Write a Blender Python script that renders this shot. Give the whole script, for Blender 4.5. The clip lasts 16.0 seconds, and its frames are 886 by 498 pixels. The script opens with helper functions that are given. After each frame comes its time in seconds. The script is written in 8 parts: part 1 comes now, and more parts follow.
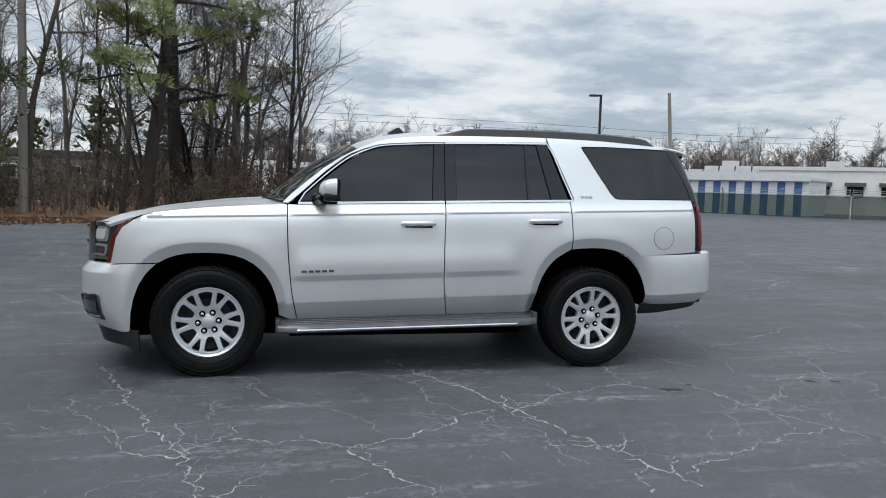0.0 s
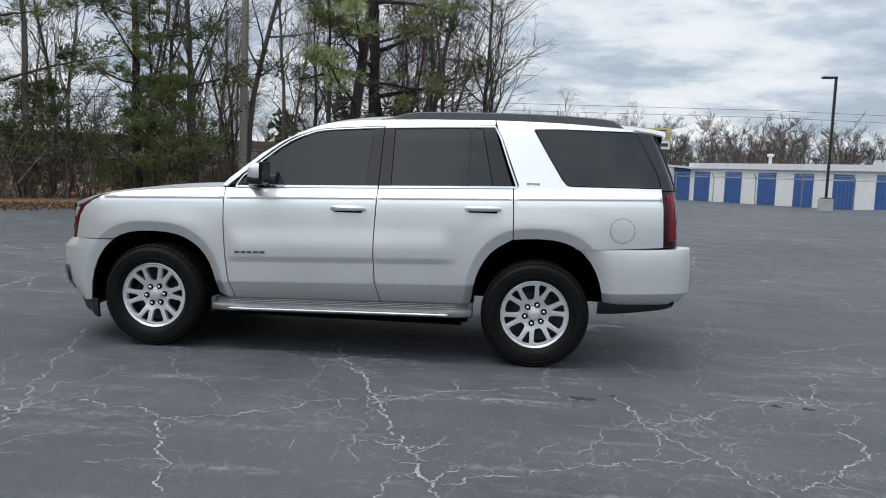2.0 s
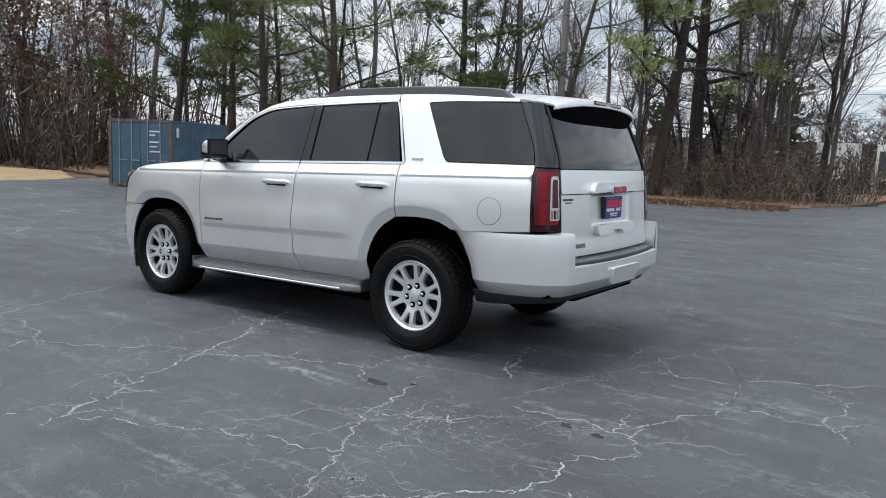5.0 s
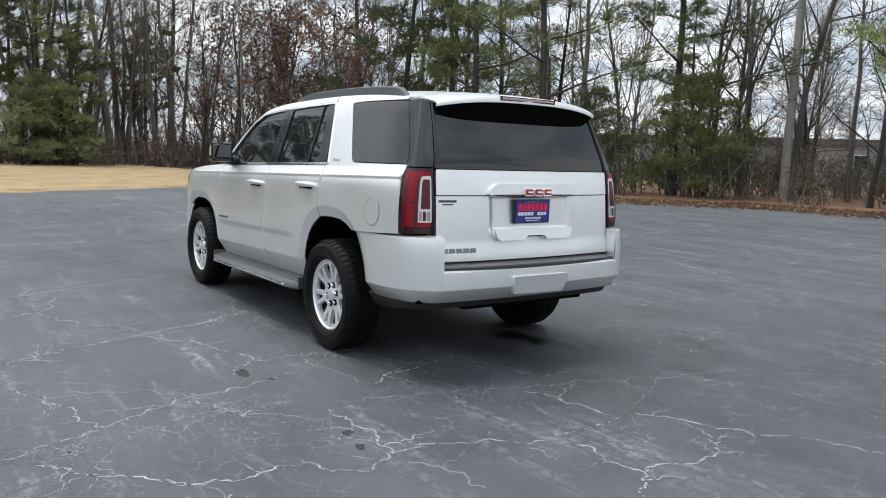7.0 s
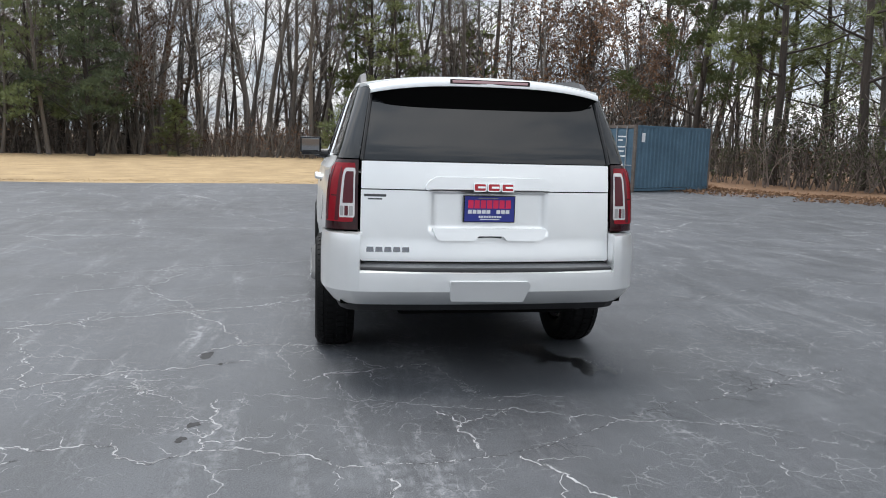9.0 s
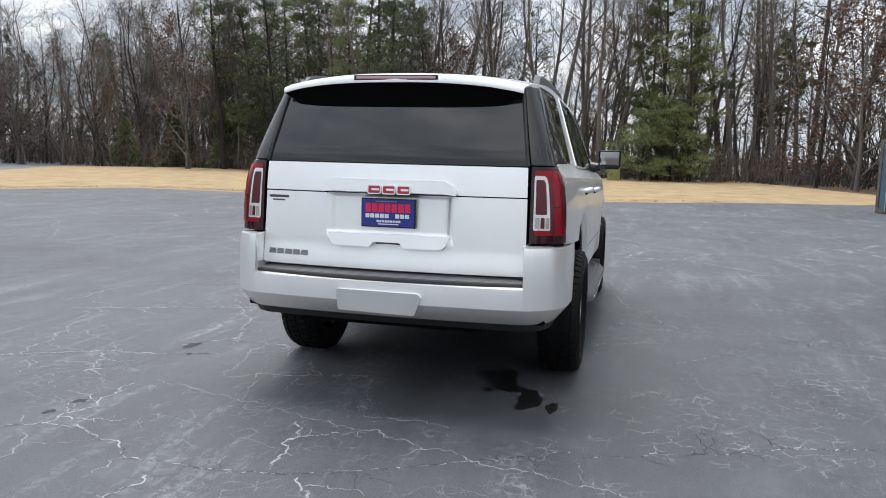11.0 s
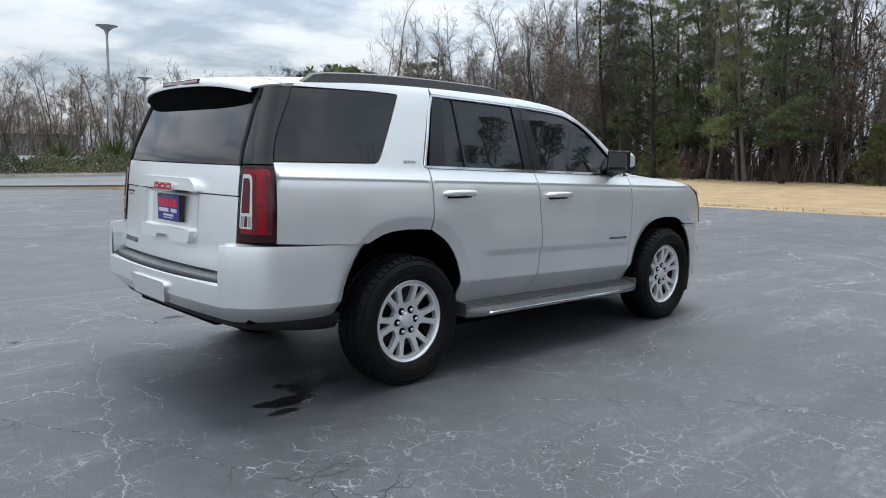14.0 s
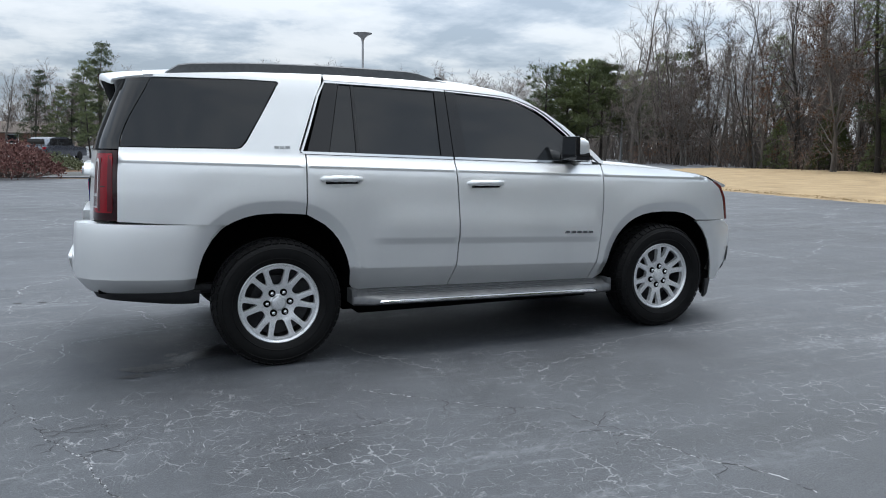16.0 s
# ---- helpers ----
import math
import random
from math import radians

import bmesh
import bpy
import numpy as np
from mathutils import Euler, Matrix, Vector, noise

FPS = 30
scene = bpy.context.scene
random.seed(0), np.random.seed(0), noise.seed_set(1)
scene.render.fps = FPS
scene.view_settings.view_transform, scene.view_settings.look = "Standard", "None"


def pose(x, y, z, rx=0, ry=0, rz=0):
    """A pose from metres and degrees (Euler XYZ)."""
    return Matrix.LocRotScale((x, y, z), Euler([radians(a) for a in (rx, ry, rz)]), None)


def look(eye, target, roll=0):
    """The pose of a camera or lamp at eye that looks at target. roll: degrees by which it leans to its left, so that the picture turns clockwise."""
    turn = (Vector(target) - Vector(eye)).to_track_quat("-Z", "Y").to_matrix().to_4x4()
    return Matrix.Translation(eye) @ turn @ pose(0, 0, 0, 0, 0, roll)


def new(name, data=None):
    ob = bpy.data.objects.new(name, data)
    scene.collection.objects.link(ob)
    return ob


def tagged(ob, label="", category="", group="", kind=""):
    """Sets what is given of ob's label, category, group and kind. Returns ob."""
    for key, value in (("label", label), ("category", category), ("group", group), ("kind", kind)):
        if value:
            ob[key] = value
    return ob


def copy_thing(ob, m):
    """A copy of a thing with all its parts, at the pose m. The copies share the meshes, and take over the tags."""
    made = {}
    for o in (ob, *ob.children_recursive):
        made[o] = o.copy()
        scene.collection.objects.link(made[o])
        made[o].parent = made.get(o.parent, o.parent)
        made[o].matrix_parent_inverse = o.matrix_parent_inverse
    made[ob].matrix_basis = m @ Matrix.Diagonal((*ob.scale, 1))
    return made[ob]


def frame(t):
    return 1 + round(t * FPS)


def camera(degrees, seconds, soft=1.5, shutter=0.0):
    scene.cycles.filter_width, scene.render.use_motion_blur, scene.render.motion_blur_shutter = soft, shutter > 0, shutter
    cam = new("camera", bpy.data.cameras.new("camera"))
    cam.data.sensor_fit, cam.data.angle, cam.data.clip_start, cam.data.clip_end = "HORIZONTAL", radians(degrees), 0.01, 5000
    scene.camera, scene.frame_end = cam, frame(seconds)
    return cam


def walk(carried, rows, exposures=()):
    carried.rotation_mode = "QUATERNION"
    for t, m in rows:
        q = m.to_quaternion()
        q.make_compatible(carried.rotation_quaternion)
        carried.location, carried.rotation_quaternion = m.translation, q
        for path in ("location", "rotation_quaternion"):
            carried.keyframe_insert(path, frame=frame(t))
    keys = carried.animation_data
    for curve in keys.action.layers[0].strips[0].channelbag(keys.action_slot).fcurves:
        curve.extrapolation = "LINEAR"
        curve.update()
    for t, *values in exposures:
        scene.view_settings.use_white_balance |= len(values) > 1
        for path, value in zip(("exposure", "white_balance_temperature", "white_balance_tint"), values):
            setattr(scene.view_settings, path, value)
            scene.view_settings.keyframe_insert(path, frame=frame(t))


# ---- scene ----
# ---- camera ----
cam = camera(61.1, 16.0, soft=1.0)
PATH = [
    (0, (-1.006, -6.523, 1.405), (-0.57, -4.577, 1.242), 1.6),
    (0.5, (-0.44, -6.565, 1.385), (-0.156, -4.593, 1.216), 1.7),
    (1, (0.138, -6.609, 1.389), (0.265, -4.621, 1.21), 1.8),
    (1.5, (0.718, -6.589, 1.402), (0.686, -4.598, 1.211), 2.0),
    (2, (1.298, -6.499, 1.422), (1.111, -4.518, 1.219), 2.0),
    (2.5, (1.907, -6.416, 1.418), (1.56, -4.457, 1.206), 1.9),
    (3, (2.487, -6.207, 1.423), (1.978, -4.286, 1.2), 1.8),
    (3.5, (3.059, -6.045, 1.397), (2.391, -4.174, 1.166), 1.9),
    (4, (3.611, -5.769, 1.386), (2.778, -3.967, 1.144), 2.0),
    (4.2, (3.824, -5.652, 1.417), (2.926, -3.882, 1.173), 2.1),
    (6.3, (5.801, -4.089, 1.407), (4.333, -2.754, 1.151), 2.1),
    (6.5, (5.943, -3.885, 1.438), (4.429, -2.602, 1.186), 2.1),
    (7, (6.288, -3.355, 1.434), (4.666, -2.213, 1.18), 2.0),
    (7.5, (6.491, -2.794, 1.424), (4.766, -1.817, 1.161), 2.0),
    (8, (6.691, -2.221, 1.423), (4.873, -1.434, 1.151), 1.9),
    (8.5, (6.792, -1.638, 1.427), (4.897, -1.061, 1.147), 1.8),
    (9, (6.805, -1.008, 1.467), (4.856, -0.67, 1.177), 1.6),
    (9.2, (6.816, -0.741, 1.442), (4.852, -0.5, 1.152), 1.5),
    (11.3, (6.275, 1.64, 1.379), (4.385, 1.038, 1.125), 1.2),
    (11.5, (6.193, 1.88, 1.36), (4.329, 1.203, 1.104), 1.1),
    (12, (5.926, 2.41, 1.361), (4.137, 1.555, 1.099), 1.1),
    (12.5, (5.606, 2.924, 1.386), (3.902, 1.909, 1.124), 1.3),
    (13, (5.26, 3.427, 1.403), (3.657, 2.26, 1.149), 1.3),
    (13.5, (4.844, 3.877, 1.428), (3.352, 2.569, 1.173), 1.2),
    (14, (4.418, 4.352, 1.424), (3.053, 2.913, 1.167), 1.0),
    (14.5, (3.924, 4.715, 1.41), (2.692, 3.162, 1.148), 0.9),
    (15, (3.438, 5.076, 1.394), (2.349, 3.42, 1.127), 0.8),
    (15.5, (2.898, 5.33, 1.391), (1.958, 3.586, 1.118), 0.7),
    (16, (2.346, 5.585, 1.388), (1.566, 3.764, 1.112), 0.6),
]
EXPOSURES = [(0, 0.24, 6250, 8), (3.5, 0.40, 6250, 9), (7, 0.71, 6400, 8), (9, 0.88, 6480, 10), (12.5, 0.82, 6340, 10), (14, 0.77, 6220, 8), (16, 0.71, 6090, 8)]
walk(cam, [(t, look(eye, at, roll)) for t, eye, at, roll in PATH], EXPOSURES)

# ---- world and light ----
world = bpy.data.worlds.new("overcast_sky")
scene.world = world
world.use_nodes = True
wn, wl = world.node_tree.nodes, world.node_tree.links
wn.clear()


def wnode(kind, **values):
    n = wn.new(kind)
    for key, value in values.items():
        n.inputs[key].default_value = value
    return n


SUN_EL, SUN_AZ = radians(72), radians(-120)
sky = wn.new("ShaderNodeTexSky")
sky.sky_type, sky.sun_disc, sky.sun_elevation, sky.sun_rotation = "NISHITA", False, SUN_EL, SUN_AZ
sky.air_density, sky.dust_density = 1.0, 2.0
wcoord = wn.new("ShaderNodeTexCoord")
wsplit = wn.new("ShaderNodeSeparateXYZ")
wl.new(wcoord.outputs["Generated"], wsplit.inputs[0])


def wmath(op, a, b=0.5):
    n = wn.new("ShaderNodeMath")
    n.operation = op
    for i, v in enumerate((a, b)):
        if isinstance(v, (int, float)):
            n.inputs[i].default_value = v
        else:
            wl.new(v, n.inputs[i])
    return n.outputs[0]


# clouds lie on a flat layer overhead, so that they crowd together towards the horizon
wup = wmath("ADD", wmath("MAXIMUM", wsplit.outputs[2], 0.0), 0.16)
wplane = wn.new("ShaderNodeCombineXYZ")
wl.new(wmath("DIVIDE", wsplit.outputs[0], wup), wplane.inputs[0])
wl.new(wmath("DIVIDE", wsplit.outputs[1], wup), wplane.inputs[1])
cloud_big = wnode("ShaderNodeTexNoise", Scale=0.85, Detail=9.0, Roughness=0.55, Distortion=0.12)
cloud_small = wnode("ShaderNodeTexNoise", Scale=2.6, Detail=9.0, Roughness=0.60, Distortion=0.1)
for n in (cloud_big, cloud_small):
    wl.new(wplane.outputs[0], n.inputs["Vector"])
cover = wmath("ADD", wmath("MULTIPLY", cloud_big.outputs["Fac"], 0.62), wmath("MULTIPLY", cloud_small.outputs["Fac"], 0.38))
ramp = wn.new("ShaderNodeValToRGB")
wl.new(cover, ramp.inputs[0])
for i, (at, col) in enumerate(((0.42, (0.86, 0.865, 0.87, 1)), (0.475, (0.76, 0.78, 0.80, 1)), (0.515, (0.58, 0.625, 0.68, 1)), (0.575, (0.42, 0.475, 0.54, 1)))):
    e = ramp.color_ramp.elements[i] if i < 2 else ramp.color_ramp.elements.new(at)
    e.position, e.color = at, col
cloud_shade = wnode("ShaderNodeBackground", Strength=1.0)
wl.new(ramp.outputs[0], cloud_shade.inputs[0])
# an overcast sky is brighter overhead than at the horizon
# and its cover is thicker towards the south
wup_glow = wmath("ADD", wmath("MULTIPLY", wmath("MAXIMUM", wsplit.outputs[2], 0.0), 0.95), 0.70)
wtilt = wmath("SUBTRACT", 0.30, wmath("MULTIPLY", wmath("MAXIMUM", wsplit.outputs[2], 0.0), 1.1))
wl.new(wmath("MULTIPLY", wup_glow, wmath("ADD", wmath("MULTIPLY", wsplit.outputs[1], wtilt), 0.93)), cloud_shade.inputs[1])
clear = wnode("ShaderNodeBackground", Strength=0.10)
wl.new(sky.outputs[0], clear.inputs[0])
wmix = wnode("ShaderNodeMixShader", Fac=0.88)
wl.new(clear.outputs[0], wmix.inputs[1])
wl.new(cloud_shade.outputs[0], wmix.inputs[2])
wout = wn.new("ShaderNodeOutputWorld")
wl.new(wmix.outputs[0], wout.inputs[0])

sun = new("sun", bpy.data.lights.new("sun", "SUN"))
sun.data.energy, sun.data.angle, sun.data.color = 1.5, radians(36), (1.0, 0.97, 0.93)
sun.matrix_world = look((20 * math.sin(SUN_AZ) , 20 * math.cos(SUN_AZ), 20 * math.tan(SUN_EL)), (0, 0, 0))
scene.view_settings.exposure = 0.0

# ---- materials ----
def mat(name, color, rough=0.6, metal=0.0, **extra):
    m = bpy.data.materials.new(name)
    m.use_nodes = True
    p = m.node_tree.nodes["Principled BSDF"]
    p.inputs["Base Color"].default_value = (*color, 1)
    p.inputs["Roughness"].default_value = rough
    p.inputs["Metallic"].default_value = metal
    for key, value in extra.items():
        p.inputs[key.replace("_", " ")].default_value = value
    return m


class Net:
    """Short forms for the nodes of one material."""

    def __init__(self, m):
        self.nodes, self.links, self.p = m.node_tree.nodes, m.node_tree.links, m.node_tree.nodes["Principled BSDF"]
        self.coord = self.nodes.new("ShaderNodeTexCoord").outputs["Object"]

    def put(self, value, socket):
        if hasattr(value, "is_linked"):
            self.links.new(value, socket)
        else:
            socket.default_value = value

    def noise(self, scale, detail=4.0, rough=0.55, vector=None, distort=0.0, out="Fac"):
        n = self.nodes.new("ShaderNodeTexNoise")
        self.links.new(vector or self.coord, n.inputs["Vector"])
        n.inputs["Scale"].default_value, n.inputs["Detail"].default_value = scale, detail
        n.inputs["Roughness"].default_value, n.inputs["Distortion"].default_value = rough, distort
        return n.outputs[out]

    def math(self, op, a, b=0.5):
        n = self.nodes.new("ShaderNodeMath")
        n.operation = op
        self.put(a, n.inputs[0])
        self.put(b, n.inputs[1])
        return n.outputs[0]

    def span(self, value, lo, hi, to_lo=0.0, to_hi=1.0):
        n = self.nodes.new("ShaderNodeMapRange")
        self.put(value, n.inputs[0])
        for i, v in enumerate((lo, hi, to_lo, to_hi)):
            n.inputs[i + 1].default_value = v
        return n.outputs[0]

    def mix(self, fac, a, b):
        n = self.nodes.new("ShaderNodeMix")
        n.data_type = "RGBA"
        self.put(fac, n.inputs[0])
        for v, s in ((a, n.inputs[6]), (b, n.inputs[7])):
            self.put((*v, 1) if isinstance(v, tuple) else v, s)
        return n.outputs[2]

    def scaled(self, x, y, z, vector=None):
        n = self.nodes.new("ShaderNodeMapping")
        self.links.new(vector or self.coord, n.inputs[0])
        n.inputs["Scale"].default_value = (x, y, z)
        return n.outputs[0]

    def shift(self, amount, scale):
        """The coordinates, warped by noise."""
        n = self.nodes.new("ShaderNodeMix")
        n.data_type = "VECTOR"
        add = self.nodes.new("ShaderNodeVectorMath")
        add.operation = "MULTIPLY_ADD"
        self.links.new(self.noise(scale, 3.0, out="Color"), add.inputs[0])
        add.inputs[1].default_value = (amount, amount, amount)
        self.links.new(self.coord, add.inputs[2])
        return add.outputs[0]

    def cells(self, scale, vector=None, feature="DISTANCE_TO_EDGE", random=1.0):
        n = self.nodes.new("ShaderNodeTexVoronoi")
        n.feature = feature
        self.links.new(vector or self.coord, n.inputs["Vector"])
        n.inputs["Scale"].default_value = scale
        n.inputs["Randomness"].default_value = random
        return n.outputs["Distance" if feature == "DISTANCE_TO_EDGE" else "Color"]

    def any(self, node="ShaderNodeObjectInfo", out="Random"):
        return self.nodes.new(node).outputs[out]

    def base(self, value):
        self.put(value, self.p.inputs["Base Color"])

    def rough(self, value):
        self.put(value, self.p.inputs["Roughness"])

    def bump(self, height, strength, distance):
        n = self.nodes.new("ShaderNodeBump")
        n.inputs["Strength"].default_value, n.inputs["Distance"].default_value = strength, distance
        self.links.new(height, n.inputs["Height"])
        self.links.new(n.outputs[0], self.p.inputs["Normal"])


def mottled(name, dark, light, scale, rough=0.8, bump=0.3, depth=0.01, fine=8.0, stretch=None, per_object=0.0, **extra):
    """A surface that varies between two colours, coarse and fine, with relief."""
    m = mat(name, light, rough, **extra)
    n = Net(m)
    vec = n.scaled(*stretch) if stretch else n.coord
    big, small = n.noise(scale, 3, vector=vec), n.noise(scale * fine, 5, 0.65, vector=vec)
    f = n.math("ADD", n.math("MULTIPLY", big, 0.55), n.math("MULTIPLY", small, 0.45))
    if per_object:
        f = n.math("ADD", f, n.math("MULTIPLY", n.math("SUBTRACT", n.any(), 0.5), per_object))
    n.base(n.mix(n.span(f, 0.32, 0.68), dark, light))
    n.rough(n.span(small, 0.3, 0.7, max(rough - 0.12, 0.02), min(rough + 0.1, 1.0)))
    if bump:
        n.bump(small, bump, depth)
    return m


def asphalt_material():
    m = mat("sealed_asphalt", (0.06, 0.065, 0.075), 0.62, Specular_IOR_Level=0.5)
    n = Net(m)
    wide, mid, grit = n.noise(0.16, 4, 0.6), n.noise(1.5, 6, 0.68), n.noise(150, 3, 0.75)
    speck, streak = n.noise(16, 6, 0.75), n.noise(0.6, 5, 0.65, vector=n.scaled(0.3, 2.4, 1))
    tone = n.math("ADD", n.math("ADD", n.math("MULTIPLY", wide, 0.30), n.math("MULTIPLY", speck, 0.22)), n.math("ADD", n.math("MULTIPLY", mid, 0.26), n.math("MULTIPLY", streak, 0.22)))
    col = n.mix(n.span(tone, 0.41, 0.59), (0.012, 0.0145, 0.0185), (0.070, 0.076, 0.087))
    col = n.mix(n.span(grit, 0.43, 0.72, 0, 0.72), col, (0.165, 0.17, 0.18))
    pits = n.noise(48, 4, 0.7)
    col = n.mix(n.span(pits, 0.57, 0.70, 0, 0.72), col, (0.014, 0.015, 0.018))
    # brushed sealer: thin pale streaks that come and go
    brush = n.math("MULTIPLY", n.span(n.noise(1.1, 6, 0.72, vector=n.scaled(0.55, 4.2, 1, n.shift(0.5, 0.4))), 0.53, 0.68), n.span(n.noise(0.22, 3, 0.6), 0.38, 0.58))
    col = n.mix(n.math("MULTIPLY", n.math("MULTIPLY", brush, n.span(speck, 0.44, 0.58)), 0.80), col, (0.25, 0.26, 0.275))
    # crazing out on the open lot: a wide net of worn cracks that come and go
    away = n.nodes.new("ShaderNodeVectorMath")
    away.operation = "DISTANCE"
    n.links.new(n.coord, away.inputs[0])
    away.inputs[1].default_value = (0.8, -0.4, 0)
    net_a = n.cells(0.75, n.shift(0.22, 5.0))
    where_a = n.math("MULTIPLY", n.span(n.noise(0.33, 3, 0.6), 0.42, 0.56), n.span(away.outputs["Value"], 4.0, 5.5))
    broken = n.span(n.noise(9.0, 4, 0.7), 0.36, 0.54)
    lines = n.math("MULTIPLY", n.math("MULTIPLY", n.span(net_a, 0.001, 0.0085, 1, 0), where_a), broken)
    # fine crazing everywhere, in scraps
    net_b = n.cells(9.0, n.shift(0.05, 22.0))
    scraps = n.math("MULTIPLY", n.span(n.noise(5.0, 3, 0.6), 0.47, 0.58), n.span(n.noise(0.9, 3, 0.6), 0.41, 0.60))
    # the sealer has worn more on the side away from the street
    sides = n.nodes.new("ShaderNodeSeparateXYZ")
    n.links.new(n.coord, sides.inputs[0])
    fine = n.math("MULTIPLY", n.math("MULTIPLY", n.span(net_b, 0.006, 0.032, 1, 0), scraps), n.span(sides.outputs[1], 0.5, 2.5, 0.65, 1.5))
    lines = n.math("MAXIMUM", lines, n.math("MULTIPLY", fine, 0.6))
    col = n.mix(n.math("MULTIPLY", lines, 0.78), col, (0.37, 0.38, 0.39))
    chalk = n.math("MULTIPLY", n.span(n.noise(0.75, 7, 0.78), 0.58, 0.76), 0.36)
    col = n.mix(chalk, col, (0.17, 0.18, 0.19))
    n.base(col)
    n.rough(n.span(n.math("ADD", n.math("MULTIPLY", mid, 0.6), n.math("MULTIPLY", speck, 0.4)), 0.35, 0.65, 0.44, 0.74))
    n.bump(n.math("SUBTRACT", n.math("ADD", n.math("MULTIPLY", grit, 0.5), n.math("MULTIPLY", mid, 0.6)), n.math("MULTIPLY", lines, 1.2)), 0.6, 0.006)
    return m


def paint_material():
    m = mat("silver_metallic_paint", (0.78, 0.79, 0.795), 0.36, 0.78, Coat_Weight=0.45, Coat_Roughness=0.03)
    n = Net(m)
    flake = n.noise(900, 2, 0.5)
    tone = n.math("ADD", n.math("MULTIPLY", n.noise(1.7, 4), 0.7), n.math("MULTIPLY", flake, 0.3))
    n.base(n.mix(n.span(tone, 0.35, 0.65), (0.83, 0.838, 0.835), (0.91, 0.917, 0.91)))
    n.rough(n.span(n.noise(2.4, 5), 0.3, 0.7, 0.36, 0.40))
    return m


M_ASPHALT = asphalt_material()
M_PAINT = paint_material()
M_GLASS = mat("privacy_glass", (0.012, 0.013, 0.014), 0.02, 0.0, Specular_IOR_Level=0.58, IOR=1.5)
M_GLOSSBLACK = mat("gloss_black", (0.010, 0.010, 0.011), 0.12, 0.0)
M_BLACK = mottled("black_plastic", (0.010, 0.010, 0.011), (0.022, 0.022, 0.023), 30, 0.55, 0.15, 0.001)
M_GREYPLASTIC = mottled("grey_textured_plastic", (0.05, 0.053, 0.056), (0.085, 0.088, 0.092), 40, 0.5, 0.25, 0.001)
# deep shade of wells and gaps put into the colour; also the black spoiler underside
M_DEEPBLACK = mat("near_black_cavity_shade", (0.003, 0.003, 0.003), 0.95, Specular_IOR_Level=0.05)
M_CHROME = mat("chrome", (0.78, 0.79, 0.80), 0.08, 1.0)
M_ALLOY = mottled("machined_alloy", (0.74, 0.75, 0.76), (0.83, 0.84, 0.85), 60, 0.34, 0.05, 0.001, metal=0.6)
M_ALLOYDARK = mottled("recessed_wheel_metal", (0.03, 0.03, 0.032), (0.08, 0.08, 0.085), 20, 0.5, 0.1, 0.001, metal=0.6)
M_TYRE = mottled("tyre_rubber", (0.0035, 0.0035, 0.0037), (0.008, 0.008, 0.0083), 12, 0.62, 0.25, 0.002, Specular_IOR_Level=0.16)
M_REDLENS = mat("red_lens", (0.23, 0.004, 0.012), 0.20, 0.0, Coat_Weight=0.12, Coat_Roughness=0.03, Specular_IOR_Level=0.22)
M_DARKLENS = mat("smoked_red_lens", (0.022, 0.003, 0.005), 0.07, 0.0, Coat_Weight=0.15, Coat_Roughness=0.03, Specular_IOR_Level=0.35)
M_CORELENS = mat("dark_red_inner_lens", (0.085, 0.012, 0.018), 0.15, 0.2, Specular_IOR_Level=0.4)
M_CLEARLENS = mat("clear_lens", (0.62, 0.60, 0.60), 0.10, 0.25, Coat_Weight=1.0, Coat_Roughness=0.03)
M_REDBADGE = mat("red_badge", (0.42, 0.015, 0.025), 0.25)
M_PLATEBLUE = mat("plate_blue", (0.025, 0.035, 0.24), 0.4)
M_PLATERED = mat("plate_pink_red", (0.68, 0.02, 0.09), 0.4)
M_WHITE = mottled("white_paint", (0.66, 0.67, 0.68), (0.80, 0.81, 0.82), 3, 0.5, 0.1, 0.002)
M_DARKTEXT = mat("dark_lettering", (0.05, 0.05, 0.055), 0.4)
M_HEADLAMP = mat("headlamp_housing", (0.045, 0.047, 0.05), 0.15, 0.3, Coat_Weight=1.0, Coat_Roughness=0.02)
M_BOARD = mottled("brushed_grey_metal", (0.085, 0.088, 0.092), (0.145, 0.148, 0.152), 20, 0.42, 0.1, 0.001, metal=0.5)
M_PAD = mottled("grey_step_plastic", (0.15, 0.154, 0.16), (0.21, 0.215, 0.22), 40, 0.5, 0.25, 0.001)
M_NAME = mat("brushed_badge_metal", (0.20, 0.205, 0.22), 0.25, 0.8)
M_PALEBRAKE = mat("pale_brake_lens", (0.50, 0.30, 0.31), 0.15, 0.0, Coat_Weight=0.6)
M_MIRROR = mat("mirror_glass", (0.36, 0.37, 0.38), 0.03, 1.0)
M_LENSGREY = mat("grey_reflector", (0.34, 0.33, 0.33), 0.12, 0.4, Coat_Weight=1.0)
M_MARKER = mat("dark_amber_red_lens", (0.10, 0.010, 0.007), 0.14, 0.0, Coat_Weight=0.2)

# ---- building tools ----
from mathutils.geometry import delaunay_2d_cdt

def part(name, bm, material, parent=None, label="", normals=None):
    """Links a bmesh as one mesh object, under a thing or a part."""
    me = bpy.data.meshes.new(name)
    bm.to_mesh(me)
    bm.free()
    me.materials.append(material)
    if normals:
        me.polygons.foreach_set("use_smooth", [True] * len(me.polygons))
        me.normals_split_custom_set_from_vertices(normals)
    ob = new(name, me)
    if parent:
        ob.parent = parent
    if label:
        ob["label"] = label
    return ob


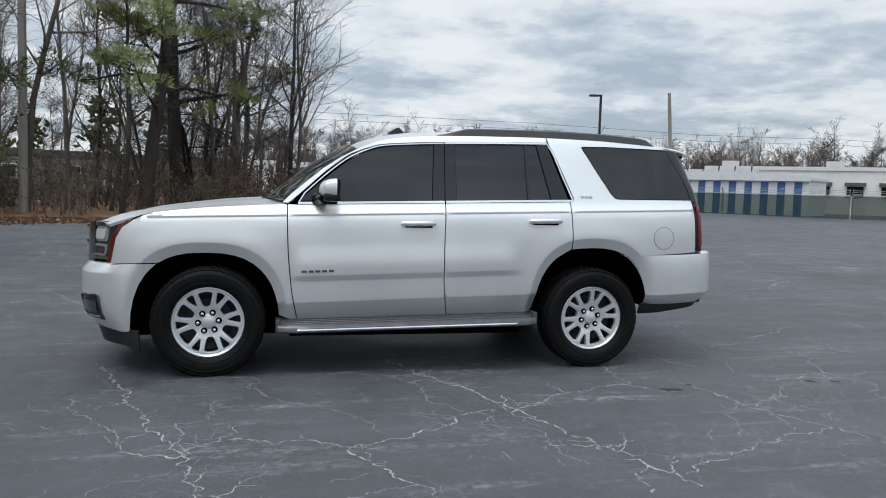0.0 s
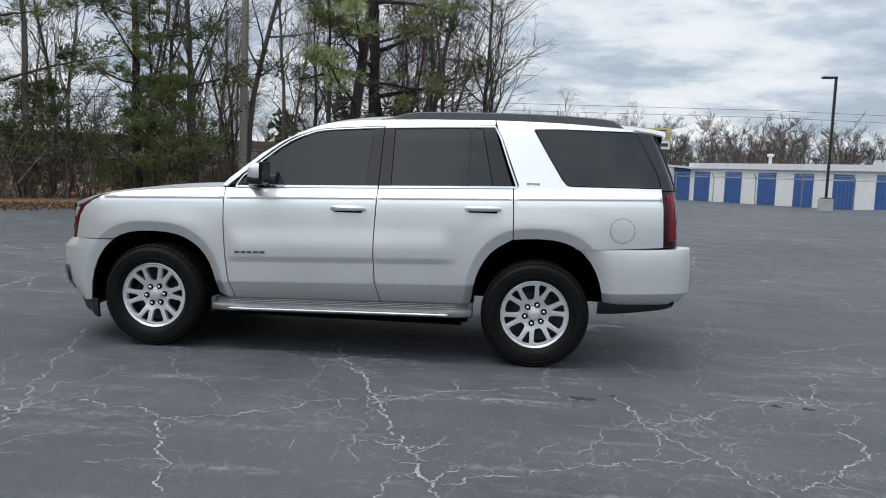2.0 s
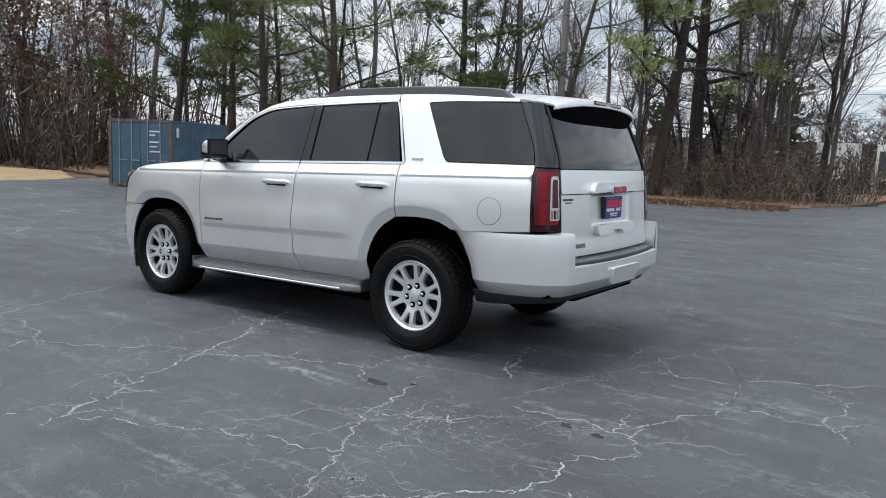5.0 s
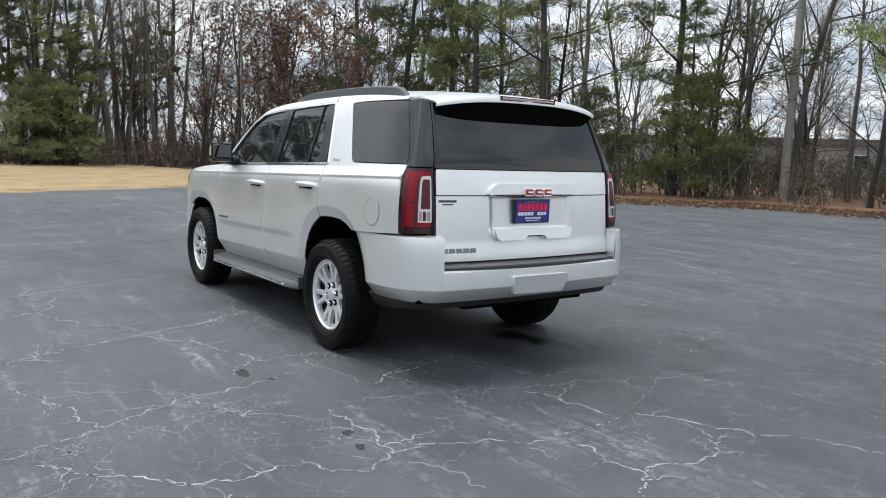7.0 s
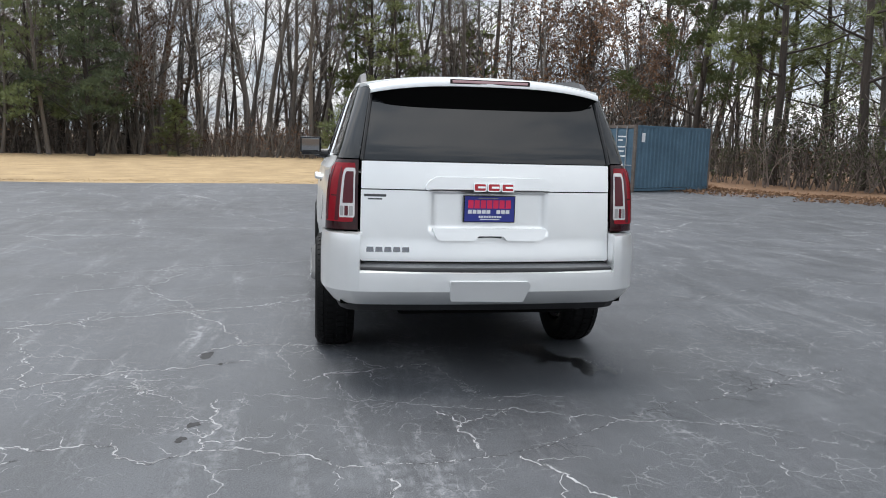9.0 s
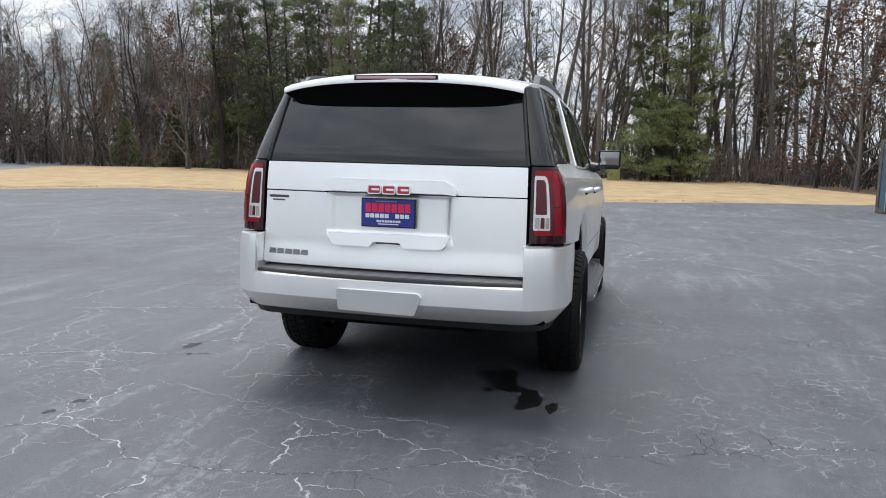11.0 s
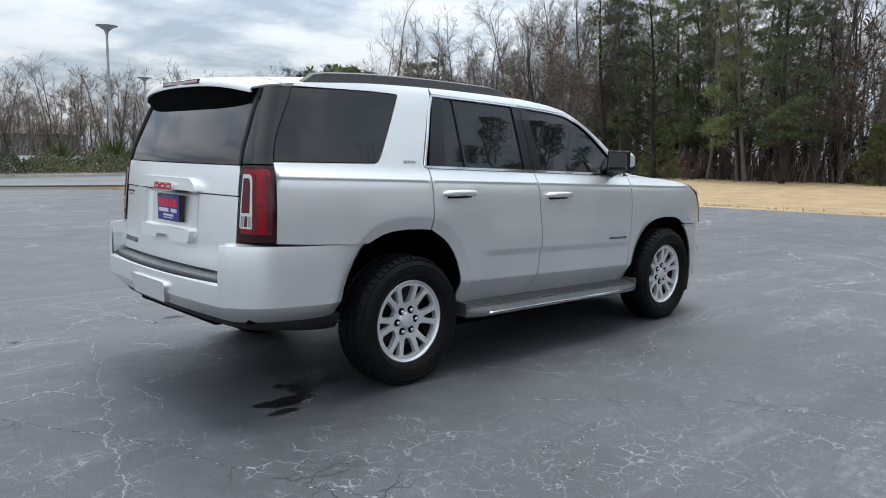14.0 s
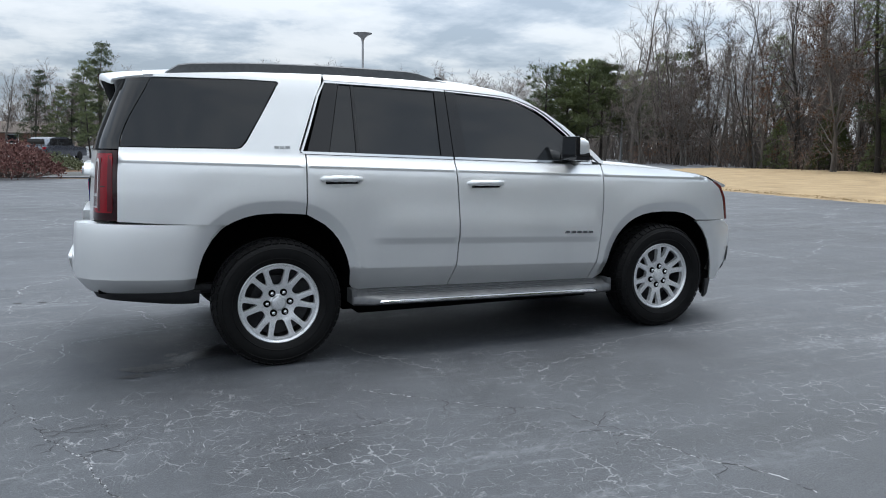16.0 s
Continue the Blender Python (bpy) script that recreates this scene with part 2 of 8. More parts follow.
def soft(ob, angle=35):
    """Smooth shading, with edges sharper than the angle kept."""
    me = ob.data
    me.polygons.foreach_set("use_smooth", [True] * len(me.polygons))
    me.set_sharp_from_angle(angle=radians(angle))
    return ob


def thing(name, label, category, group="", at=(0, 0, 0), rz=0.0, kind=""):
    """An Empty at the base of a thing, which parents its parts."""
    ob = new(name)
    ob.empty_display_size = 0.1
    ob.matrix_basis = pose(*at, 0, 0, rz)
    return tagged(ob, label, category, group, kind)


def box(bm, lo, hi, bevel=0.0, m=None):
    """Adds a box between two corners, with rounded edges."""
    size = [b - a for a, b in zip(lo, hi)]
    mid = [(a + b) / 2 for a, b in zip(lo, hi)]
    t = bmesh.new()
    bmesh.ops.create_cube(t, size=1, matrix=Matrix.LocRotScale(mid, None, size))
    if bevel:
        bmesh.ops.bevel(t, geom=t.edges[:], offset=bevel, segments=2, profile=0.7, affect="EDGES", clamp_overlap=True)
    join(bm, t, m)
    return bm


def join(bm, other, m=None):
    """Moves the mesh of other into bm."""
    if m is not None:
        bmesh.ops.transform(other, matrix=m, verts=other.verts)
    made = [bm.verts.new(v.co) for v in other.verts]
    other.verts.index_update()
    for f in other.faces:
        try:
            bm.faces.new([made[v.index] for v in f.verts])
        except ValueError:
            pass
    other.free()
    return bm


def boxes(*items, bevel=0.0):
    bm = bmesh.new()
    for lo, hi in items:
        box(bm, lo, hi, bevel)
    return bm


def tube(bm, points, radii, sides=8, caps=True):
    """Adds a round bar along points."""
    rings, up = [], Vector((0.31, 0.17, 0.94))
    pts = [Vector(p) for p in points]
    for i, p in enumerate(pts):
        d = (pts[min(i + 1, len(pts) - 1)] - pts[max(i - 1, 0)]).normalized()
        a = d.cross(up)
        if a.length < 0.05:
            a = d.cross(Vector((1, 0, 0)))
        a.normalize()
        c = d.cross(a)
        r = radii[i] if hasattr(radii, "__len__") else radii
        rings.append([bm.verts.new(p + r * (math.cos(k) * a + math.sin(k) * c)) for k in (2 * math.pi * j / sides for j in range(sides))])
    for lo, hi in zip(rings, rings[1:]):
        for j in range(sides):
            bm.faces.new((lo[j], hi[j], hi[(j + 1) % sides], lo[(j + 1) % sides]))
    if caps:
        bm.faces.new(rings[0])
        bm.faces.new(rings[-1][::-1])
    return bm


def lathe(bm, profile, segments=48, m=None, closed=False):
    """Turns (radius, height) pairs about the z axis."""
    t = bmesh.new()
    rings = []
    for r, z in profile:
        rings.append([t.verts.new((r * math.cos(a), r * math.sin(a), z)) for a in (2 * math.pi * j / segments for j in range(segments))])
    pairs = list(zip(rings, rings[1:])) + ([(rings[-1], rings[0])] if closed else [])
    for lo, hi in pairs:
        for j in range(segments):
            t.faces.new((lo[j], lo[(j + 1) % segments], hi[(j + 1) % segments], hi[j]))
    return join(bm, t, m)


def smooth(xs, ys):
    """A curve through points that does not overshoot."""
    n = len(xs)
    d = [(ys[i + 1] - ys[i]) / (xs[i + 1] - xs[i]) for i in range(n - 1)]
    m = [d[0]] + [0 if d[i - 1] * d[i] <= 0 else 2 * d[i - 1] * d[i] / (d[i - 1] + d[i]) for i in range(1, n - 1)] + [d[-1]]

    def f(x):
        if x <= xs[0]:
            return ys[0] + m[0] * (x - xs[0])
        if x >= xs[-1]:
            return ys[-1] + m[-1] * (x - xs[-1])
        i = 0
        while x > xs[i + 1]:
            i += 1
        h = xs[i + 1] - xs[i]
        s = (x - xs[i]) / h
        return (ys[i] * (1 + 2 * s) * (1 - s) ** 2 + m[i] * h * s * (1 - s) ** 2 + ys[i + 1] * s * s * (3 - 2 * s) + m[i + 1] * h * s * s * (s - 1))

    return f


def ease(x, a, b):
    s = min(max((x - a) / (b - a), 0.0), 1.0)
    return s * s * (3 - 2 * s)


def rounded(points, radius, steps=4, closed=True):
    """A polygon with its corners rounded off."""
    out, n = [], len(points)
    for i in range(n):
        p, a, c = Vector(points[i]), Vector(points[i - 1]), Vector(points[(i + 1) % n])
        r = radius[i] if hasattr(radius, "__len__") else radius
        u, w = a - p, c - p
        cut = min(r, 0.45 * u.length, 0.45 * w.length)
        if cut < 1e-4:
            out.append(tuple(p))
            continue
        s, e = p + u.normalized() * cut, p + w.normalized() * cut
        for k in range(steps + 1):
            f = k / steps
            out.append(tuple((1 - f) ** 2 * s + 2 * f * (1 - f) * p + f * f * e))
    return out


def flowing(points, steps=6):
    """A smooth open line through points (Catmull-Rom)."""
    p = [Vector(q) for q in points]
    p = [2 * p[0] - p[1]] + p + [2 * p[-1] - p[-2]]
    out = []
    for i in range(1, len(p) - 2):
        for k in range(steps):
            t = k / steps
            out.append(tuple(0.5 * (2 * p[i] + (p[i + 1] - p[i - 1]) * t + (2 * p[i - 1] - 5 * p[i] + 4 * p[i + 1] - p[i + 2]) * t * t + (3 * p[i] - p[i - 1] - 3 * p[i + 1] + p[i + 2]) * t ** 3)))
    return out + [tuple(p[-2])]


def panel(outline, place, out, cell=0.06, flange=0.022, mirror=False, rows=(), extra=()):
    """A pressed sheet: the outline, in the two numbers that place() turns into a point of the body, filled and cut into cells,
    with its rim folded back. out(point): roughly outwards. Returns the bmesh and its vertex normals."""
    us, vs = [p[0] for p in outline], [p[1] for p in outline]
    cu, cv = cell if hasattr(cell, "__len__") else (cell, cell)
    rim_pts = []
    n = len(outline)
    for i in range(n):
        a, b = Vector(outline[i]), Vector(outline[(i + 1) % n])
        k = max(1, math.ceil(max(abs(b.x - a.x) / cu, abs(b.y - a.y) / cv)))
        rim_pts += [a + (b - a) * (j / k) for j in range(k)]
    pts, n = list(rim_pts), len(rim_pts)
    levels = [v for v in (min(vs) + j * cv for j in range(1, int((max(vs) - min(vs)) / cv) + 1)) if all(abs(v - r) > 0.012 for r in rows)] + [r for r in rows if min(vs) < r < max(vs)]
    grid = [Vector((min(us) + i * cu, level)) for i in range(1, int((max(us) - min(us)) / cu) + 1) for level in levels]
    for q in [Vector(p) for p in extra] + grid:
        inside, near = False, False
        for k in range(n):
            a, b = rim_pts[k], rim_pts[(k + 1) % n]
            if (a.y > q.y) != (b.y > q.y) and q.x < a.x + (q.y - a.y) / (b.y - a.y) * (b.x - a.x):
                inside = not inside
            near |= abs(a.x - q.x) < 0.3 * cu and abs(a.y - q.y) < min(0.3 * cv, 0.006)
        if inside and not near:
            pts.append(q)
    flat, _, tris, *_ = delaunay_2d_cdt(pts, [], [list(range(n))], 1, 1e-6)
    bm = bmesh.new()
    made = [bm.verts.new((p.x, p.y, 0)) for p in flat]
    for t in tris:
        bm.faces.new([made[i] for i in t])
    for v in [v for v in bm.verts if not v.link_faces]:
        bm.verts.remove(v)
    flip = Vector((1, -1, 1)) if mirror else Vector((1, 1, 1))

    def at(u, v):
        return Vector(place(u, v)) * flip

    normals = {}
    h = 0.003
    for v in bm.verts:
        u, w = v.co.x, v.co.y
        n = (at(u + h, w) - at(u - h, w)).cross(at(u, w + h) - at(u, w - h))
        n.normalize()
        p = at(u, w)
        if n.dot(out(p)) < 0:
            n.negate()
        normals[v] = n
    for v in bm.verts:
        v.co = at(v.co.x, v.co.y)
    for f in bm.faces:
        f.normal_update()
        if f.normal.dot(normals[f.verts[0]]) < 0:
            f.normal_flip()
    rim = [e for e in bm.edges if e.is_boundary]
    skin_faces = len(bm.faces)
    inner, outer = {}, {}
    if flange:
        for e in rim:
            for v in e.verts:
                if v not in outer:
                    outer[v] = bm.verts.new(v.co)
                    inner[v] = bm.verts.new(v.co - normals[v] * flange)
        centre = sum((v.co for v in normals), Vector()) / len(normals)
        for e in rim:
            a, b = e.verts
            loop = e.link_loops[0]
            if loop.vert != a:
                a, b = b, a
            f = bm.faces.new((outer[b], outer[a], inner[a], inner[b]))
            f.normal_update()
            for v in (a, b):
                for w in (outer[v], inner[v]):
                    normals[w] = (normals.get(w, Vector()) + f.normal)
    bm.verts.index_update()
    return bm, [normals[v].normalized() for v in bm.verts]


def sheet(rows, flip=False):
    """A smooth grid through rows of points."""
    bm = bmesh.new()
    grid = [[bm.verts.new(p) for p in row] for row in rows]
    for a, b in zip(grid, grid[1:]):
        for i in range(len(a) - 1):
            q = (a[i], a[i + 1], b[i + 1], b[i])
            bm.faces.new(q[::-1] if flip else q)
    return bm


def solid(bm, depth):
    """Gives an open sheet thickness, towards its hollow side."""
    bm.normal_update()
    verts, faces = bm.verts[:], bm.faces[:]
    mid = sum((v.co for v in verts), Vector()) / len(verts)
    k = -abs(depth) if sum(v.normal.dot(v.co - mid) for v in verts) > 0 else abs(depth)
    rim = [(e.verts[0], e.verts[1]) for e in bm.edges if e.is_boundary]
    twin = {v: bm.verts.new(v.co + v.normal * k) for v in verts}
    for f in faces:
        bm.faces.new([twin[v] for v in f.verts][::-1])
    for p, q in rim:
        bm.faces.new((p, q, twin[q], twin[p]))
    bmesh.ops.recalc_face_normals(bm, faces=bm.faces[:])
    return bm


def prism(outline, depth, bevel=0.0):
    """An outline in x and y, extruded up z."""
    bm = bmesh.new()
    f = bm.faces.new([bm.verts.new((x, y, 0)) for x, y in outline])
    f.normal_update()
    if f.normal.z > 0:
        f.normal_flip()
    r = bmesh.ops.extrude_face_region(bm, geom=[f])
    top = [v for v in r["geom"] if isinstance(v, bmesh.types.BMVert)]
    bmesh.ops.translate(bm, vec=(0, 0, depth), verts=top)
    bmesh.ops.recalc_face_normals(bm, faces=bm.faces[:])
    if bevel:
        rim = [e for e in bm.edges if all(v in top for v in e.verts) and not all(f in e.link_faces for f in ())]
        bmesh.ops.bevel(bm, geom=[e for e in rim if any(len(f.verts) == 4 for f in e.link_faces)], offset=bevel, segments=2, profile=0.7, affect="EDGES", clamp_overlap=True)
    return bm

# ---- the car: nose towards -x, wheels at x = -1.473 and 1.473 ----
RAKE = 0.031
SECTION = smooth([0.28, 0.41, 0.50, 0.554, 0.559, 0.70, 0.85, 0.98, 1.10, 1.17, 1.197, 1.206, 1.214, 1.25, 1.277, 1.30, 1.53, 1.745, 1.79, 1.84],
                 [0.795, 0.876, 0.926, 0.9590, 0.9620, 0.9665, 0.969, 0.967, 0.958, 0.948, 0.9395, 0.9430, 0.9375, 0.914, 0.899, 0.891, 0.815, 0.742, 0.716, 0.668])
FEATURES = (0.545, 0.553, 0.560, 0.568, 0.706, 0.714, 0.722, 0.748, 0.756, 0.764, 1.188, 1.197, 1.206, 1.214, 1.222)
ARCHES = ((-1.490, 0.520, 0.295, 0.600), (1.482, 0.492, 0.330, 0.627))


def arch_reach(x, z):
    """How far a point of the side lies outside the nearer wheel opening, in metres."""
    best = 9.0
    for cx, a, base, h in ARCHES:
        r = ((abs(x - cx) / a) ** 2.6 + (max(z - base, 0) / h) ** 2.6) ** (1 / 2.6)
        best = min(best, (r - 1) * 0.56)
    return best


def half_width(x, z):
    y = SECTION(z - RAKE * x)
    band = ease(x, -0.92, -0.80) * (1 - ease(x, 0.70, 0.92))
    t = z - RAKE * x
    y += 0.017 * band * min(max((t - 0.714) / 0.042, 0), 1) * (1 - ease(t, 0.80, 1.02))
    if x < -1.5:
        y -= 0.125 * ((-1.5 - x) / 0.85) ** 2.5
    if x > 1.9:
        y -= 0.022 * ((x - 1.9) / 0.45) ** 2
    d = arch_reach(x, z)
    if d < 0.3:
        y += 0.006 * (1 - ease(d, 0.07, 0.22)) - 0.030 * min(max((0.068 - d) / 0.068, 0), 1.2)
    return y


def side(x, z):
    return (x, -half_width(x, z), z)


TAIL_X = smooth([0.55, 0.75, 0.93, 1.335, 1.55, 1.76, 1.84], [2.525, 2.520, 2.51, 2.468, 2.390, 2.292, 2.25])


def tail(y, z):
    return (TAIL_X(z) + 0.045 * (1 - min(abs(y) / 0.75, 1.2) ** 2), y, z)


FRONT_EDGE = smooth([0.9, 1.354, 1.761, 1.84], [2.372, 2.352, 2.165, 2.13])


def corner(s, z, inner=0.752):
    """Round the tail's corner: s from 0 at the side to 1 at the tailgate."""
    inner -= 0.16 * max(z - 1.335, 0) ** 1.0 if z > 1.335 else 0
    x0 = FRONT_EDGE(z)
    a, b = Vector((x0, half_width(x0, z))), Vector((tail(inner, z)[0], inner))
    c = Vector((b.x - 0.012, a.y - 0.012))
    p = (1 - s) ** 2 * a + 2 * s * (1 - s) * c + s * s * b
    return (p.x, -p.y, z)


def outward(p):
    return Vector((0.6 * (p.x > 2.3) * (p.x - 2.2) * 5 - 0.6 * (p.x < -2.0) * (-1.9 - p.x) * 4, math.copysign(1, p.y), 0.25))


def backward(p):
    return Vector((1, 0, 0.2))


def arch_line(i, x0, x1, up_from, steps=22):
    """The rim of a wheel opening, from its front foot to its rear foot, cut at two heights."""
    cx, a, base, h = ARCHES[i]
    pts = []
    for k in range(steps + 1):
        w = math.pi * (1 - k / steps)
        c, s = math.cos(w), math.sin(w)
        pts.append((cx + a * math.copysign(abs(c) ** (2 / 2.6), c), base + h * abs(s) ** (2 / 2.6)))
    return [p for p in pts if (p[1] >= x0 if p[0] < cx else p[1] >= x1)]


ROOF_EDGE = smooth([-0.93, -0.853, -0.631, -0.382, -0.212, 0.004, 0.222, 0.65, 1.097, 1.534, 1.966, 2.17, 2.30],
                   [1.300, 1.366, 1.547, 1.692, 1.757, 1.790, 1.806, 1.820, 1.826, 1.820, 1.797, 1.782, 1.772])
HOOD_EDGE = smooth([-2.30, -2.06, -1.83, -1.50, -1.20, -0.93], [1.02, 1.115, 1.178, 1.218, 1.240, 1.258])
BELT = 1.277
GAP = 0.004

car = thing("suv", "silver metallic full-size SUV with dark tinted windows on cracked asphalt", "car")


def skin(name, outline, material, parent=car, label="", place=side, cell=0.05, flange=0.022, out=outward, sides=(False, True)):
    made, rows, rims = [], (), []
    if place is side:
        # the rows of a side panel follow its feature lines, which climb towards the tail
        outline, rows = [(x, z - RAKE * x) for x, z in outline], FEATURES
        for d in (0.022, 0.045, 0.062, 0.068, 0.075, 0.11):
            for cx, a, base, h in ARCHES:
                for k in range(-40, 41):
                    q, u = 1 + d / 0.56, math.sin(math.pi * k / 82)
                    x, z = cx + a * q * u, base + h * q * (1 - abs(u) ** 2.6) ** (1 / 2.6)
                    rims.append((x, z - RAKE * x))

        def place(x, t):
            return side(x, t + RAKE * x)
    for mirror in sides:
        bm, normals = panel(outline, place, out, cell, flange, mirror, rows, rims)
        made.append(part(name, bm, material, parent, label, normals))
    return made


def belt(x, up=0.0):
    return (x, BELT + RAKE * x + up)


door_front_edge = flowing([(-0.842, 0.385), (-0.884, 0.596), (-0.911, 0.854), (-0.921, 1.066), (-0.924, 1.252)])
door_mid = flowing([(0.300, 0.420), (0.262, 0.595), (0.250, 0.853), (0.257, 1.108), belt(0.264)])
door_rear = [(1.292, 0.945), (1.286, 1.15), belt(1.279)]


def moved(line, dx):
    return [(x + dx, z) for x, z in line]


# fenders, doors and quarter panels
arch_f, arch_r = arch_line(0, 0.812, 0.36, 0), arch_line(1, 0.42, 0.70, 0)
hood_line = [(x, HOOD_EDGE(x) - GAP) for x in (-0.96, -1.1, -1.25, -1.4, -1.55, -1.7, -1.85)]
fender = arch_f + moved(door_front_edge, -GAP) + hood_line + [(-1.915, 1.150), (-1.985, 1.118), (-2.055, 1.068), (-2.098, 0.99), (-2.132, 0.812)]
skin("fender", fender, M_PAINT)
front_door = moved(door_front_edge, GAP) + [belt(x) for x in (-0.85, -0.55, -0.25, 0.0)] + moved(door_mid, -GAP)[::-1] + [(0.0, 0.405), (-0.4, 0.393)]
doors_f = skin("front_door", front_door, M_PAINT)
arch_door = [p for p in arch_r if p[0] < 1.285]
rear_door = moved(door_mid, GAP) + [belt(x) for x in (0.6, 0.95)] + moved(door_rear, -GAP)[::-1] + arch_door[::-1] + [(0.97, 0.432), (0.65, 0.428)]
doors_r = skin("rear_door", rear_door, M_PAINT)
arch_quarter = [p for p in arch_r if p[0] > 1.30 and p[1] > 0.897]
quarter = moved(door_rear, GAP) + [(1.312, 1.330), (1.317, 1.345), (1.253, 1.51), (1.186, 1.68), (1.141, 1.766)] + \
    [(x, ROOF_EDGE(x)) for x in (1.13, 1.35, 1.6, 1.85, 2.05, 2.145)] + [(2.150, 1.768), (1.62, 1.774), (1.428, 1.769), (1.412, 1.760), (1.532, 1.557), (1.636, 1.389), (1.668, 1.355), (1.70, 1.347)] + \
    [(2.0, 1.350), (2.352, 1.354), (2.366, 1.2), (2.378, 0.932), (2.15, 0.914), (1.93, 0.902), (1.775, 0.893)] + arch_quarter[::-1]
quarters = skin("quarter_panel", quarter, M_PAINT)
# the rail over the doors, with the screen pillar
lower_rail = flowing([(-0.918, 1.262), (-0.815, 1.352), (-0.640, 1.510), (-0.464, 1.638), (-0.316, 1.697), (-0.166, 1.732), (0.276, 1.762), (0.75, 1.779), (1.120, 1.790)], 4)
rail = lower_rail + [(x, ROOF_EDGE(x)) for x in (1.118, 0.9, 0.6, 0.3, 0.1, -0.1, -0.25, -0.38, -0.52, -0.66, -0.80, -0.90)] + [(-0.955, 1.268)]
skin("roof_rail_panel", rail, M_PAINT)

# glass and black pillars
GLASS_F = flowing([(-0.835, 1.262), (-0.79, 1.325), (-0.623, 1.470), (-0.46, 1.596), (-0.314, 1.668), (-0.164, 1.707), (0.02, 1.726), (0.190, 1.738)], 4)


def inset(x, z, d=0.010):
    p = side(x, z)
    return (p[0], p[1] + d, p[2])


skin("front_window", GLASS_F + [(0.160, 1.300), (-0.30, 1.288)], M_GLASS, place=inset, label="dark tinted side glass")
skin("door_pillar", [(0.194, 1.740), (0.272, 1.743), (0.259, 1.303), (0.164, 1.300)], M_GLOSSBLACK, label="gloss black pillar trim")
skin("door_pillar", [(0.278, 1.743), (0.356, 1.746), (0.354, 1.306), (0.265, 1.303)], M_GLOSSBLACK, label="gloss black pillar trim")
skin("rear_window", [(0.360, 1.746), (0.928, 1.764), (0.930, 1.322), (0.358, 1.306)], M_GLASS, place=inset, label="dark tinted side glass")
skin("rear_window", [(0.944, 1.764), (1.024, 1.766), (1.122, 1.328), (0.946, 1.322)], M_GLASS, place=inset, label="dark tinted fixed glass")
skin("window_divider", [(0.927, 1.765), (0.945, 1.765), (0.947, 1.321), (0.929, 1.321)], M_BLACK)
skin("door_pillar", [(1.030, 1.767), (1.118, 1.770), (1.268, 1.332), (1.128, 1.328)], M_GLOSSBLACK, label="gloss black pillar trim")
skin("quarter_window", [(1.423, 1.760), (1.62, 1.768)] + [(FRONT_EDGE(z) - 0.005, z) for z in (1.757, 1.68, 1.60, 1.52, 1.44, 1.360)] + [(1.70, 1.354), (1.672, 1.362), (1.645, 1.393), (1.540, 1.557)], M_GLASS, label="dark tinted quarter glass", flange=0.02)
skin("corner_window", [(0.0, 1.345), (0.97, 1.345), (0.97, 1.758), (0.0, 1.758)], M_GLASS, place=corner, cell=(0.07, 0.05), label="gloss black wrapped rear pillar")


# bright strips: a flat bar laid along a line of the side
def strip(name, line, width, material, label="", lift=0.006, place=side, parent=car, sides=(False, True)):
    for mirror in sides:
        bm = bmesh.new()
        prev = None
        pts = [Vector((*p, 0)) for p in line]
        for i, p in enumerate(pts):
            d = pts[min(i + 1, len(pts) - 1)] - pts[max(i - 1, 0)]
            n = Vector((-d.y, d.x, 0)).normalized() * width / 2
            ring = []
            for off, rise in ((n, -0.004), (n * 0.7, lift), (-n * 0.7, lift), (-n, -0.004)):
                q = Vector(place(p.x + off.x, p.y + off.y))
                q.y -= rise
                if mirror:
                    q.y = -q.y
                ring.append(bm.verts.new(q))
            if prev:
                for k in range(3):
                    bm.faces.new((prev[k], prev[k + 1], ring[k + 1], ring[k]))
            prev = ring
        bmesh.ops.recalc_face_normals(bm, faces=bm.faces[:])
        soft(part(name, bm, material, parent, label), 50)


strip("chrome_strip", [belt(x, 0.012) for x in (-0.845, -0.6, -0.3, 0.0, 0.258)], 0.022, M_CHROME, "bright chrome window strip")
strip("chrome_strip", [belt(x, 0.012) for x in (0.270, 0.5, 0.75, 1.0, 1.30)], 0.022, M_CHROME, "bright chrome window strip")
strip("chrome_strip", [(-0.845, 1.262)] + flowing([(-0.80, 1.338), (-0.632, 1.490), (-0.464, 1.617), (-0.316, 1.684), (-0.166, 1.721), (0.27, 1.752)], 4), 0.012, M_CHROME, "bright chrome window strip")
strip("chrome_strip", [(0.28, 1.753), (0.7, 1.769), (1.120, 1.780), (1.170, 1.690), (1.238, 1.50), (1.305, 1.330)], 0.018, M_CHROME, "bright chrome window strip")

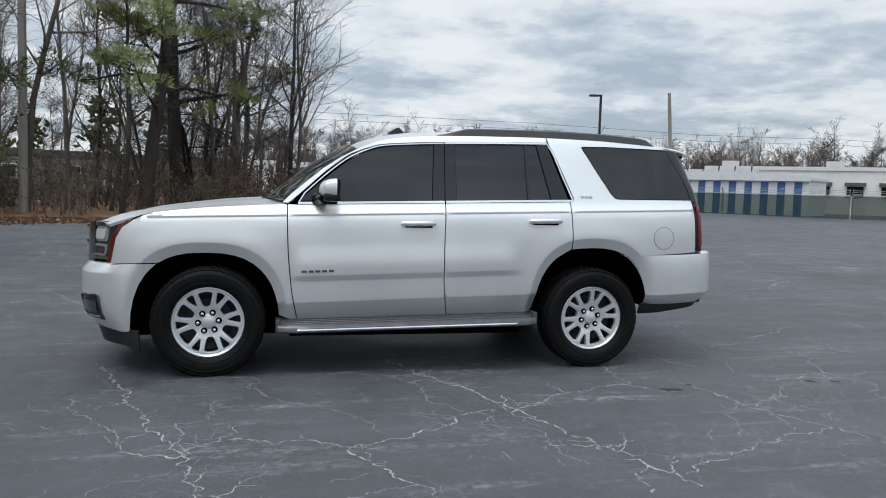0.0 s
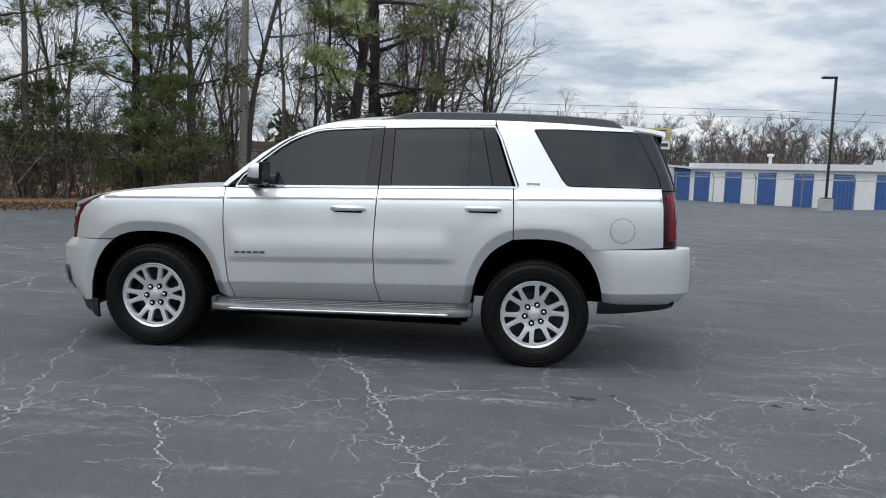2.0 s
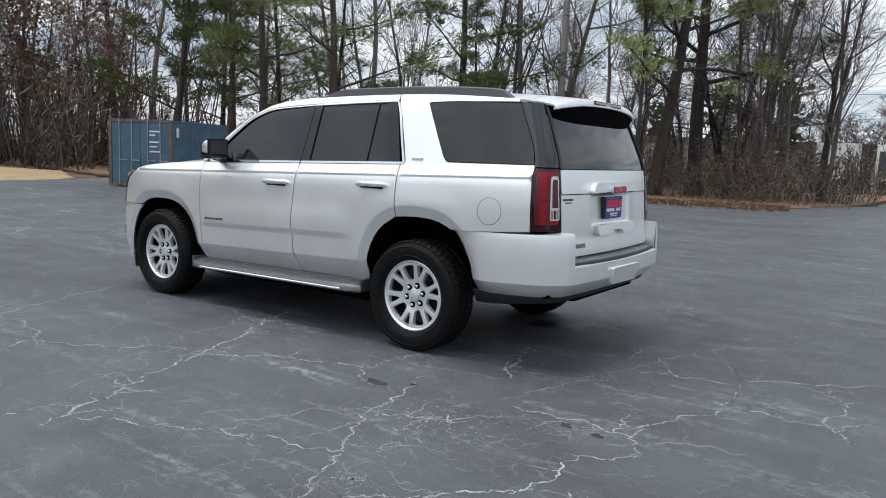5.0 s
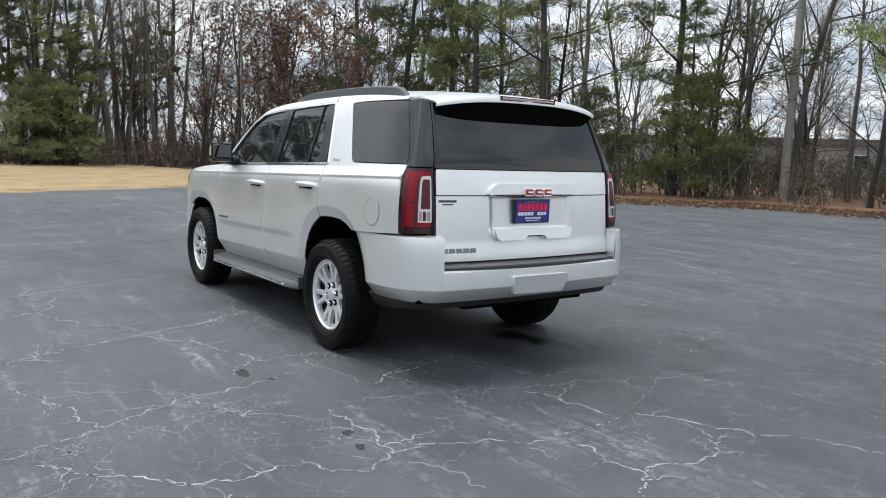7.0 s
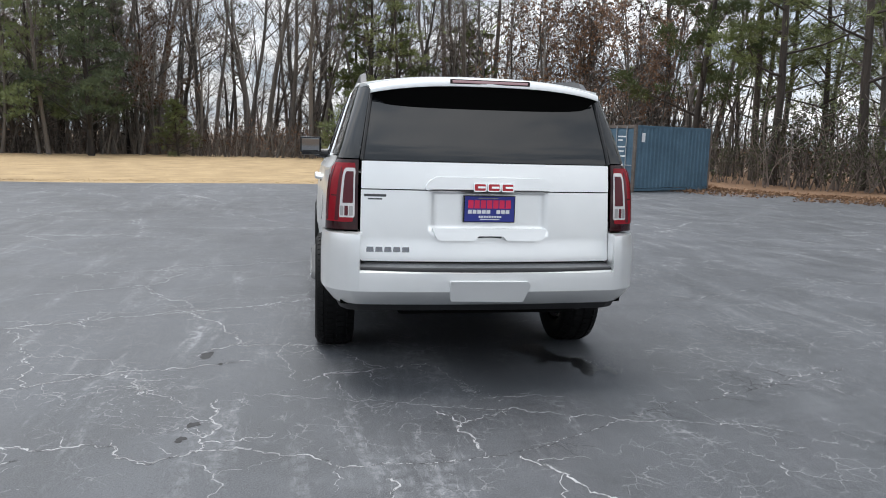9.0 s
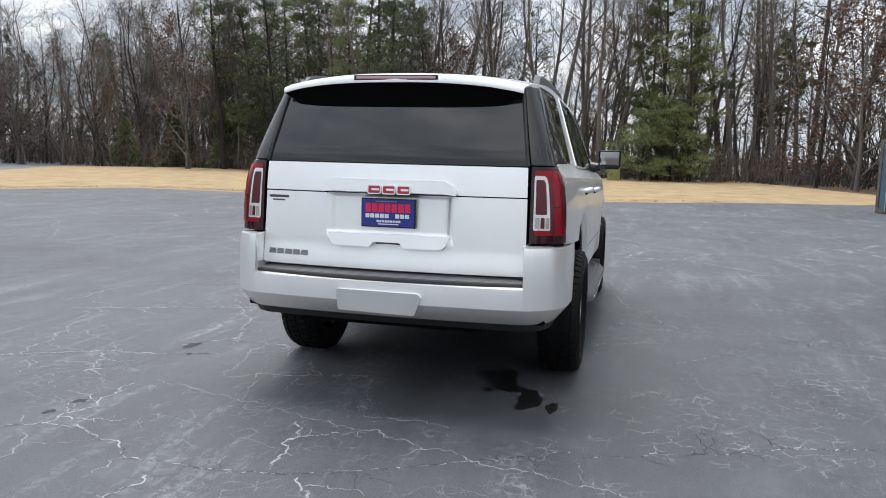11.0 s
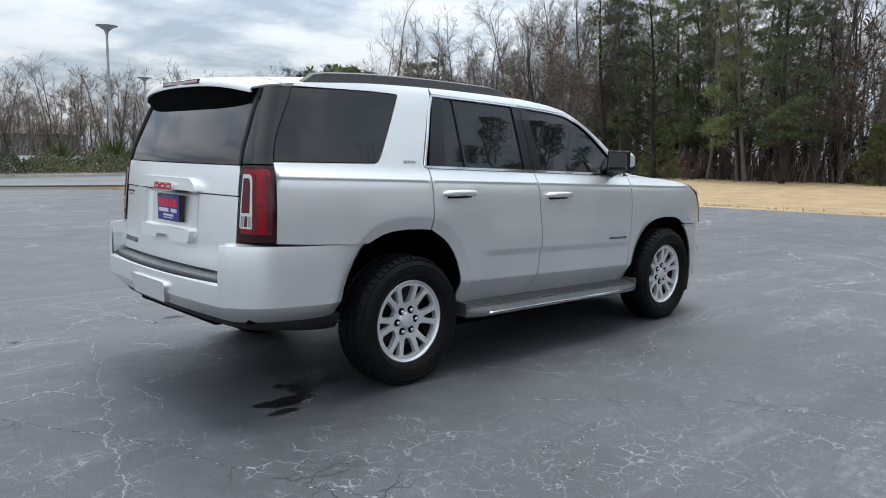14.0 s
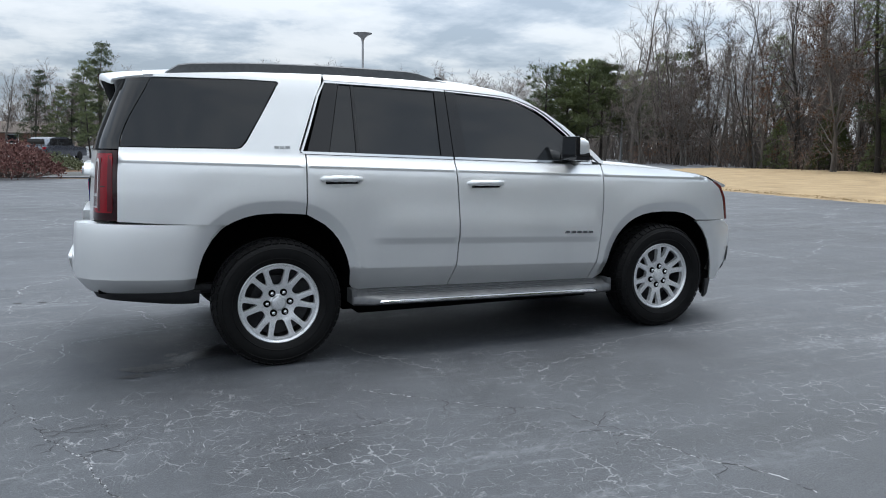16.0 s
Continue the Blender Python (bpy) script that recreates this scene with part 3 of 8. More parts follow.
# handles
for x0, z0 in ((0.05, 1.127), (1.062, 1.163)):
    for s in (-1, 1):
        y = half_width(x0, z0)
        bm = bmesh.new()
        path = [(x0 - 0.130, s * (y - 0.004), z0 - 0.004), (x0 - 0.118, s * (y + 0.026), z0), (x0 - 0.05, s * (y + 0.036), z0 + 0.003), (x0 + 0.05, s * (y + 0.036), z0 + 0.004), (x0 + 0.118, s * (y + 0.026), z0 + 0.004), (x0 + 0.130, s * (y - 0.004), z0)]
        tube(bm, path, [0.010, 0.016, 0.017, 0.017, 0.016, 0.010], 10)
        for v in bm.verts:
            v.co.z = z0 + (v.co.z - z0) * 1.2
        soft(part("door_handle", bm, M_PAINT, car, "body-coloured handle with a bright insert"), 60)
        # a thin black bar stands in for the shade under the grip
        part("handle_gap", boxes(((x0 - 0.105, s * (y + 0.006) - 0.004, z0 - 0.029), (x0 + 0.105, s * (y + 0.006) + 0.004, z0 - 0.012)), bevel=0.003), M_DEEPBLACK, car, "near-black bar painted as the shade behind the handle")
        bm = bmesh.new()
        tube(bm, [(x0 - 0.11, s * (y + 0.034), z0 - 0.010), (x0, s * (y + 0.044), z0 - 0.009), (x0 + 0.11, s * (y + 0.034), z0 - 0.006)], 0.0065, 8)
        part("handle_insert", bm, M_CHROME, car, "thin chrome strip")
        bm = bmesh.new()
        bmesh.ops.create_uvsphere(bm, u_segments=16, v_segments=8, radius=1, matrix=Matrix.LocRotScale((x0, s * (y - 0.006), z0 - 0.022), None, (0.060, 0.009, 0.034)))
        soft(part("handle_cup", bm, M_PAINT, car), 80)

# fuel flap on the driver's side
bm, normals = panel([(2.080 + 0.086 * math.cos(a), 1.043 + 0.086 * math.sin(a)) for a in (2 * math.pi * k / 40 for k in range(40))], side, outward, 0.05, 0.02)
for v in bm.verts:
    v.co.y -= 0.0025
fuel_flap = part("fuel_flap", bm, M_PAINT, car, "round fuel flap", normals)
bm = bmesh.new()
tube(bm, [side(2.080 + 0.089 * math.cos(a), 1.043 + 0.089 * math.sin(a)) for a in (2 * math.pi * k / 40 for k in range(41))], 0.0018, 6, False)
part("fuel_flap_seam", bm, M_GREYPLASTIC, car)

# added near-black sheets as painted shade behind the seams; the wheel wells, floor and cabin
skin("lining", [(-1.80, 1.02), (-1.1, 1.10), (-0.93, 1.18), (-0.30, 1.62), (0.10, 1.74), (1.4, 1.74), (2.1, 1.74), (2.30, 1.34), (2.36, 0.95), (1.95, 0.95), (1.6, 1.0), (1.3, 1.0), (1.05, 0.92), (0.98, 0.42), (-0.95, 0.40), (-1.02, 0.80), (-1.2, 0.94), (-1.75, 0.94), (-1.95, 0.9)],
     M_DEEPBLACK, place=lambda x, z: (x, -half_width(x, z) + 0.034, z), cell=0.12, flange=0)
# wheel wells are coloured near black to carry their shade
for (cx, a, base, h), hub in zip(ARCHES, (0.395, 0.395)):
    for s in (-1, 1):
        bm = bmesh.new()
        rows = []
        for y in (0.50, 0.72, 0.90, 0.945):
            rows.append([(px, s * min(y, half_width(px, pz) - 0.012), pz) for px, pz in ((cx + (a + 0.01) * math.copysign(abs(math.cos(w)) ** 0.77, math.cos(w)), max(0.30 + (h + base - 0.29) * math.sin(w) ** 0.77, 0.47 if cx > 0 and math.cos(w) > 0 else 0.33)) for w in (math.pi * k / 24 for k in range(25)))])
        part("wheel_well", sheet(rows), M_DEEPBLACK, car)
        part("wheel_well", boxes(((cx - a, s * 0.50 - 0.01, 0.46), (cx + a, s * 0.50 + 0.01, base + h))), M_DEEPBLACK, car)
# boxes hang low to deepen the shade on the ground below
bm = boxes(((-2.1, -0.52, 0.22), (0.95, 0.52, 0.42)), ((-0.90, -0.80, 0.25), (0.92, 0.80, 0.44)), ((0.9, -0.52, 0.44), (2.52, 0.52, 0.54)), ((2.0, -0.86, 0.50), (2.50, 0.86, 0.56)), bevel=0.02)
part("underbody", bm, M_DEEPBLACK, car, "black underbody")
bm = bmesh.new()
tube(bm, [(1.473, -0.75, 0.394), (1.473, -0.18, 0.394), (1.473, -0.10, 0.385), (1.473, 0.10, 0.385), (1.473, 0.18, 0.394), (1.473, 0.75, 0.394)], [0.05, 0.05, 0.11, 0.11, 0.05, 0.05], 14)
soft(part("rear_axle", bm, M_DEEPBLACK, car), 60)
bm = bmesh.new()
tube(bm, [(1.75, 0.62, 0.46), (2.15, 0.64, 0.46), (2.30, 0.66, 0.44)], 0.035, 12)
part("exhaust_pipe", bm, M_ALLOYDARK, car)

# roof, screen and bonnet
rows = []
for k in range(27):
    x = -0.40 + k * (2.60 / 26)
    z, w = ROOF_EDGE(x), half_width(x, ROOF_EDGE(x))
    crown = 0.052 * ease(x, -0.7, 0.2) + 0.012
    rows.append([(x - 0.05 * (1 - u * u) * (1 - ease(x, -0.4, 0.3)), u * w, z + crown * (1 - abs(u) ** 2.6)) for u in (i / 12 for i in range(-12, 13))])
soft(part("roof", solid(sheet(rows), -0.02), M_PAINT, car), 50)
rows = []
for k in range(11):
    v = k / 10
    x = -0.955 + v * 0.56
    z, w = ROOF_EDGE(max(x, -0.93)) - 0.006, half_width(x, max(ROOF_EDGE(x), 1.30)) - 0.02
    rows.append([(x - (0.17 - 0.12 * v) * (1 - u * u), u * w, z + 0.055 * v * (1 - abs(u) ** 2.6) - 0.012 * (1 - v) * (1 - u * u)) for u in (i / 10 for i in range(-10, 11))])
soft(part("windscreen", solid(sheet(rows), -0.01), M_GLASS, car, "dark windscreen glass"), 60)
HOOD_CROWN = smooth([-2.36, -2.26, -2.12, -2.0, -1.68, -1.38, -1.02], [0.98, 1.07, 1.132, 1.160, 1.212, 1.252, 1.275])
rows = []
for k in range(19):
    x = -0.945 - k * (1.20 / 18)
    w = half_width(x, HOOD_EDGE(x)) - 0.004
    line = []
    for i in range(-12, 13):
        u = i / 12
        xx = x - 0.21 * (1 - u * u) * ease(-x, 1.3, 2.14) - 0.10 * (1 - u * u) * (1 - ease(-x, 0.95, 1.5))
        e = HOOD_EDGE(x)
        z = e + (HOOD_CROWN(xx) - e) * (1 - abs(u) ** 2.3) + 0.014 * ease(abs(u), 0.35, 0.5) * (1 - ease(abs(u), 0.62, 0.9))
        line.append((xx, u * w, z))
    rows.append(line)
soft(part("bonnet", solid(sheet(rows, True), -0.02), M_PAINT, car), 40)
part("scuttle", boxes(((-1.12, -0.80, 1.14), (-0.92, 0.80, 1.235)), bevel=0.02), M_BLACK, car)
for y0 in (-0.30, 0.38):
    bm = bmesh.new()
    tube(bm, [(-1.10, y0, 1.262), (-1.06, y0 - 0.25, 1.292), (-1.00, y0 - 0.46, 1.305)], 0.009, 6)
    part("wiper", bm, M_BLACK, car)
soft(part("roof_aerial", prism([(-0.07, 0), (0.075, 0), (0.06, 0.035), (0.03, 0.058), (0.0, 0.05)], 0.03, 0.004), M_BLACK, car), 40).matrix_basis = Matrix.Translation((0.0, 0.015, 1.855)) @ pose(0, 0, 0, 90, 0, 0)

# roof bars
for s in (-1, 1):
    bm = bmesh.new()
    ring = None
    for k in range(25):
        f = k / 24
        x = 0.22 + f * 1.86
        h = 0.052 * ease(f, 0.0, 0.16) * (1 - ease(f, 0.945, 1.0)) + 0.004
        base, y = ROOF_EDGE(x) - 0.002, s * (half_width(x, ROOF_EDGE(x)) - 0.035)
        quad = [bm.verts.new(p) for p in ((x, y - s * 0.022, base + 0.012), (x, y - s * 0.018, base + h + 0.010), (x, y + s * 0.016, base + h), (x, y + s * 0.026, base - 0.006))]
        if ring:
            for j in range(4):
                bm.faces.new((ring[j], ring[(j + 1) % 4], quad[(j + 1) % 4], quad[j]))
        ring = quad
    bm.faces.ensure_lookup_table()
    bmesh.ops.holes_fill(bm, edges=[e for e in bm.edges if e.is_boundary])
    bmesh.ops.recalc_face_normals(bm, faces=bm.faces[:])
    soft(part("roof_bar", bm, M_GREYPLASTIC, car, "dark grey roof bar"), 50)

# tailgate
def gate(y, z):
    x, y, z = tail(y, z)
    dip = ease(abs(y), 0.36, 0.33) if abs(y) < 0.33 else 1 - ease(abs(y), 0.325, 0.36)
    dip *= ease(z, 0.925, 0.955) * (1 - ease(z, 1.165, 1.185))
    crease = 0.004 if z < 1.172 else 0.0
    return (x - 0.028 * dip - crease + 0.012 * ease(z, 0.90, 0.76), y, z)


W = 0.745
gate_low = rounded([(-W - 0.006, 0.762), (W + 0.006, 0.762), (W, 1.1685), (-W, 1.1685)], [0.02, 0.02, 0, 0])
gate_high = rounded([(-W, 1.1755), (W, 1.1755), (W - 0.004, 1.332), (-W + 0.004, 1.332)], 0.006)
skin("tailgate", gate_low, M_PAINT, place=gate, cell=0.035, out=backward, sides=(False,))
skin("tailgate", gate_high, M_PAINT, place=gate, cell=0.05, out=backward, sides=(False,))
skin("rear_window", [(-0.738, 1.338), (0.738, 1.338), (0.672, 1.775), (-0.672, 1.775)], M_GLASS, place=tail, cell=0.1, out=backward, sides=(False,), label="dark tinted tailgate glass")
for s in (-1, 1):
    line = [tail(s * (0.742 - 0.155 * (z - 1.335)), z) for z in (1.337, 1.45, 1.55, 1.65, 1.76)]
    bm = bmesh.new()
    tube(bm, [(x + 0.004, y, z) for x, y, z in line], 0.011, 6)
    part("window_seal", bm, M_BLACK, car)
# added near-black sheet that paints the shade in the tailgate's gaps
skin("lining", [(-0.76, 0.72), (0.76, 0.72), (0.74, 1.33), (0.67, 1.76), (-0.67, 1.76), (-0.74, 1.33)], M_DEEPBLACK, place=lambda y, z: (tail(y, z)[0] - 0.055, y, z), cell=0.15, flange=0, out=backward, sides=(False,))


def raised(name, outline, height, material, label="", bevel=0.008, place=tail, parent=car, sink=0.012):
    """A shape that stands proud of the tail: an outline in y and z, turned out along x."""
    bm = prism(outline, height + sink, bevel)
    for v in bm.verts:
        y, z, h = v.co.x, v.co.y, v.co.z
        p = place(y, z)
        v.co = (p[0] - sink + h, y, z)
    bmesh.ops.recalc_face_normals(bm, faces=bm.faces[:])
    return soft(part(name, bm, material, parent, label), 32)


raised("tailgate_trim", rounded([(-0.385, 1.172), (-0.335, 1.182), (0.335, 1.182), (0.385, 1.172), (0.372, 1.218), (0.318, 1.252), (-0.318, 1.252), (-0.372, 1.218)], 0.02), 0.040, M_PAINT, "body-coloured bar above the number plate", 0.018)
raised("tailgate_pull", rounded([(-0.338, 0.957), (-0.316, 0.900), (-0.29, 0.886), (-0.092, 0.886), (-0.070, 0.914), (0.080, 0.914), (0.102, 0.886), (0.30, 0.886), (0.326, 0.900), (0.346, 0.957)], 0.010), 0.032, M_PAINT, "lower grip of the tailgate", 0.012)
part("pull_recess", boxes(((2.520, -0.068, 0.890), (2.553, 0.078, 0.912)), bevel=0.004), M_GREYPLASTIC, car, "grey recess under the grip")
# maker's badge above the plate: three blocky red marks with bright rims
for y0 in (-0.068, 0.014, 0.096):
    badge = raised("badge", rounded([(y0 - 0.038, 1.172), (y0 + 0.038, 1.172), (y0 + 0.038, 1.222), (y0 - 0.038, 1.222)], 0.012), 0.050, M_CHROME, "bright badge rim", 0.002)
    raised("badge_fill", rounded([(y0 - 0.032, 1.178), (y0 + 0.032, 1.178), (y0 + 0.032, 1.216), (y0 - 0.032, 1.216)], 0.008), 0.052, M_REDBADGE, "red badge mark", 0.001, parent=badge)
    raised("badge_slot", rounded([(y0 - 0.014, 1.192), (y0 + 0.030, 1.192), (y0 + 0.030, 1.203), (y0 - 0.014, 1.203)], 0.003), 0.054, M_CHROME, "", 0.001, parent=badge)
# number plate
PX = 2.545
part("number_plate", boxes(((PX - 0.03, -0.155, 0.990), (PX - 0.004, 0.155, 1.148)), bevel=0.004), M_GLOSSBLACK, car, "dealer plate in a black frame")
part("plate_face", boxes(((PX - 0.006, -0.148, 0.996), (PX, 0.148, 1.142))), M_PLATEBLUE, car, "blue dealer plate")
for k in range(7):
    y0 = -0.128 + k * 0.0372
    part("plate_mark", boxes(((PX - 0.002, y0, 1.073), (PX + 0.003, y0 + 0.031, 1.121))), M_PLATERED, car, "pink-red block of lettering")
for y0, count in ((-0.128, 5), (0.042, 3)):
    for k in range(count):
        part("plate_mark", boxes(((PX - 0.002, y0 + k * 0.0275, 1.042), (PX + 0.003, y0 + k * 0.0275 + 0.022, 1.064))), M_WHITE, car, "white block of lettering")
for k in range(9):
    part("plate_mark", boxes(((PX - 0.002, -0.064 + k * 0.0155, 1.018), (PX + 0.003, -0.064 + k * 0.0155 + 0.011, 1.030))), M_WHITE, car)
part("plate_mark", boxes(((PX - 0.002, -0.055, 1.006), (PX + 0.003, 0.060, 1.011))), M_WHITE, car)
part("plate_mark", boxes(((PX - 0.002, -0.070, 1.129), (PX + 0.003, 0.050, 1.134))), M_LENSGREY, car)
# model name low on the gate, dealer's sticker, trim level on the side: bars
for k in range(5):
    y0 = -0.714 + k * 0.051
    raised("name_mark", [(y0, 0.815), (y0 + 0.043, 0.815), (y0 + 0.040, 0.843), (y0 + 0.003, 0.843)], 0.006, M_NAME, "dull metal mark of the model name", 0.001, gate)
raised("sticker", [(-0.728, 1.130), (-0.602, 1.130), (-0.602, 1.144), (-0.728, 1.144)], 0.002, M_DARKTEXT, "dark bar of small lettering", 0, gate)
raised("sticker", [(-0.705, 1.113), (-0.625, 1.113), (-0.625, 1.121), (-0.705, 1.121)], 0.002, M_DARKTEXT, "dark bar of small lettering", 0, gate)
for s in (-1, 1):
    for k in range(5):
        x0 = -0.820 + k * 0.049
        bm = prism([(0, 0), (0.042, 0), (0.038, 0.017), (0.004, 0.017)], 0.010, 0.001)
        ob = part("name_mark", bm, M_NAME, car, "dull metal mark of the model name")
        ob.matrix_basis = Matrix(((1, 0, 0, x0), (0, 0, s, s * (half_width(x0, 0.775) - 0.004)), (0, 1, 0, 0.757 + RAKE * (x0 + 0.8)), (0, 0, 0, 1)))
    for k in range(3):
        x0 = 1.375 + k * 0.034
        bm = prism([(0, 0), (0.028, 0), (0.028, 0.018), (0, 0.018)], 0.008, 0.001)
        ob = part("name_mark", bm, M_ALLOY, car, "small bright trim mark")
        ob.matrix_basis = Matrix(((1, 0, 0, x0), (0, 0, s, s * (half_width(x0, 1.36) - 0.003)), (0, 1, 0, 1.350), (0, 0, 0, 1)))

# tail lights: smoked red shells that wrap round the corner, with a clear hook-shaped lamp
for mirror in (False, True):
    bm, normals = panel([(0.03, 0.938), (0.97, 0.938), (0.97, 1.337), (0.03, 1.337)], corner, outward, (0.08, 0.1), 0.02, mirror)
    lamp = part("tail_light", bm, M_DARKLENS, car, "smoked red tail light", normals)

    def on_lamp(name, outline, material, lift, label=""):
        def place(s, z):
            p, q = Vector(corner(s, z)), Vector(corner(s, z)) - Vector((2.2, 0, z))
            q.z = 0
            return p + q.normalized() * lift
        bm, normals = panel(outline, place, outward, (0.06, 0.08), 0.004, mirror)
        part(name, bm, material, lamp, label, normals)

    on_lamp("red_lens", rounded([(0.14, 0.982), (0.90, 0.982), (0.92, 1.318), (0.16, 1.318)], 0.03), M_REDLENS, 0.003, "bright red lens")
    on_lamp("lamp_surround", rounded([(0.62, 1.008), (0.93, 1.008), (0.93, 1.290), (0.72, 1.290), (0.66, 1.268)], 0.02), M_CLEARLENS, 0.005, "clear hook-shaped lamp")
    on_lamp("lamp_core", rounded([(0.700, 1.090), (0.905, 1.090), (0.905, 1.270), (0.745, 1.270), (0.72, 1.255)], 0.012), M_CORELENS, 0.007, "dark red inner lamp")
    for k in range(3):
        on_lamp("lamp_reflector", rounded([(0.655 + 0.09 * k, 1.018), (0.725 + 0.09 * k, 1.018), (0.725 + 0.09 * k, 1.074), (0.655 + 0.09 * k, 1.074)], 0.008), M_CORELENS if k == 1 else M_LENSGREY, 0.007, "clear reversing lamp")
    on_lamp("lamp_facet", rounded([(0.15, 0.99), (0.27, 0.99), (0.30, 1.31), (0.17, 1.31)], 0.012), M_CORELENS, 0.0045, "deep red side facet")
    on_lamp("lamp_facet", rounded([(0.50, 0.99), (0.60, 0.99), (0.64, 1.26), (0.58, 1.30)], 0.012), M_CORELENS, 0.0045, "deep red inner facet")
    on_lamp("lamp_seam", [(0.36, 1.128), (0.62, 1.128), (0.62, 1.134), (0.36, 1.134)], M_DARKLENS, 0.004)

# spoiler with high brake light
rows = []
for k in range(12):
    f = k / 11
    line = []
    for i in range(-12, 13):
        u = i / 12
        w = 0.703 - 0.012 * f
        x0 = 2.195
        x = x0 + f * (0.205 + 0.045 * (1 - u * u) - 0.03 * u ** 8)
        z = ROOF_EDGE(x0) + 0.064 * (1 - abs(u) ** 2.6) - 0.002 - 0.010 * f - 0.018 * f * f
        line.append((x, u * w, z))
    rows.append(line)
lip = [(x + 0.006, y, z - 0.03 - 0.012 * (1 - (y / 0.7) ** 2)) for x, y, z in rows[-1]]
rows.append([(x + 0.008, y, z - 0.012) for x, y, z in rows[-1]])
rows.append(lip)
soft(part("spoiler", solid(sheet(rows), -0.012), M_PAINT, car), 40)
rows = [[(x - 0.012, y, z - 0.002) for x, y, z in lip]]
for f in (0.25, 0.5, 0.75, 1.0):
    rows.append([(x - 0.012 + (tail(y * 0.9, 1.635)[0] + 0.004 - x) * f, y * (1 - 0.13 * f), z + (1.628 + 0.035 * abs(y / 0.7) ** 4 - z) * f) for x, y, z in lip])
soft(part("spoiler_underside", solid(sheet(rows), -0.006), M_DEEPBLACK, car, "black underside of the spoiler"), 60)
part("brake_light", boxes(((2.40, -0.225, 1.790), (2.4545, 0.225, 1.805)), bevel=0.004), M_PALEBRAKE, car, "narrow pale pink brake light")
part("brake_light_rim", boxes(((2.40, -0.238, 1.784), (2.452, 0.238, 1.811)), bevel=0.004), M_DARKLENS, car)


# rear bumper: a plan line round the corner, carried up through a section
BUMPER = flowing([(1.935, 0.960), (2.15, 0.968), (2.38, 0.957), (2.50, 0.918), (2.575, 0.845), (2.620, 0.757), (2.646, 0.50), (2.658, 0.25), (2.662, 0.0)], 5)
BUMPER = BUMPER + [(x, -y) for x, y in BUMPER[-2::-1]]


def around(plan, heights, inset_by):
    rows = []
    for z, d in zip(heights, inset_by):
        row = []
        for i, (x, y) in enumerate(plan):
            a, b = plan[max(i - 1, 0)], plan[min(i + 1, len(plan) - 1)]
            t = Vector((b[0] - a[0], b[1] - a[1])).normalized()
            n = Vector((-t.y, t.x))
            if n.dot(Vector((x - 1.0, y))) < 0:
                n = -n
            row.append((x - n.x * d, y - n.y * d, z + 0.0))
        rows.append(row)
    return rows


def rise(rows, amount=0.03):
    """The lower edge climbs a little towards the tail."""
    return [[(x, y, z + amount * ease(x, 1.95, 2.6)) for x, y, z in row] for row in rows]


def to_arch(i, x_end, x_free, p):
    """Draws the end of a bumper to the rim of its wheel opening, with the lip pressed in."""
    x, y, z = p
    cx, a, base, h = ARCHES[i]
    reach = a * max(1 - min(max(z - base, 0) / h, 1) ** 2.6, 0) ** (1 / 2.6)
    rim = cx + math.copysign(reach, x_end - cx)
    k = (x_free - x) / (x_free - x_end)
    if k > 0:
        x = x_free + (rim - x_free) * min(k, 1.0)
        y -= math.copysign(0.030 * min(max((0.068 - arch_reach(x, z)) / 0.068, 0), 1), y)
    return (x, y, z)


middle = [p for p in BUMPER if abs(p[1]) <= 0.7571]
bm = sheet(rise(around(middle, [0.488, 0.498, 0.568, 0.578, 0.650, 0.686, 0.698], [0.078, 0.062, 0.006, 0.0, 0.0, 0.003, 0.03]), 0.022))
soft(part("rear_bumper", solid(bm, 0.02), M_PAINT, car), 24)
for s in (-1, 1):
    plan = [(x, s * y) for x, y in BUMPER if y > 0.7569]
    rows = rise(around(plan, [0.488, 0.498, 0.568, 0.578, 0.652, 0.72, 0.80, 0.860, 0.885, 0.900, 0.908], [0.078, 0.062, 0.006, 0.0, 0.0, 0.0, 0.002, 0.007, 0.010, 0.013, 0.08]), 0.022)
    rows = [[to_arch(1, 1.935, 2.25, p) for p in row] for row in rows]
    soft(part("bumper_corner", solid(sheet(rows), 0.012 if s > 0 else -0.012), M_PAINT, car), 24)
for y0 in (-0.762, 0.752):
    part("bumper_cheek", boxes(((2.42, y0, 0.70), (2.60, y0 + 0.01, 0.93))), M_PAINT, car)
bm = sheet(rise(around(BUMPER, [0.405, 0.412, 0.46, 0.492], [0.125, 0.110, 0.085, 0.070]), 0.062))
soft(part("bumper_valance", solid(bm, 0.02), M_BLACK, car, "black lower valance"), 40)
rows = []
for x, z in ((2.48, 0.752), (2.56, 0.742), (2.625, 0.734), (2.636, 0.730)):
    rows.append([(x - 0.055 * (abs(u) ** 2.2) * (1 if x > 2.55 else 0.6), u * 0.752, z) for u in (i / 14 for i in range(-14, 15))])
pad = soft(part("step_pad", solid(sheet(rows), -0.02), M_PAD, car, "grey ribbed step pad"), 40)
bm = bmesh.new()
rows = [[(x - 0.055 * abs(u) ** 2.2, u * 0.757, z) for u in (i / 14 for i in range(-14, 15))] for x, z in ((2.630, 0.7345), (2.646, 0.730), (2.650, 0.724), (2.650, 0.712), (2.640, 0.706))]
soft(part("pad_edge", solid(sheet(rows), -0.015), M_BLACK, pad, "black rubber edge"), 40)
bm = bmesh.new()
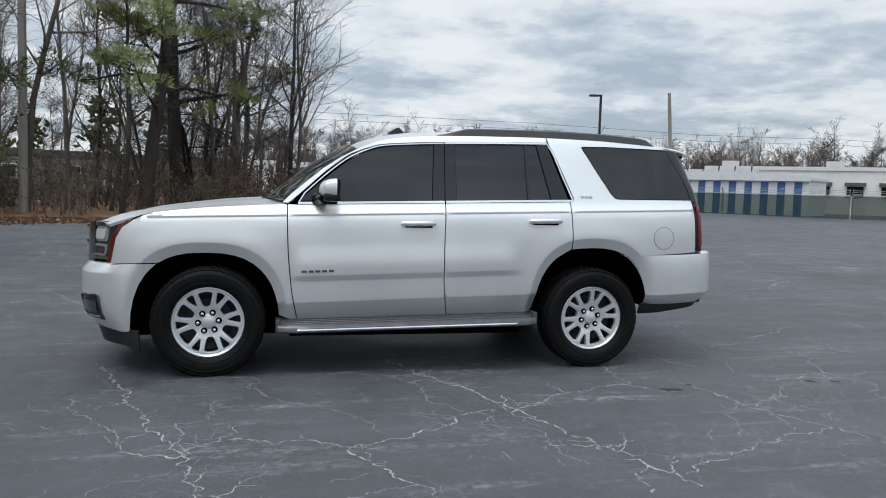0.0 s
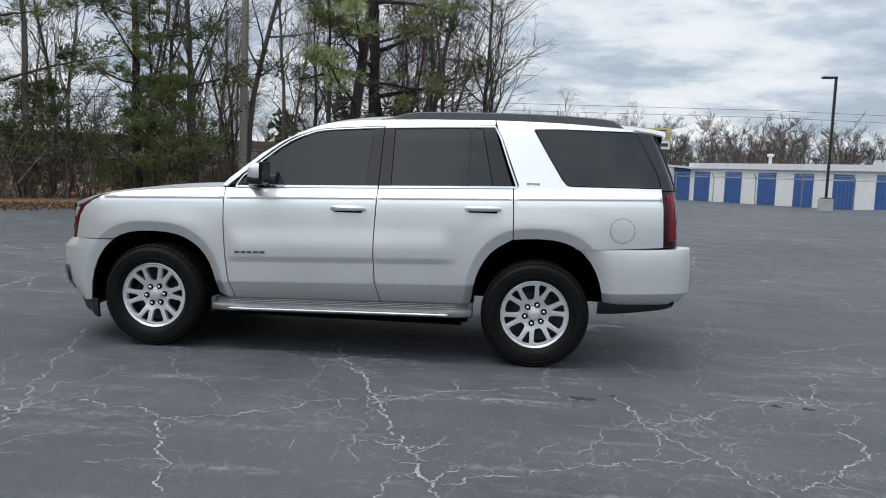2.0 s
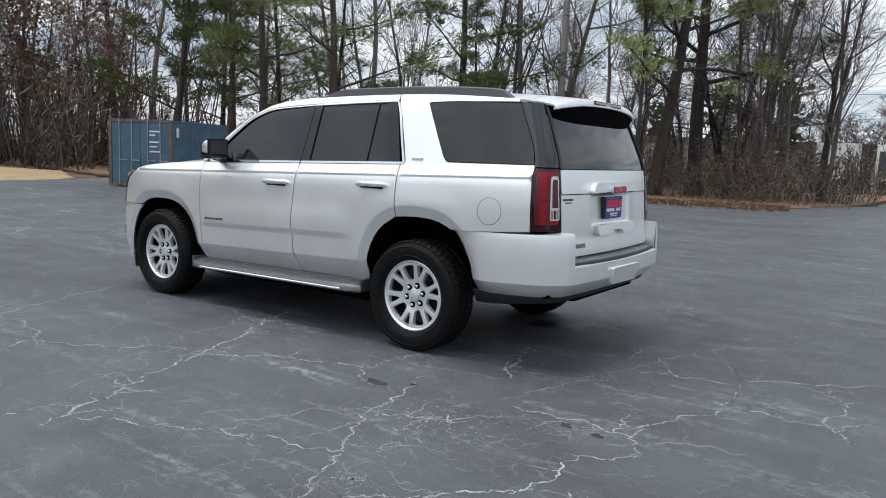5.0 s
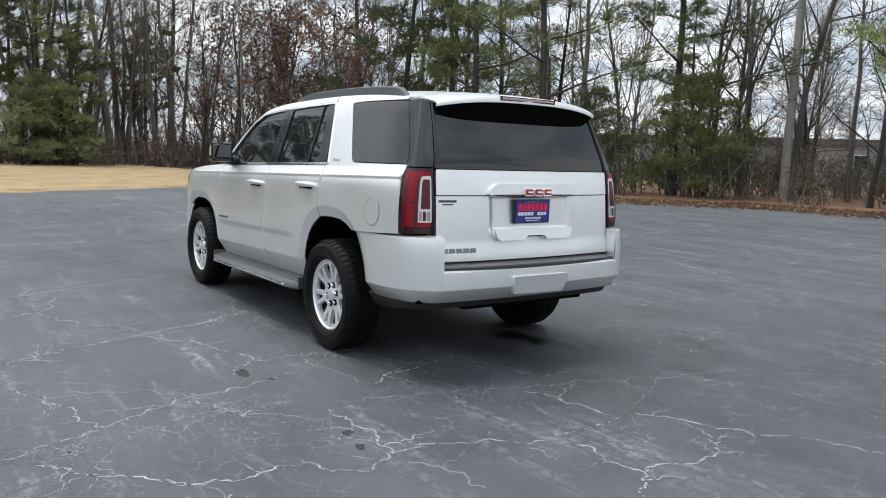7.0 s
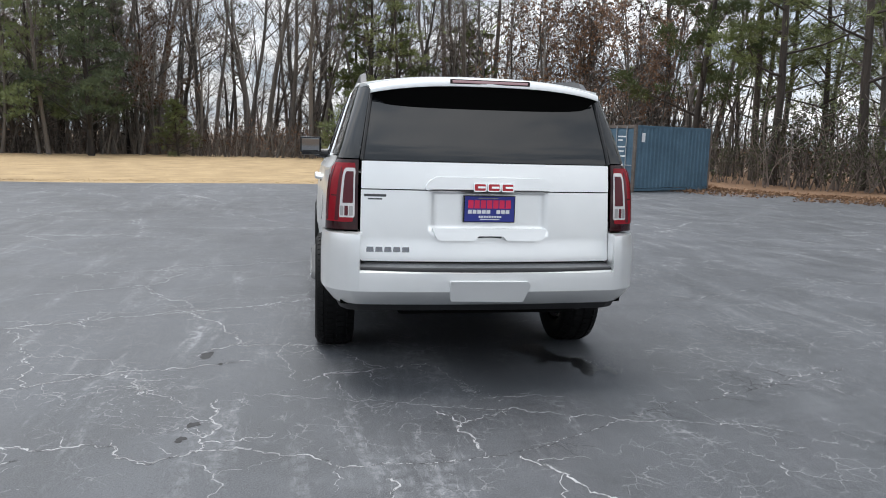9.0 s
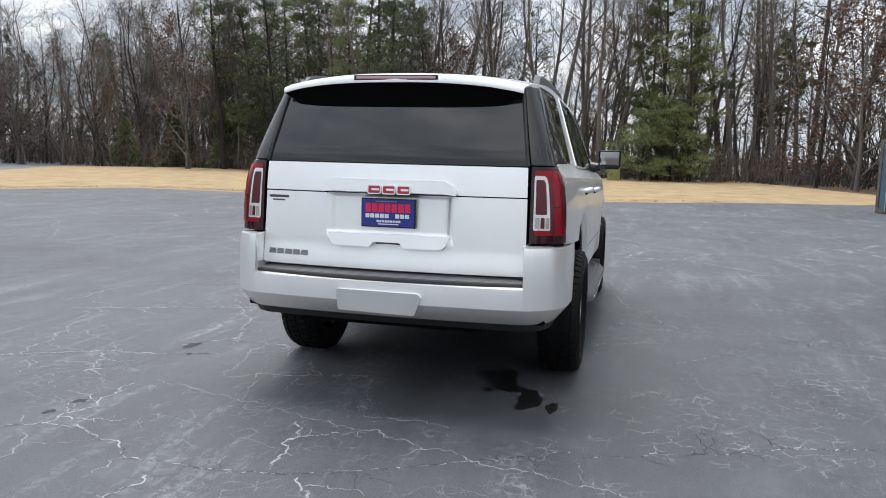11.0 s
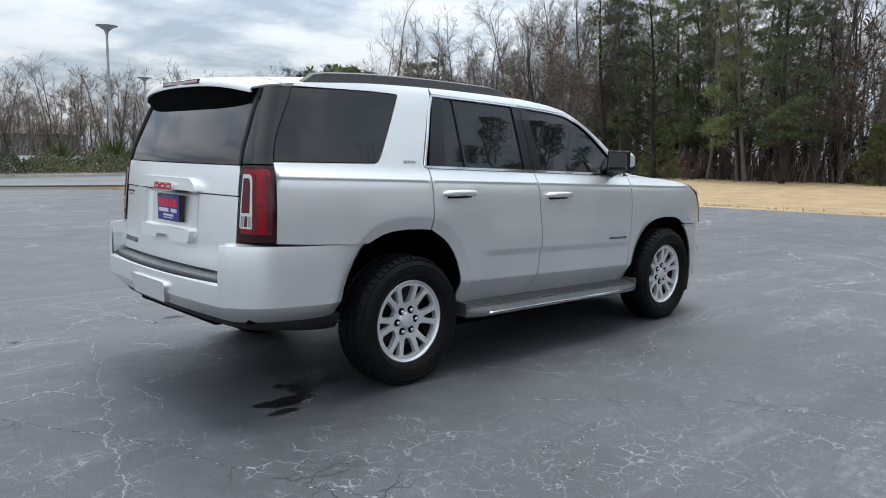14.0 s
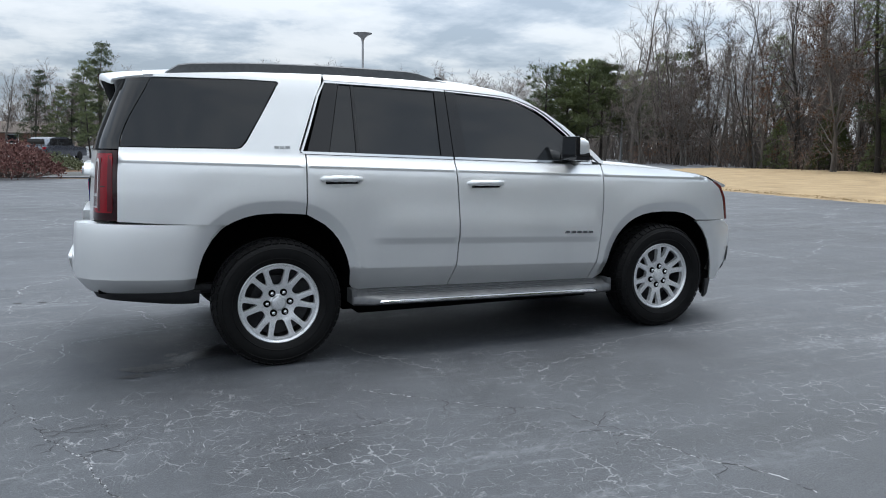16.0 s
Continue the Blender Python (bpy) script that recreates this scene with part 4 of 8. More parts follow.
for k in range(4):
    x0 = 2.545 + 0.022 * k
    tube(bm, [(x0 - 0.05 * abs(u) ** 2.2, u * 0.72, 0.7445 - 0.0032 * k) for u in (i / 10 for i in range(-10, 11))], 0.003, 6)
part("step_pad_rib", bm, M_PAD, car)
bm = prism(rounded([(-0.238, 0.547), (0.190, 0.540), (0.232, 0.640), (0.215, 0.662), (-0.245, 0.664)], 0.012), 0.03, 0.006)
for v in bm.verts:
    y, z, h = v.co.x, v.co.y, v.co.z
    v.co = (2.640 + h - 0.25 * max(0.6 - z, 0) ** 1.4 + (0.012 if z > 0.6 else 0), y, z)
bmesh.ops.recalc_face_normals(bm, faces=bm.faces[:])
soft(part("hitch_cover", bm, M_PAINT, car, "body-coloured towing cover"), 30)

# running boards
for s in (-1, 1):
    sec = [(0.84, 0.424), (0.90, 0.416), (1.00, 0.388), (1.030, 0.366), (1.034, 0.340), (1.015, 0.330), (0.90, 0.336), (0.84, 0.350)]
    rows = []
    for k in range(17):
        f = k / 16
        x = -0.985 + f * 1.985
        pull = 0.055 * (ease(abs(f - 0.5), 0.44, 0.5))
        rows.append([(x, s * (min(y, 1.04 - pull)), z + 0.019 * x) for y, z in sec + sec[:1]])
    bm = sheet(rows, s > 0)
    bmesh.ops.holes_fill(bm, edges=[e for e in bm.edges if e.is_boundary])
    board = soft(part("running_board", bm, M_BOARD, car, "grey metal running board with a bright edge"), 40)
    bm = bmesh.new()
    tube(bm, [(-0.94 + f * 1.87, s * (1.030 - 0.05 * ease(abs(f - 0.5), 0.46, 0.5)), 0.352 + 0.019 * (-0.94 + f * 1.87)) for f in (k / 16 for k in range(17))], 0.0115, 8)
    part("board_trim", bm, M_CHROME, board, "bright metal edge")
    for j in range(3):
        bm = bmesh.new()
        tube(bm, [(-0.86 + f * 1.75, s * (0.925 + 0.028 * j), 0.411 - 0.0080 * j + 0.019 * (-0.86 + f * 1.75)) for f in (0, 0.5, 1)], 0.004, 6)
        part("tread_rib", bm, M_BOARD, board, "ribbed metal tread")
    for x0 in (-1.0, 0.975):
        soft(part("board_end", boxes(((x0, min(s * 0.86, s * 0.985), 0.335 + 0.019 * x0), (x0 + 0.035, max(s * 0.86, s * 0.985), 0.43 + 0.019 * x0)), bevel=0.008), M_BOARD, board, "grey end cap"), 40)

# mirrors
for s in (-1, 1):
    rows = []
    for k, (x, h, w, zc) in enumerate(((-0.680, 0.028, 0.056, 1.364), (-0.674, 0.046, 0.076, 1.367), (-0.660, 0.058, 0.088, 1.373), (-0.630, 0.067, 0.094, 1.378), (-0.585, 0.070, 0.096, 1.380), (-0.562, 0.069, 0.095, 1.380))):
        ring = []
        for i in range(25):
            a = 2 * math.pi * i / 24
            cx, sx = math.cos(a), math.sin(a)
            ring.append((x - 0.02 * (cx < 0) * abs(cx), s * (1.045 + w * math.copysign(abs(cx) ** 0.5, cx)), zc + h * math.copysign(abs(sx) ** 0.5, sx)))
        rows.append(ring)
    bm = sheet(rows)
    bmesh.ops.remove_doubles(bm, verts=bm.verts[:], dist=1e-5)
    bmesh.ops.holes_fill(bm, edges=[e for e in bm.edges if e.is_boundary])
    bmesh.ops.recalc_face_normals(bm, faces=bm.faces[:])
    mirror_ob = soft(part("door_mirror", bm, M_PAINT, car, "silver door mirror with a black base"), 50)
    bm = boxes(((-0.676, s * 1.045 - 0.092, 1.284), (-0.552, s * 1.045 + 0.090, 1.345)), bevel=0.022)
    soft(part("mirror_base", bm, M_GLOSSBLACK, mirror_ob, "black lower shell"), 40)
    bm = bmesh.new()
    tube(bm, [(-0.70, s * 0.885, 1.292), (-0.69, s * 0.93, 1.298), (-0.67, s * 1.00, 1.305)], [0.055, 0.040, 0.034], 10)
    soft(part("mirror_arm", bm, M_GLOSSBLACK, mirror_ob), 60)
    part("mirror_bezel", boxes(((-0.583, s * 1.045 - 0.098, 1.304), (-0.5565, s * 1.045 + 0.099, 1.4535)), bevel=0.012), M_GLOSSBLACK, mirror_ob, "black mirror surround")
    part("mirror_glass", boxes(((-0.562, s * 1.045 - 0.084, 1.318), (-0.553, s * 1.045 + 0.084, 1.440)), bevel=0.003), M_MIRROR, mirror_ob, "mirror glass")
    bm, normals = panel([(-0.82, 1.284), (-0.585, 1.292), (-0.60, 1.33), (-0.66, 1.39), (-0.70, 1.40), (-0.77, 1.34)], lambda x, z: inset(x, z, 0.001), outward, 0.08, 0.01, s > 0)
    part("mirror_sail", bm, M_GLOSSBLACK, mirror_ob, "black corner trim", normals)

# nose: bumper, grille and headlights round the front corners
NOSE = flowing([(-1.935, 0.950), (-2.08, 0.925), (-2.22, 0.86), (-2.33, 0.745), (-2.395, 0.58), (-2.435, 0.30), (-2.445, 0.0)], 5)
NOSE = NOSE + [(x, -y) for x, y in NOSE[-2::-1]]


def around_nose(heights, inset_by, plan=NOSE):
    rows = []
    for z, d in zip(heights, inset_by):
        row = []
        for x, y in plan:
            front = 0.06 + 0.94 * ease(-x, 2.10, 2.34) if z > 0.7 else 0.15 + 0.85 * ease(-x, 1.95, 2.25)
            row.append((x + d * front, y - (math.copysign(d, y) * 0.6 * ease(abs(y), 0.2, 0.8) * front if abs(y) > 1e-6 else 0), z))
        rows.append(row)
    return rows


NOSE_Z, NOSE_IN = [0.325, 0.36, 0.46, 0.56, 0.66, 0.732, 0.742, 0.793, 0.803, 0.809], [0.10, 0.065, 0.012, 0.0, 0.0, 0.0, 0.004, 0.048, 0.060, 0.09]
bm = sheet(around_nose(NOSE_Z, NOSE_IN), True)
for v in bm.verts:
    v.co = to_arch(0, -1.935, -2.2, v.co)
soft(part("front_bumper", solid(bm, 0.02), M_PAINT, car), 35)
bm = sheet(around_nose([0.19, 0.21, 0.28, 0.335], [0.17, 0.13, 0.11, 0.095], NOSE[1:-1]), True)
soft(part("front_air_dam", solid(bm, 0.02), M_BLACK, car, "black air dam"), 40)
for s in (-1, 1):
    def nose_corner(f, z, out_by=0.0):
        p = [q for q in NOSE if q[1] > 0.5]
        t = f * (len(p) - 1)
        i = min(int(t), len(p) - 2)
        x = p[i][0] + (p[i + 1][0] - p[i][0]) * (t - i)
        y = p[i][1] + (p[i + 1][1] - p[i][1]) * (t - i)
        d = 0.055 + 0.12 * max(z - 0.83, 0)
        return (x + d * (0.35 + 0.65 * ease(-x, 1.95, 2.3)) - out_by, -(y - d * 0.55) - out_by * 0.6, z)

    def nose_out(p):
        return Vector((-1, math.copysign(0.8, p.y), 0.1))

    bm, normals = panel(rounded([(0.34, 0.828), (0.97, 0.828), (0.97, 1.075), (0.40, 1.110), (0.16, 1.135), (0.26, 1.0)], 0.01), nose_corner, nose_out, (0.08, 0.06), 0.02, s > 0)
    lamp = part("headlight", bm, M_HEADLAMP, car, "clear headlight with a dark housing", normals)
    # an upper projector in a bright cup and a lower lamp behind a thin frame
    for f0, z0, f1, z1, m_, lift in ((0.50, 0.955, 0.80, 1.062, M_LENSGREY, 0.004), (0.54, 0.972, 0.74, 1.045, M_CLEARLENS, 0.010), (0.50, 0.855, 0.80, 0.938, M_LENSGREY, 0.004), (0.53, 0.872, 0.77, 0.922, M_HEADLAMP, 0.008)):
        bm, normals = panel(rounded([(f0, z0), (f1, z0), (f1, z1), (f0, z1)], 0.035), lambda f, z: nose_corner(f, z, lift), nose_out, (0.1, 0.06), 0.005, s > 0)
        part("lamp_lens", bm, m_, lamp, "clear projector lens", normals)
    for nm, m_, line, label_ in (("side_marker", M_MARKER, [(-1.985, 1.116), (-2.057, 1.066), (-2.101, 0.99), (-2.136, 0.815), (-2.158, 0.815), (-2.130, 0.985), (-2.082, 1.078), (-2.02, 1.118)], "dark red and amber side marker"),
                                 ("lamp_trim", M_GLOSSBLACK, [(-1.850, 1.170), (-1.915, 1.153), (-1.985, 1.121), (-2.03, 1.094), (-2.035, 1.099), (-1.985, 1.131), (-1.925, 1.159)], "thin dark spike of trim")):
        bm, normals = panel(line, lambda x, z: (x, -half_width(x, z) - 0.002, z), outward, 0.06, 0.02, s > 0)
        part(nm, bm, m_, lamp, label_, normals)

    def on_bumper(f, z, out_by=0.0):
        p = [q for q in NOSE if q[1] > 0.5]
        t = f * (len(p) - 1)
        i = min(int(t), len(p) - 2)
        x = p[i][0] + (p[i + 1][0] - p[i][0]) * (t - i)
        y = p[i][1] + (p[i + 1][1] - p[i][1]) * (t - i)
        d = float(np.interp(z, NOSE_Z, NOSE_IN))
        front = 0.15 + 0.85 * ease(-x, 1.95, 2.25)
        x += d * front - out_by
        y -= d * 0.6 * ease(y, 0.2, 0.8) * front - out_by * 0.6
        return (x, -y, z)

    ring = rounded([(0.475, 0.400), (0.84, 0.410), (0.88, 0.545), (0.84, 0.568), (0.475, 0.585)], 0.03)
    bm, normals = panel(ring, lambda f, z: on_bumper(f, z, 0.004), nose_out, (0.06, 0.05), 0.006, s > 0)
    fog = part("fog_light", bm, M_GLOSSBLACK, car, "fog lamp in a dark recess with a bright rim", normals)
    bm = bmesh.new()
    tube(bm, [Vector(on_bumper(f, z, 0.006)) * Vector((1, -s, 1)) for f, z in ring + ring[:1]], 0.007, 6, False)
    soft(part("fog_light_rim", bm, M_BOARD, fog, "grey fog lamp rim"), 60)
    for z0, z1, m_ in ((0.412, 0.428, M_CHROME), (0.455, 0.535, M_HEADLAMP)):
        bm, normals = panel(rounded([(0.52, z0), (0.80, z0), (0.80, z1), (0.52, z1)], 0.01), lambda f, z: on_bumper(f, z, 0.009), nose_out, (0.06, 0.04), 0.006, s > 0)
        part("fog_lens", bm, m_, fog, "", normals)
rows = [[(-2.415 + 0.13 * abs(u) ** 3 + 0.02 * (z - 0.7), u * 0.69, z) for u in (i / 8 for i in range(-8, 9))] for z in (0.66, 0.8, 0.95, 1.07)]
soft(part("grille", solid(sheet(rows, True), 0.03), M_GLOSSBLACK, car, "black grille with chrome bars"), 40)
for z0 in (0.69, 0.80, 0.92, 1.035):
    bm = bmesh.new()
    tube(bm, [(-2.425 + 0.13 * abs(u) ** 3, u * 0.56, z0) for u in (i / 10 for i in range(-10, 11))], 0.020, 8)
    part("grille_bar", bm, M_CHROME, car, "chrome grille bar")
# added near-black boxes inside the nose, painted as its inner shade
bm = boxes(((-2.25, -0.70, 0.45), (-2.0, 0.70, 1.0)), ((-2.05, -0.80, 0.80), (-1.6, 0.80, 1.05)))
part("nose_lining", bm, M_DEEPBLACK, car)


# ---- wheels ----
def build_wheel():
    w = new("wheel")
    w.parent = car
    w["label"] = "six-lug alloy wheel with an all-terrain tyre"
    bm = bmesh.new()
    prof = [(0.243, 0.075), (0.262, 0.110), (0.30, 0.128), (0.340, 0.131), (0.368, 0.122), (0.384, 0.104), (0.392, 0.070), (0.394, 0.0), (0.392, -0.070), (0.384, -0.104), (0.368, -0.122), (0.345, -0.130), (0.30, -0.128), (0.25, -0.10)]
    lathe(bm, prof, 64)
    tyre = soft(part("tyre", bm, M_TYRE, w, "black all-terrain tyre"), 40)
    # sidewall rings and tread blocks
    bm = bmesh.new()
    for r, z in ((0.290, 0.1265), (0.352, 0.1295)):
        lathe(bm, [(r - 0.004, z - 0.002), (r, z + 0.0025), (r + 0.004, z - 0.002)], 64)
    part("sidewall_rib", bm, M_TYRE, tyre)
    bm = bmesh.new()
    for k in range(52):
        a = 2 * math.pi * k / 52
        for row, (z, size, off) in enumerate(((0.096, 0.040, 0), (0.034, 0.044, 0.5), (-0.034, 0.044, 0), (-0.096, 0.040, 0.5))):
            t = a + off * 2 * math.pi / 52
            r = 0.3935 if row in (1, 2) else 0.385
            m = Matrix.Rotation(t, 4, "Z") @ Matrix.Translation((r, 0, z)) @ Matrix.Rotation(radians((0, 0, 0, 0)[row]), 4, "Y")
            tilt = Matrix.Rotation(radians(-24 if row == 0 else 24 if row == 3 else 0), 4, "Y")
            c = bmesh.new()
            bmesh.ops.create_cube(c, size=1, matrix=m @ tilt @ Matrix.Diagonal((0.014, 0.036, size, 1)))
            join(bm, c)
    tread = part("tread", bm, M_TYRE, tyre, "blocky tread")
    tread["kind"] = "stuff"
    # rim
    bm = bmesh.new()
    lathe(bm, [(0.228, -0.10), (0.228, 0.055), (0.236, 0.088), (0.249, 0.098), (0.258, 0.094), (0.261, 0.080), (0.25, 0.06)], 64)
    rim = soft(part("rim", bm, M_ALLOY, w, "bright silver alloy rim"), 40)
    bm = bmesh.new()
    lathe(bm, [(0.226, 0.05), (0.226, -0.06), (0.16, -0.075), (0.02, -0.075)], 48)
    part("rim_barrel", bm, M_ALLOYDARK, w, "dark inner barrel")
    bm = bmesh.new()
    lathe(bm, [(0.155, -0.050), (0.155, -0.035), (0.05, -0.035)], 48)
    part("brake_disc", bm, M_ALLOYDARK, w)
    # the face: six wide windows and six narrow ones between them, cut out of one dished disc
    bm = bmesh.new()

    def polar(r, deg):
        return (r * math.cos(radians(deg)), r * math.sin(radians(deg)))

    half = [(0.045, 0), (0.112, 0), (0.112, 6), (0.117, 9.5), (0.130, 12.0), (0.155, 13.0), (0.18, 13.6), (0.205, 13.8), (0.214, 12.8), (0.218, 9.5), (0.219, 5), (0.2195, 0), (0.245, 0), (0.245, 10), (0.245, 20), (0.245, 30),
            (0.226, 30), (0.225, 24.2), (0.218, 22.6), (0.19, 23.6), (0.160, 25.9), (0.142, 28), (0.136, 30), (0.10, 30), (0.045, 30), (0.045, 15)]
    for k in range(12):
        base = 60 * (k // 2) + 30
        ring = [polar(r, base + (d if k % 2 else -d)) for r, d in half]
        if k % 2 == 0:
            ring = ring[::-1]
        bm.faces.new([bm.verts.new((x, y, 0.0)) for x, y in ring])
    bmesh.ops.remove_doubles(bm, verts=bm.verts[:], dist=1e-5)
    for f in bm.faces:
        f.normal_update()
        if f.normal.z < 0:
            f.normal_flip()
    top = set(bm.faces)
    r = bmesh.ops.extrude_face_region(bm, geom=list(top), use_keep_orig=True)
    low = [v for v in r["geom"] if isinstance(v, bmesh.types.BMVert)]
    bmesh.ops.translate(bm, verts=low, vec=(0, 0, -0.034))
    rim_edges = [e for e in bm.edges if len(e.link_faces) == 2 and (e.link_faces[0] in top) != (e.link_faces[1] in top)]
    bmesh.ops.bevel(bm, geom=rim_edges, offset=0.0045, segments=2, profile=0.6, affect="EDGES", clamp_overlap=True)
    bmesh.ops.triangulate(bm, faces=bm.faces[:])
    for v in bm.verts:
        d = math.hypot(v.co.x, v.co.y)
        v.co.z += 0.070 + 0.018 * ease(d, 0.09, 0.235) - 0.010 * (1 - ease(d, 0.09, 0.13))
    bmesh.ops.recalc_face_normals(bm, faces=bm.faces[:])
    soft(part("spoke", bm, M_ALLOY, rim, "split alloy spokes"), 28)
    bm = bmesh.new()
    lathe(bm, [(0.056, 0.040), (0.054, 0.062), (0.047, 0.066), (0.042, 0.080), (0.036, 0.083), (0.0005, 0.084)], 40)
    soft(part("hub", bm, M_ALLOY, w, "silver hub with a plain centre cap"), 40)
    for k in range(6):
        a = 2 * math.pi * k / 6
        bm = bmesh.new()
        at = Matrix.Translation((0.072 * math.cos(a), 0.072 * math.sin(a), 0))
        lathe(bm, [(0.0225, 0.050), (0.0225, 0.0668), (0.0195, 0.0678), (0.0005, 0.0670)], 16, at)
        # a black disc on the face paints the shaded lug hole
        soft(part("lug_recess", bm, M_DEEPBLACK, w), 50)
        bm = bmesh.new()
        lathe(bm, [(0.0115, 0.060), (0.0115, 0.078), (0.008, 0.083), (0.0005, 0.0845)], 10, at)
        soft(part("lug_nut", bm, M_CHROME, w, "bright capped lug nut"), 50)
    return w


wheel = build_wheel()
for x0, s, spin in ((-1.473, -1, 6), (1.473, -1, 15), (-1.473, 1, 22), (1.473, 1, 3)):
    m = Matrix.Translation((x0, s * 0.868, 0.394)) @ pose(0, 0, 0, 90 if s < 0 else -90, 0, 0) @ Matrix.Rotation(radians(spin), 4, "Z")
    if (x0, s) == (-1.473, -1):
        wheel.matrix_basis = m
    else:
        copy_thing(wheel, m)

# ---- ground ----
M_EARTH = mottled("leaf_littered_earth", (0.045, 0.030, 0.020), (0.15, 0.095, 0.055), 0.8, 0.95, 0.5, 0.03, 14)
M_STRAW = mottled("pine_straw", (0.09, 0.045, 0.022), (0.24, 0.14, 0.075), 2.0, 0.95, 0.6, 0.03, 12)
M_DRYGRASS = mottled("dormant_grass", (0.20, 0.135, 0.066), (0.43, 0.315, 0.170), 0.9, 0.95, 0.6, 0.03, 12)
M_ROAD = mottled("worn_road", (0.085, 0.088, 0.095), (0.16, 0.165, 0.175), 0.4, 0.75, 0.2, 0.01, 30)
M_CONCRETE = mottled("pale_concrete", (0.36, 0.35, 0.33), (0.55, 0.54, 0.51), 1.5, 0.85, 0.3, 0.01, 10)
M_CRACK = mottled("worn_crack_rim", (0.20, 0.205, 0.21), (0.46, 0.47, 0.48), 6, 0.9, 0.2, 0.002, 6)
M_HAIRCRACK = mottled("hairline_crack", (0.15, 0.155, 0.16), (0.36, 0.37, 0.38), 9, 0.9, 0.2, 0.002, 6)
M_CRACKDARK = mottled("open_crack", (0.012, 0.012, 0.013), (0.05, 0.05, 0.052), 6, 0.9, 0.2, 0.002, 6)
M_OIL = mottled("wet_oil", (0.007, 0.007, 0.008), (0.016, 0.016, 0.017), 6, 0.38, 0, 0.001)

bm = bmesh.new()
bmesh.ops.create_grid(bm, x_segments=60, y_segments=60, size=900)
for v in bm.verts:
    v.co.z = -0.09
tagged(part("ground", bm, M_EARTH), "brown winter earth with leaf litter", "ground", kind="structure")


def slab(name, outline, z, material, label, category, depth=0.05, wobble=0.0, step=1.2):
    """A flat sheet of ground with a slightly uneven rim."""
    pts, n = [], len(outline)
    for i in range(n):
        a, b = Vector(outline[i]), Vector(outline[(i + 1) % n])
        k = max(1, int((b - a).length / step)) if wobble and (b - a).length < 60 else 1
        for j in range(k):
            p = a + (b - a) * (j / k)
            q = Vector((p.x, p.y, 3.7))
            pts.append((p.x + wobble * noise.noise(q * 0.9), p.y + wobble * noise.noise(q * 0.9 + Vector((9, 4, 2)))))
    bm = prism(pts, depth)
    bmesh.ops.translate(bm, verts=bm.verts[:], vec=(0, 0, z - depth))
    bmesh.ops.triangulate(bm, faces=bm.faces[:])
    return tagged(part(name, bm, material), label, category, kind="structure")


LOT = [(-15.6, -15), (-12.5, -17.6), (-6, -20.5), (6, -26), (14, -30), (90, -60), (110, 30), (50, 12), (29, 31.5), (14.3, 50.6), (3.0, 54), (1.8, 42), (1.6, 28), (-0.4, 22.8), (-5, 21.8), (-9, 21.0), (-11, 18.6), (-14.5, 14.4), (-17.0, 12.8), (-19.5, 13.5), (-21.5, 10), (-19.6, 4.5), (-16.6, -1), (-15.2, -8)]
slab("pavement", LOT, 0.0, M_ASPHALT, "dark sealed asphalt lot with pale cracks", "pavement", 0.06, 0.25)
slab("lawn", [(-19.0, 5.0), (-22, 9.5), (-28, 12), (-46, 8), (-47, -8), (-41, -16), (-40, -30), (-36, -36), (-24, -30), (-14.4, -19.6), (-11.5, -17.4), (-15, -15), (-15, -8), (-16.4, -1)], -0.02, M_DRYGRASS, "tan dormant winter lawn", "lawn", 0.05, 0.3)
slab("verge", [(-13, -17.5), (-5.8, -20.6), (-5.2, -22.4), (-12.6, -20.6)], -0.015, M_DRYGRASS, "tan dormant grass strip", "grass", 0.05, 0.2)
slab("straw_bed", [(0.0, 22.6), (1.2, 28.6), (1.6, 42.4), (-4, 46), (-20, 38), (-34, 30), (-34, 14), (-24, 11.5), (-20, 13.0), (-16.8, 12.3), (-14.2, 13.8), (-10.6, 17.8), (-8.8, 20.2), (-5, 21.2), (-0.4, 22.0)], 0.03, M_STRAW, "bed of brown pine straw and leaves under trees", "straw", 0.08, 0.35)
slab("road", [(-60, -47), (-13.5, -21.8), (-6.5, -24.6), (6, -28), (16, -33), (90, -70), (120, -110), (60, -130), (-90, -90)], -0.035, M_ROAD, "worn grey street and car park", "road", 0.04)


def ragged(points, seed, step=0.026, rough=0.55):
    """A wandering, jagged line through points."""
    rng = random.Random(seed)
    line = [Vector(p) for p in points]
    while max((b - a).length for a, b in zip(line, line[1:])) > step:
        out = [line[0]]
        for a, b in zip(line, line[1:]):
            d = b - a
            if d.length > step:
                out.append((a + b) / 2 + Vector((-d.y, d.x)) / d.length * rng.uniform(-rough, rough) * min(d.length * 0.6, 0.075))
            out.append(b)
        line = out
    return line


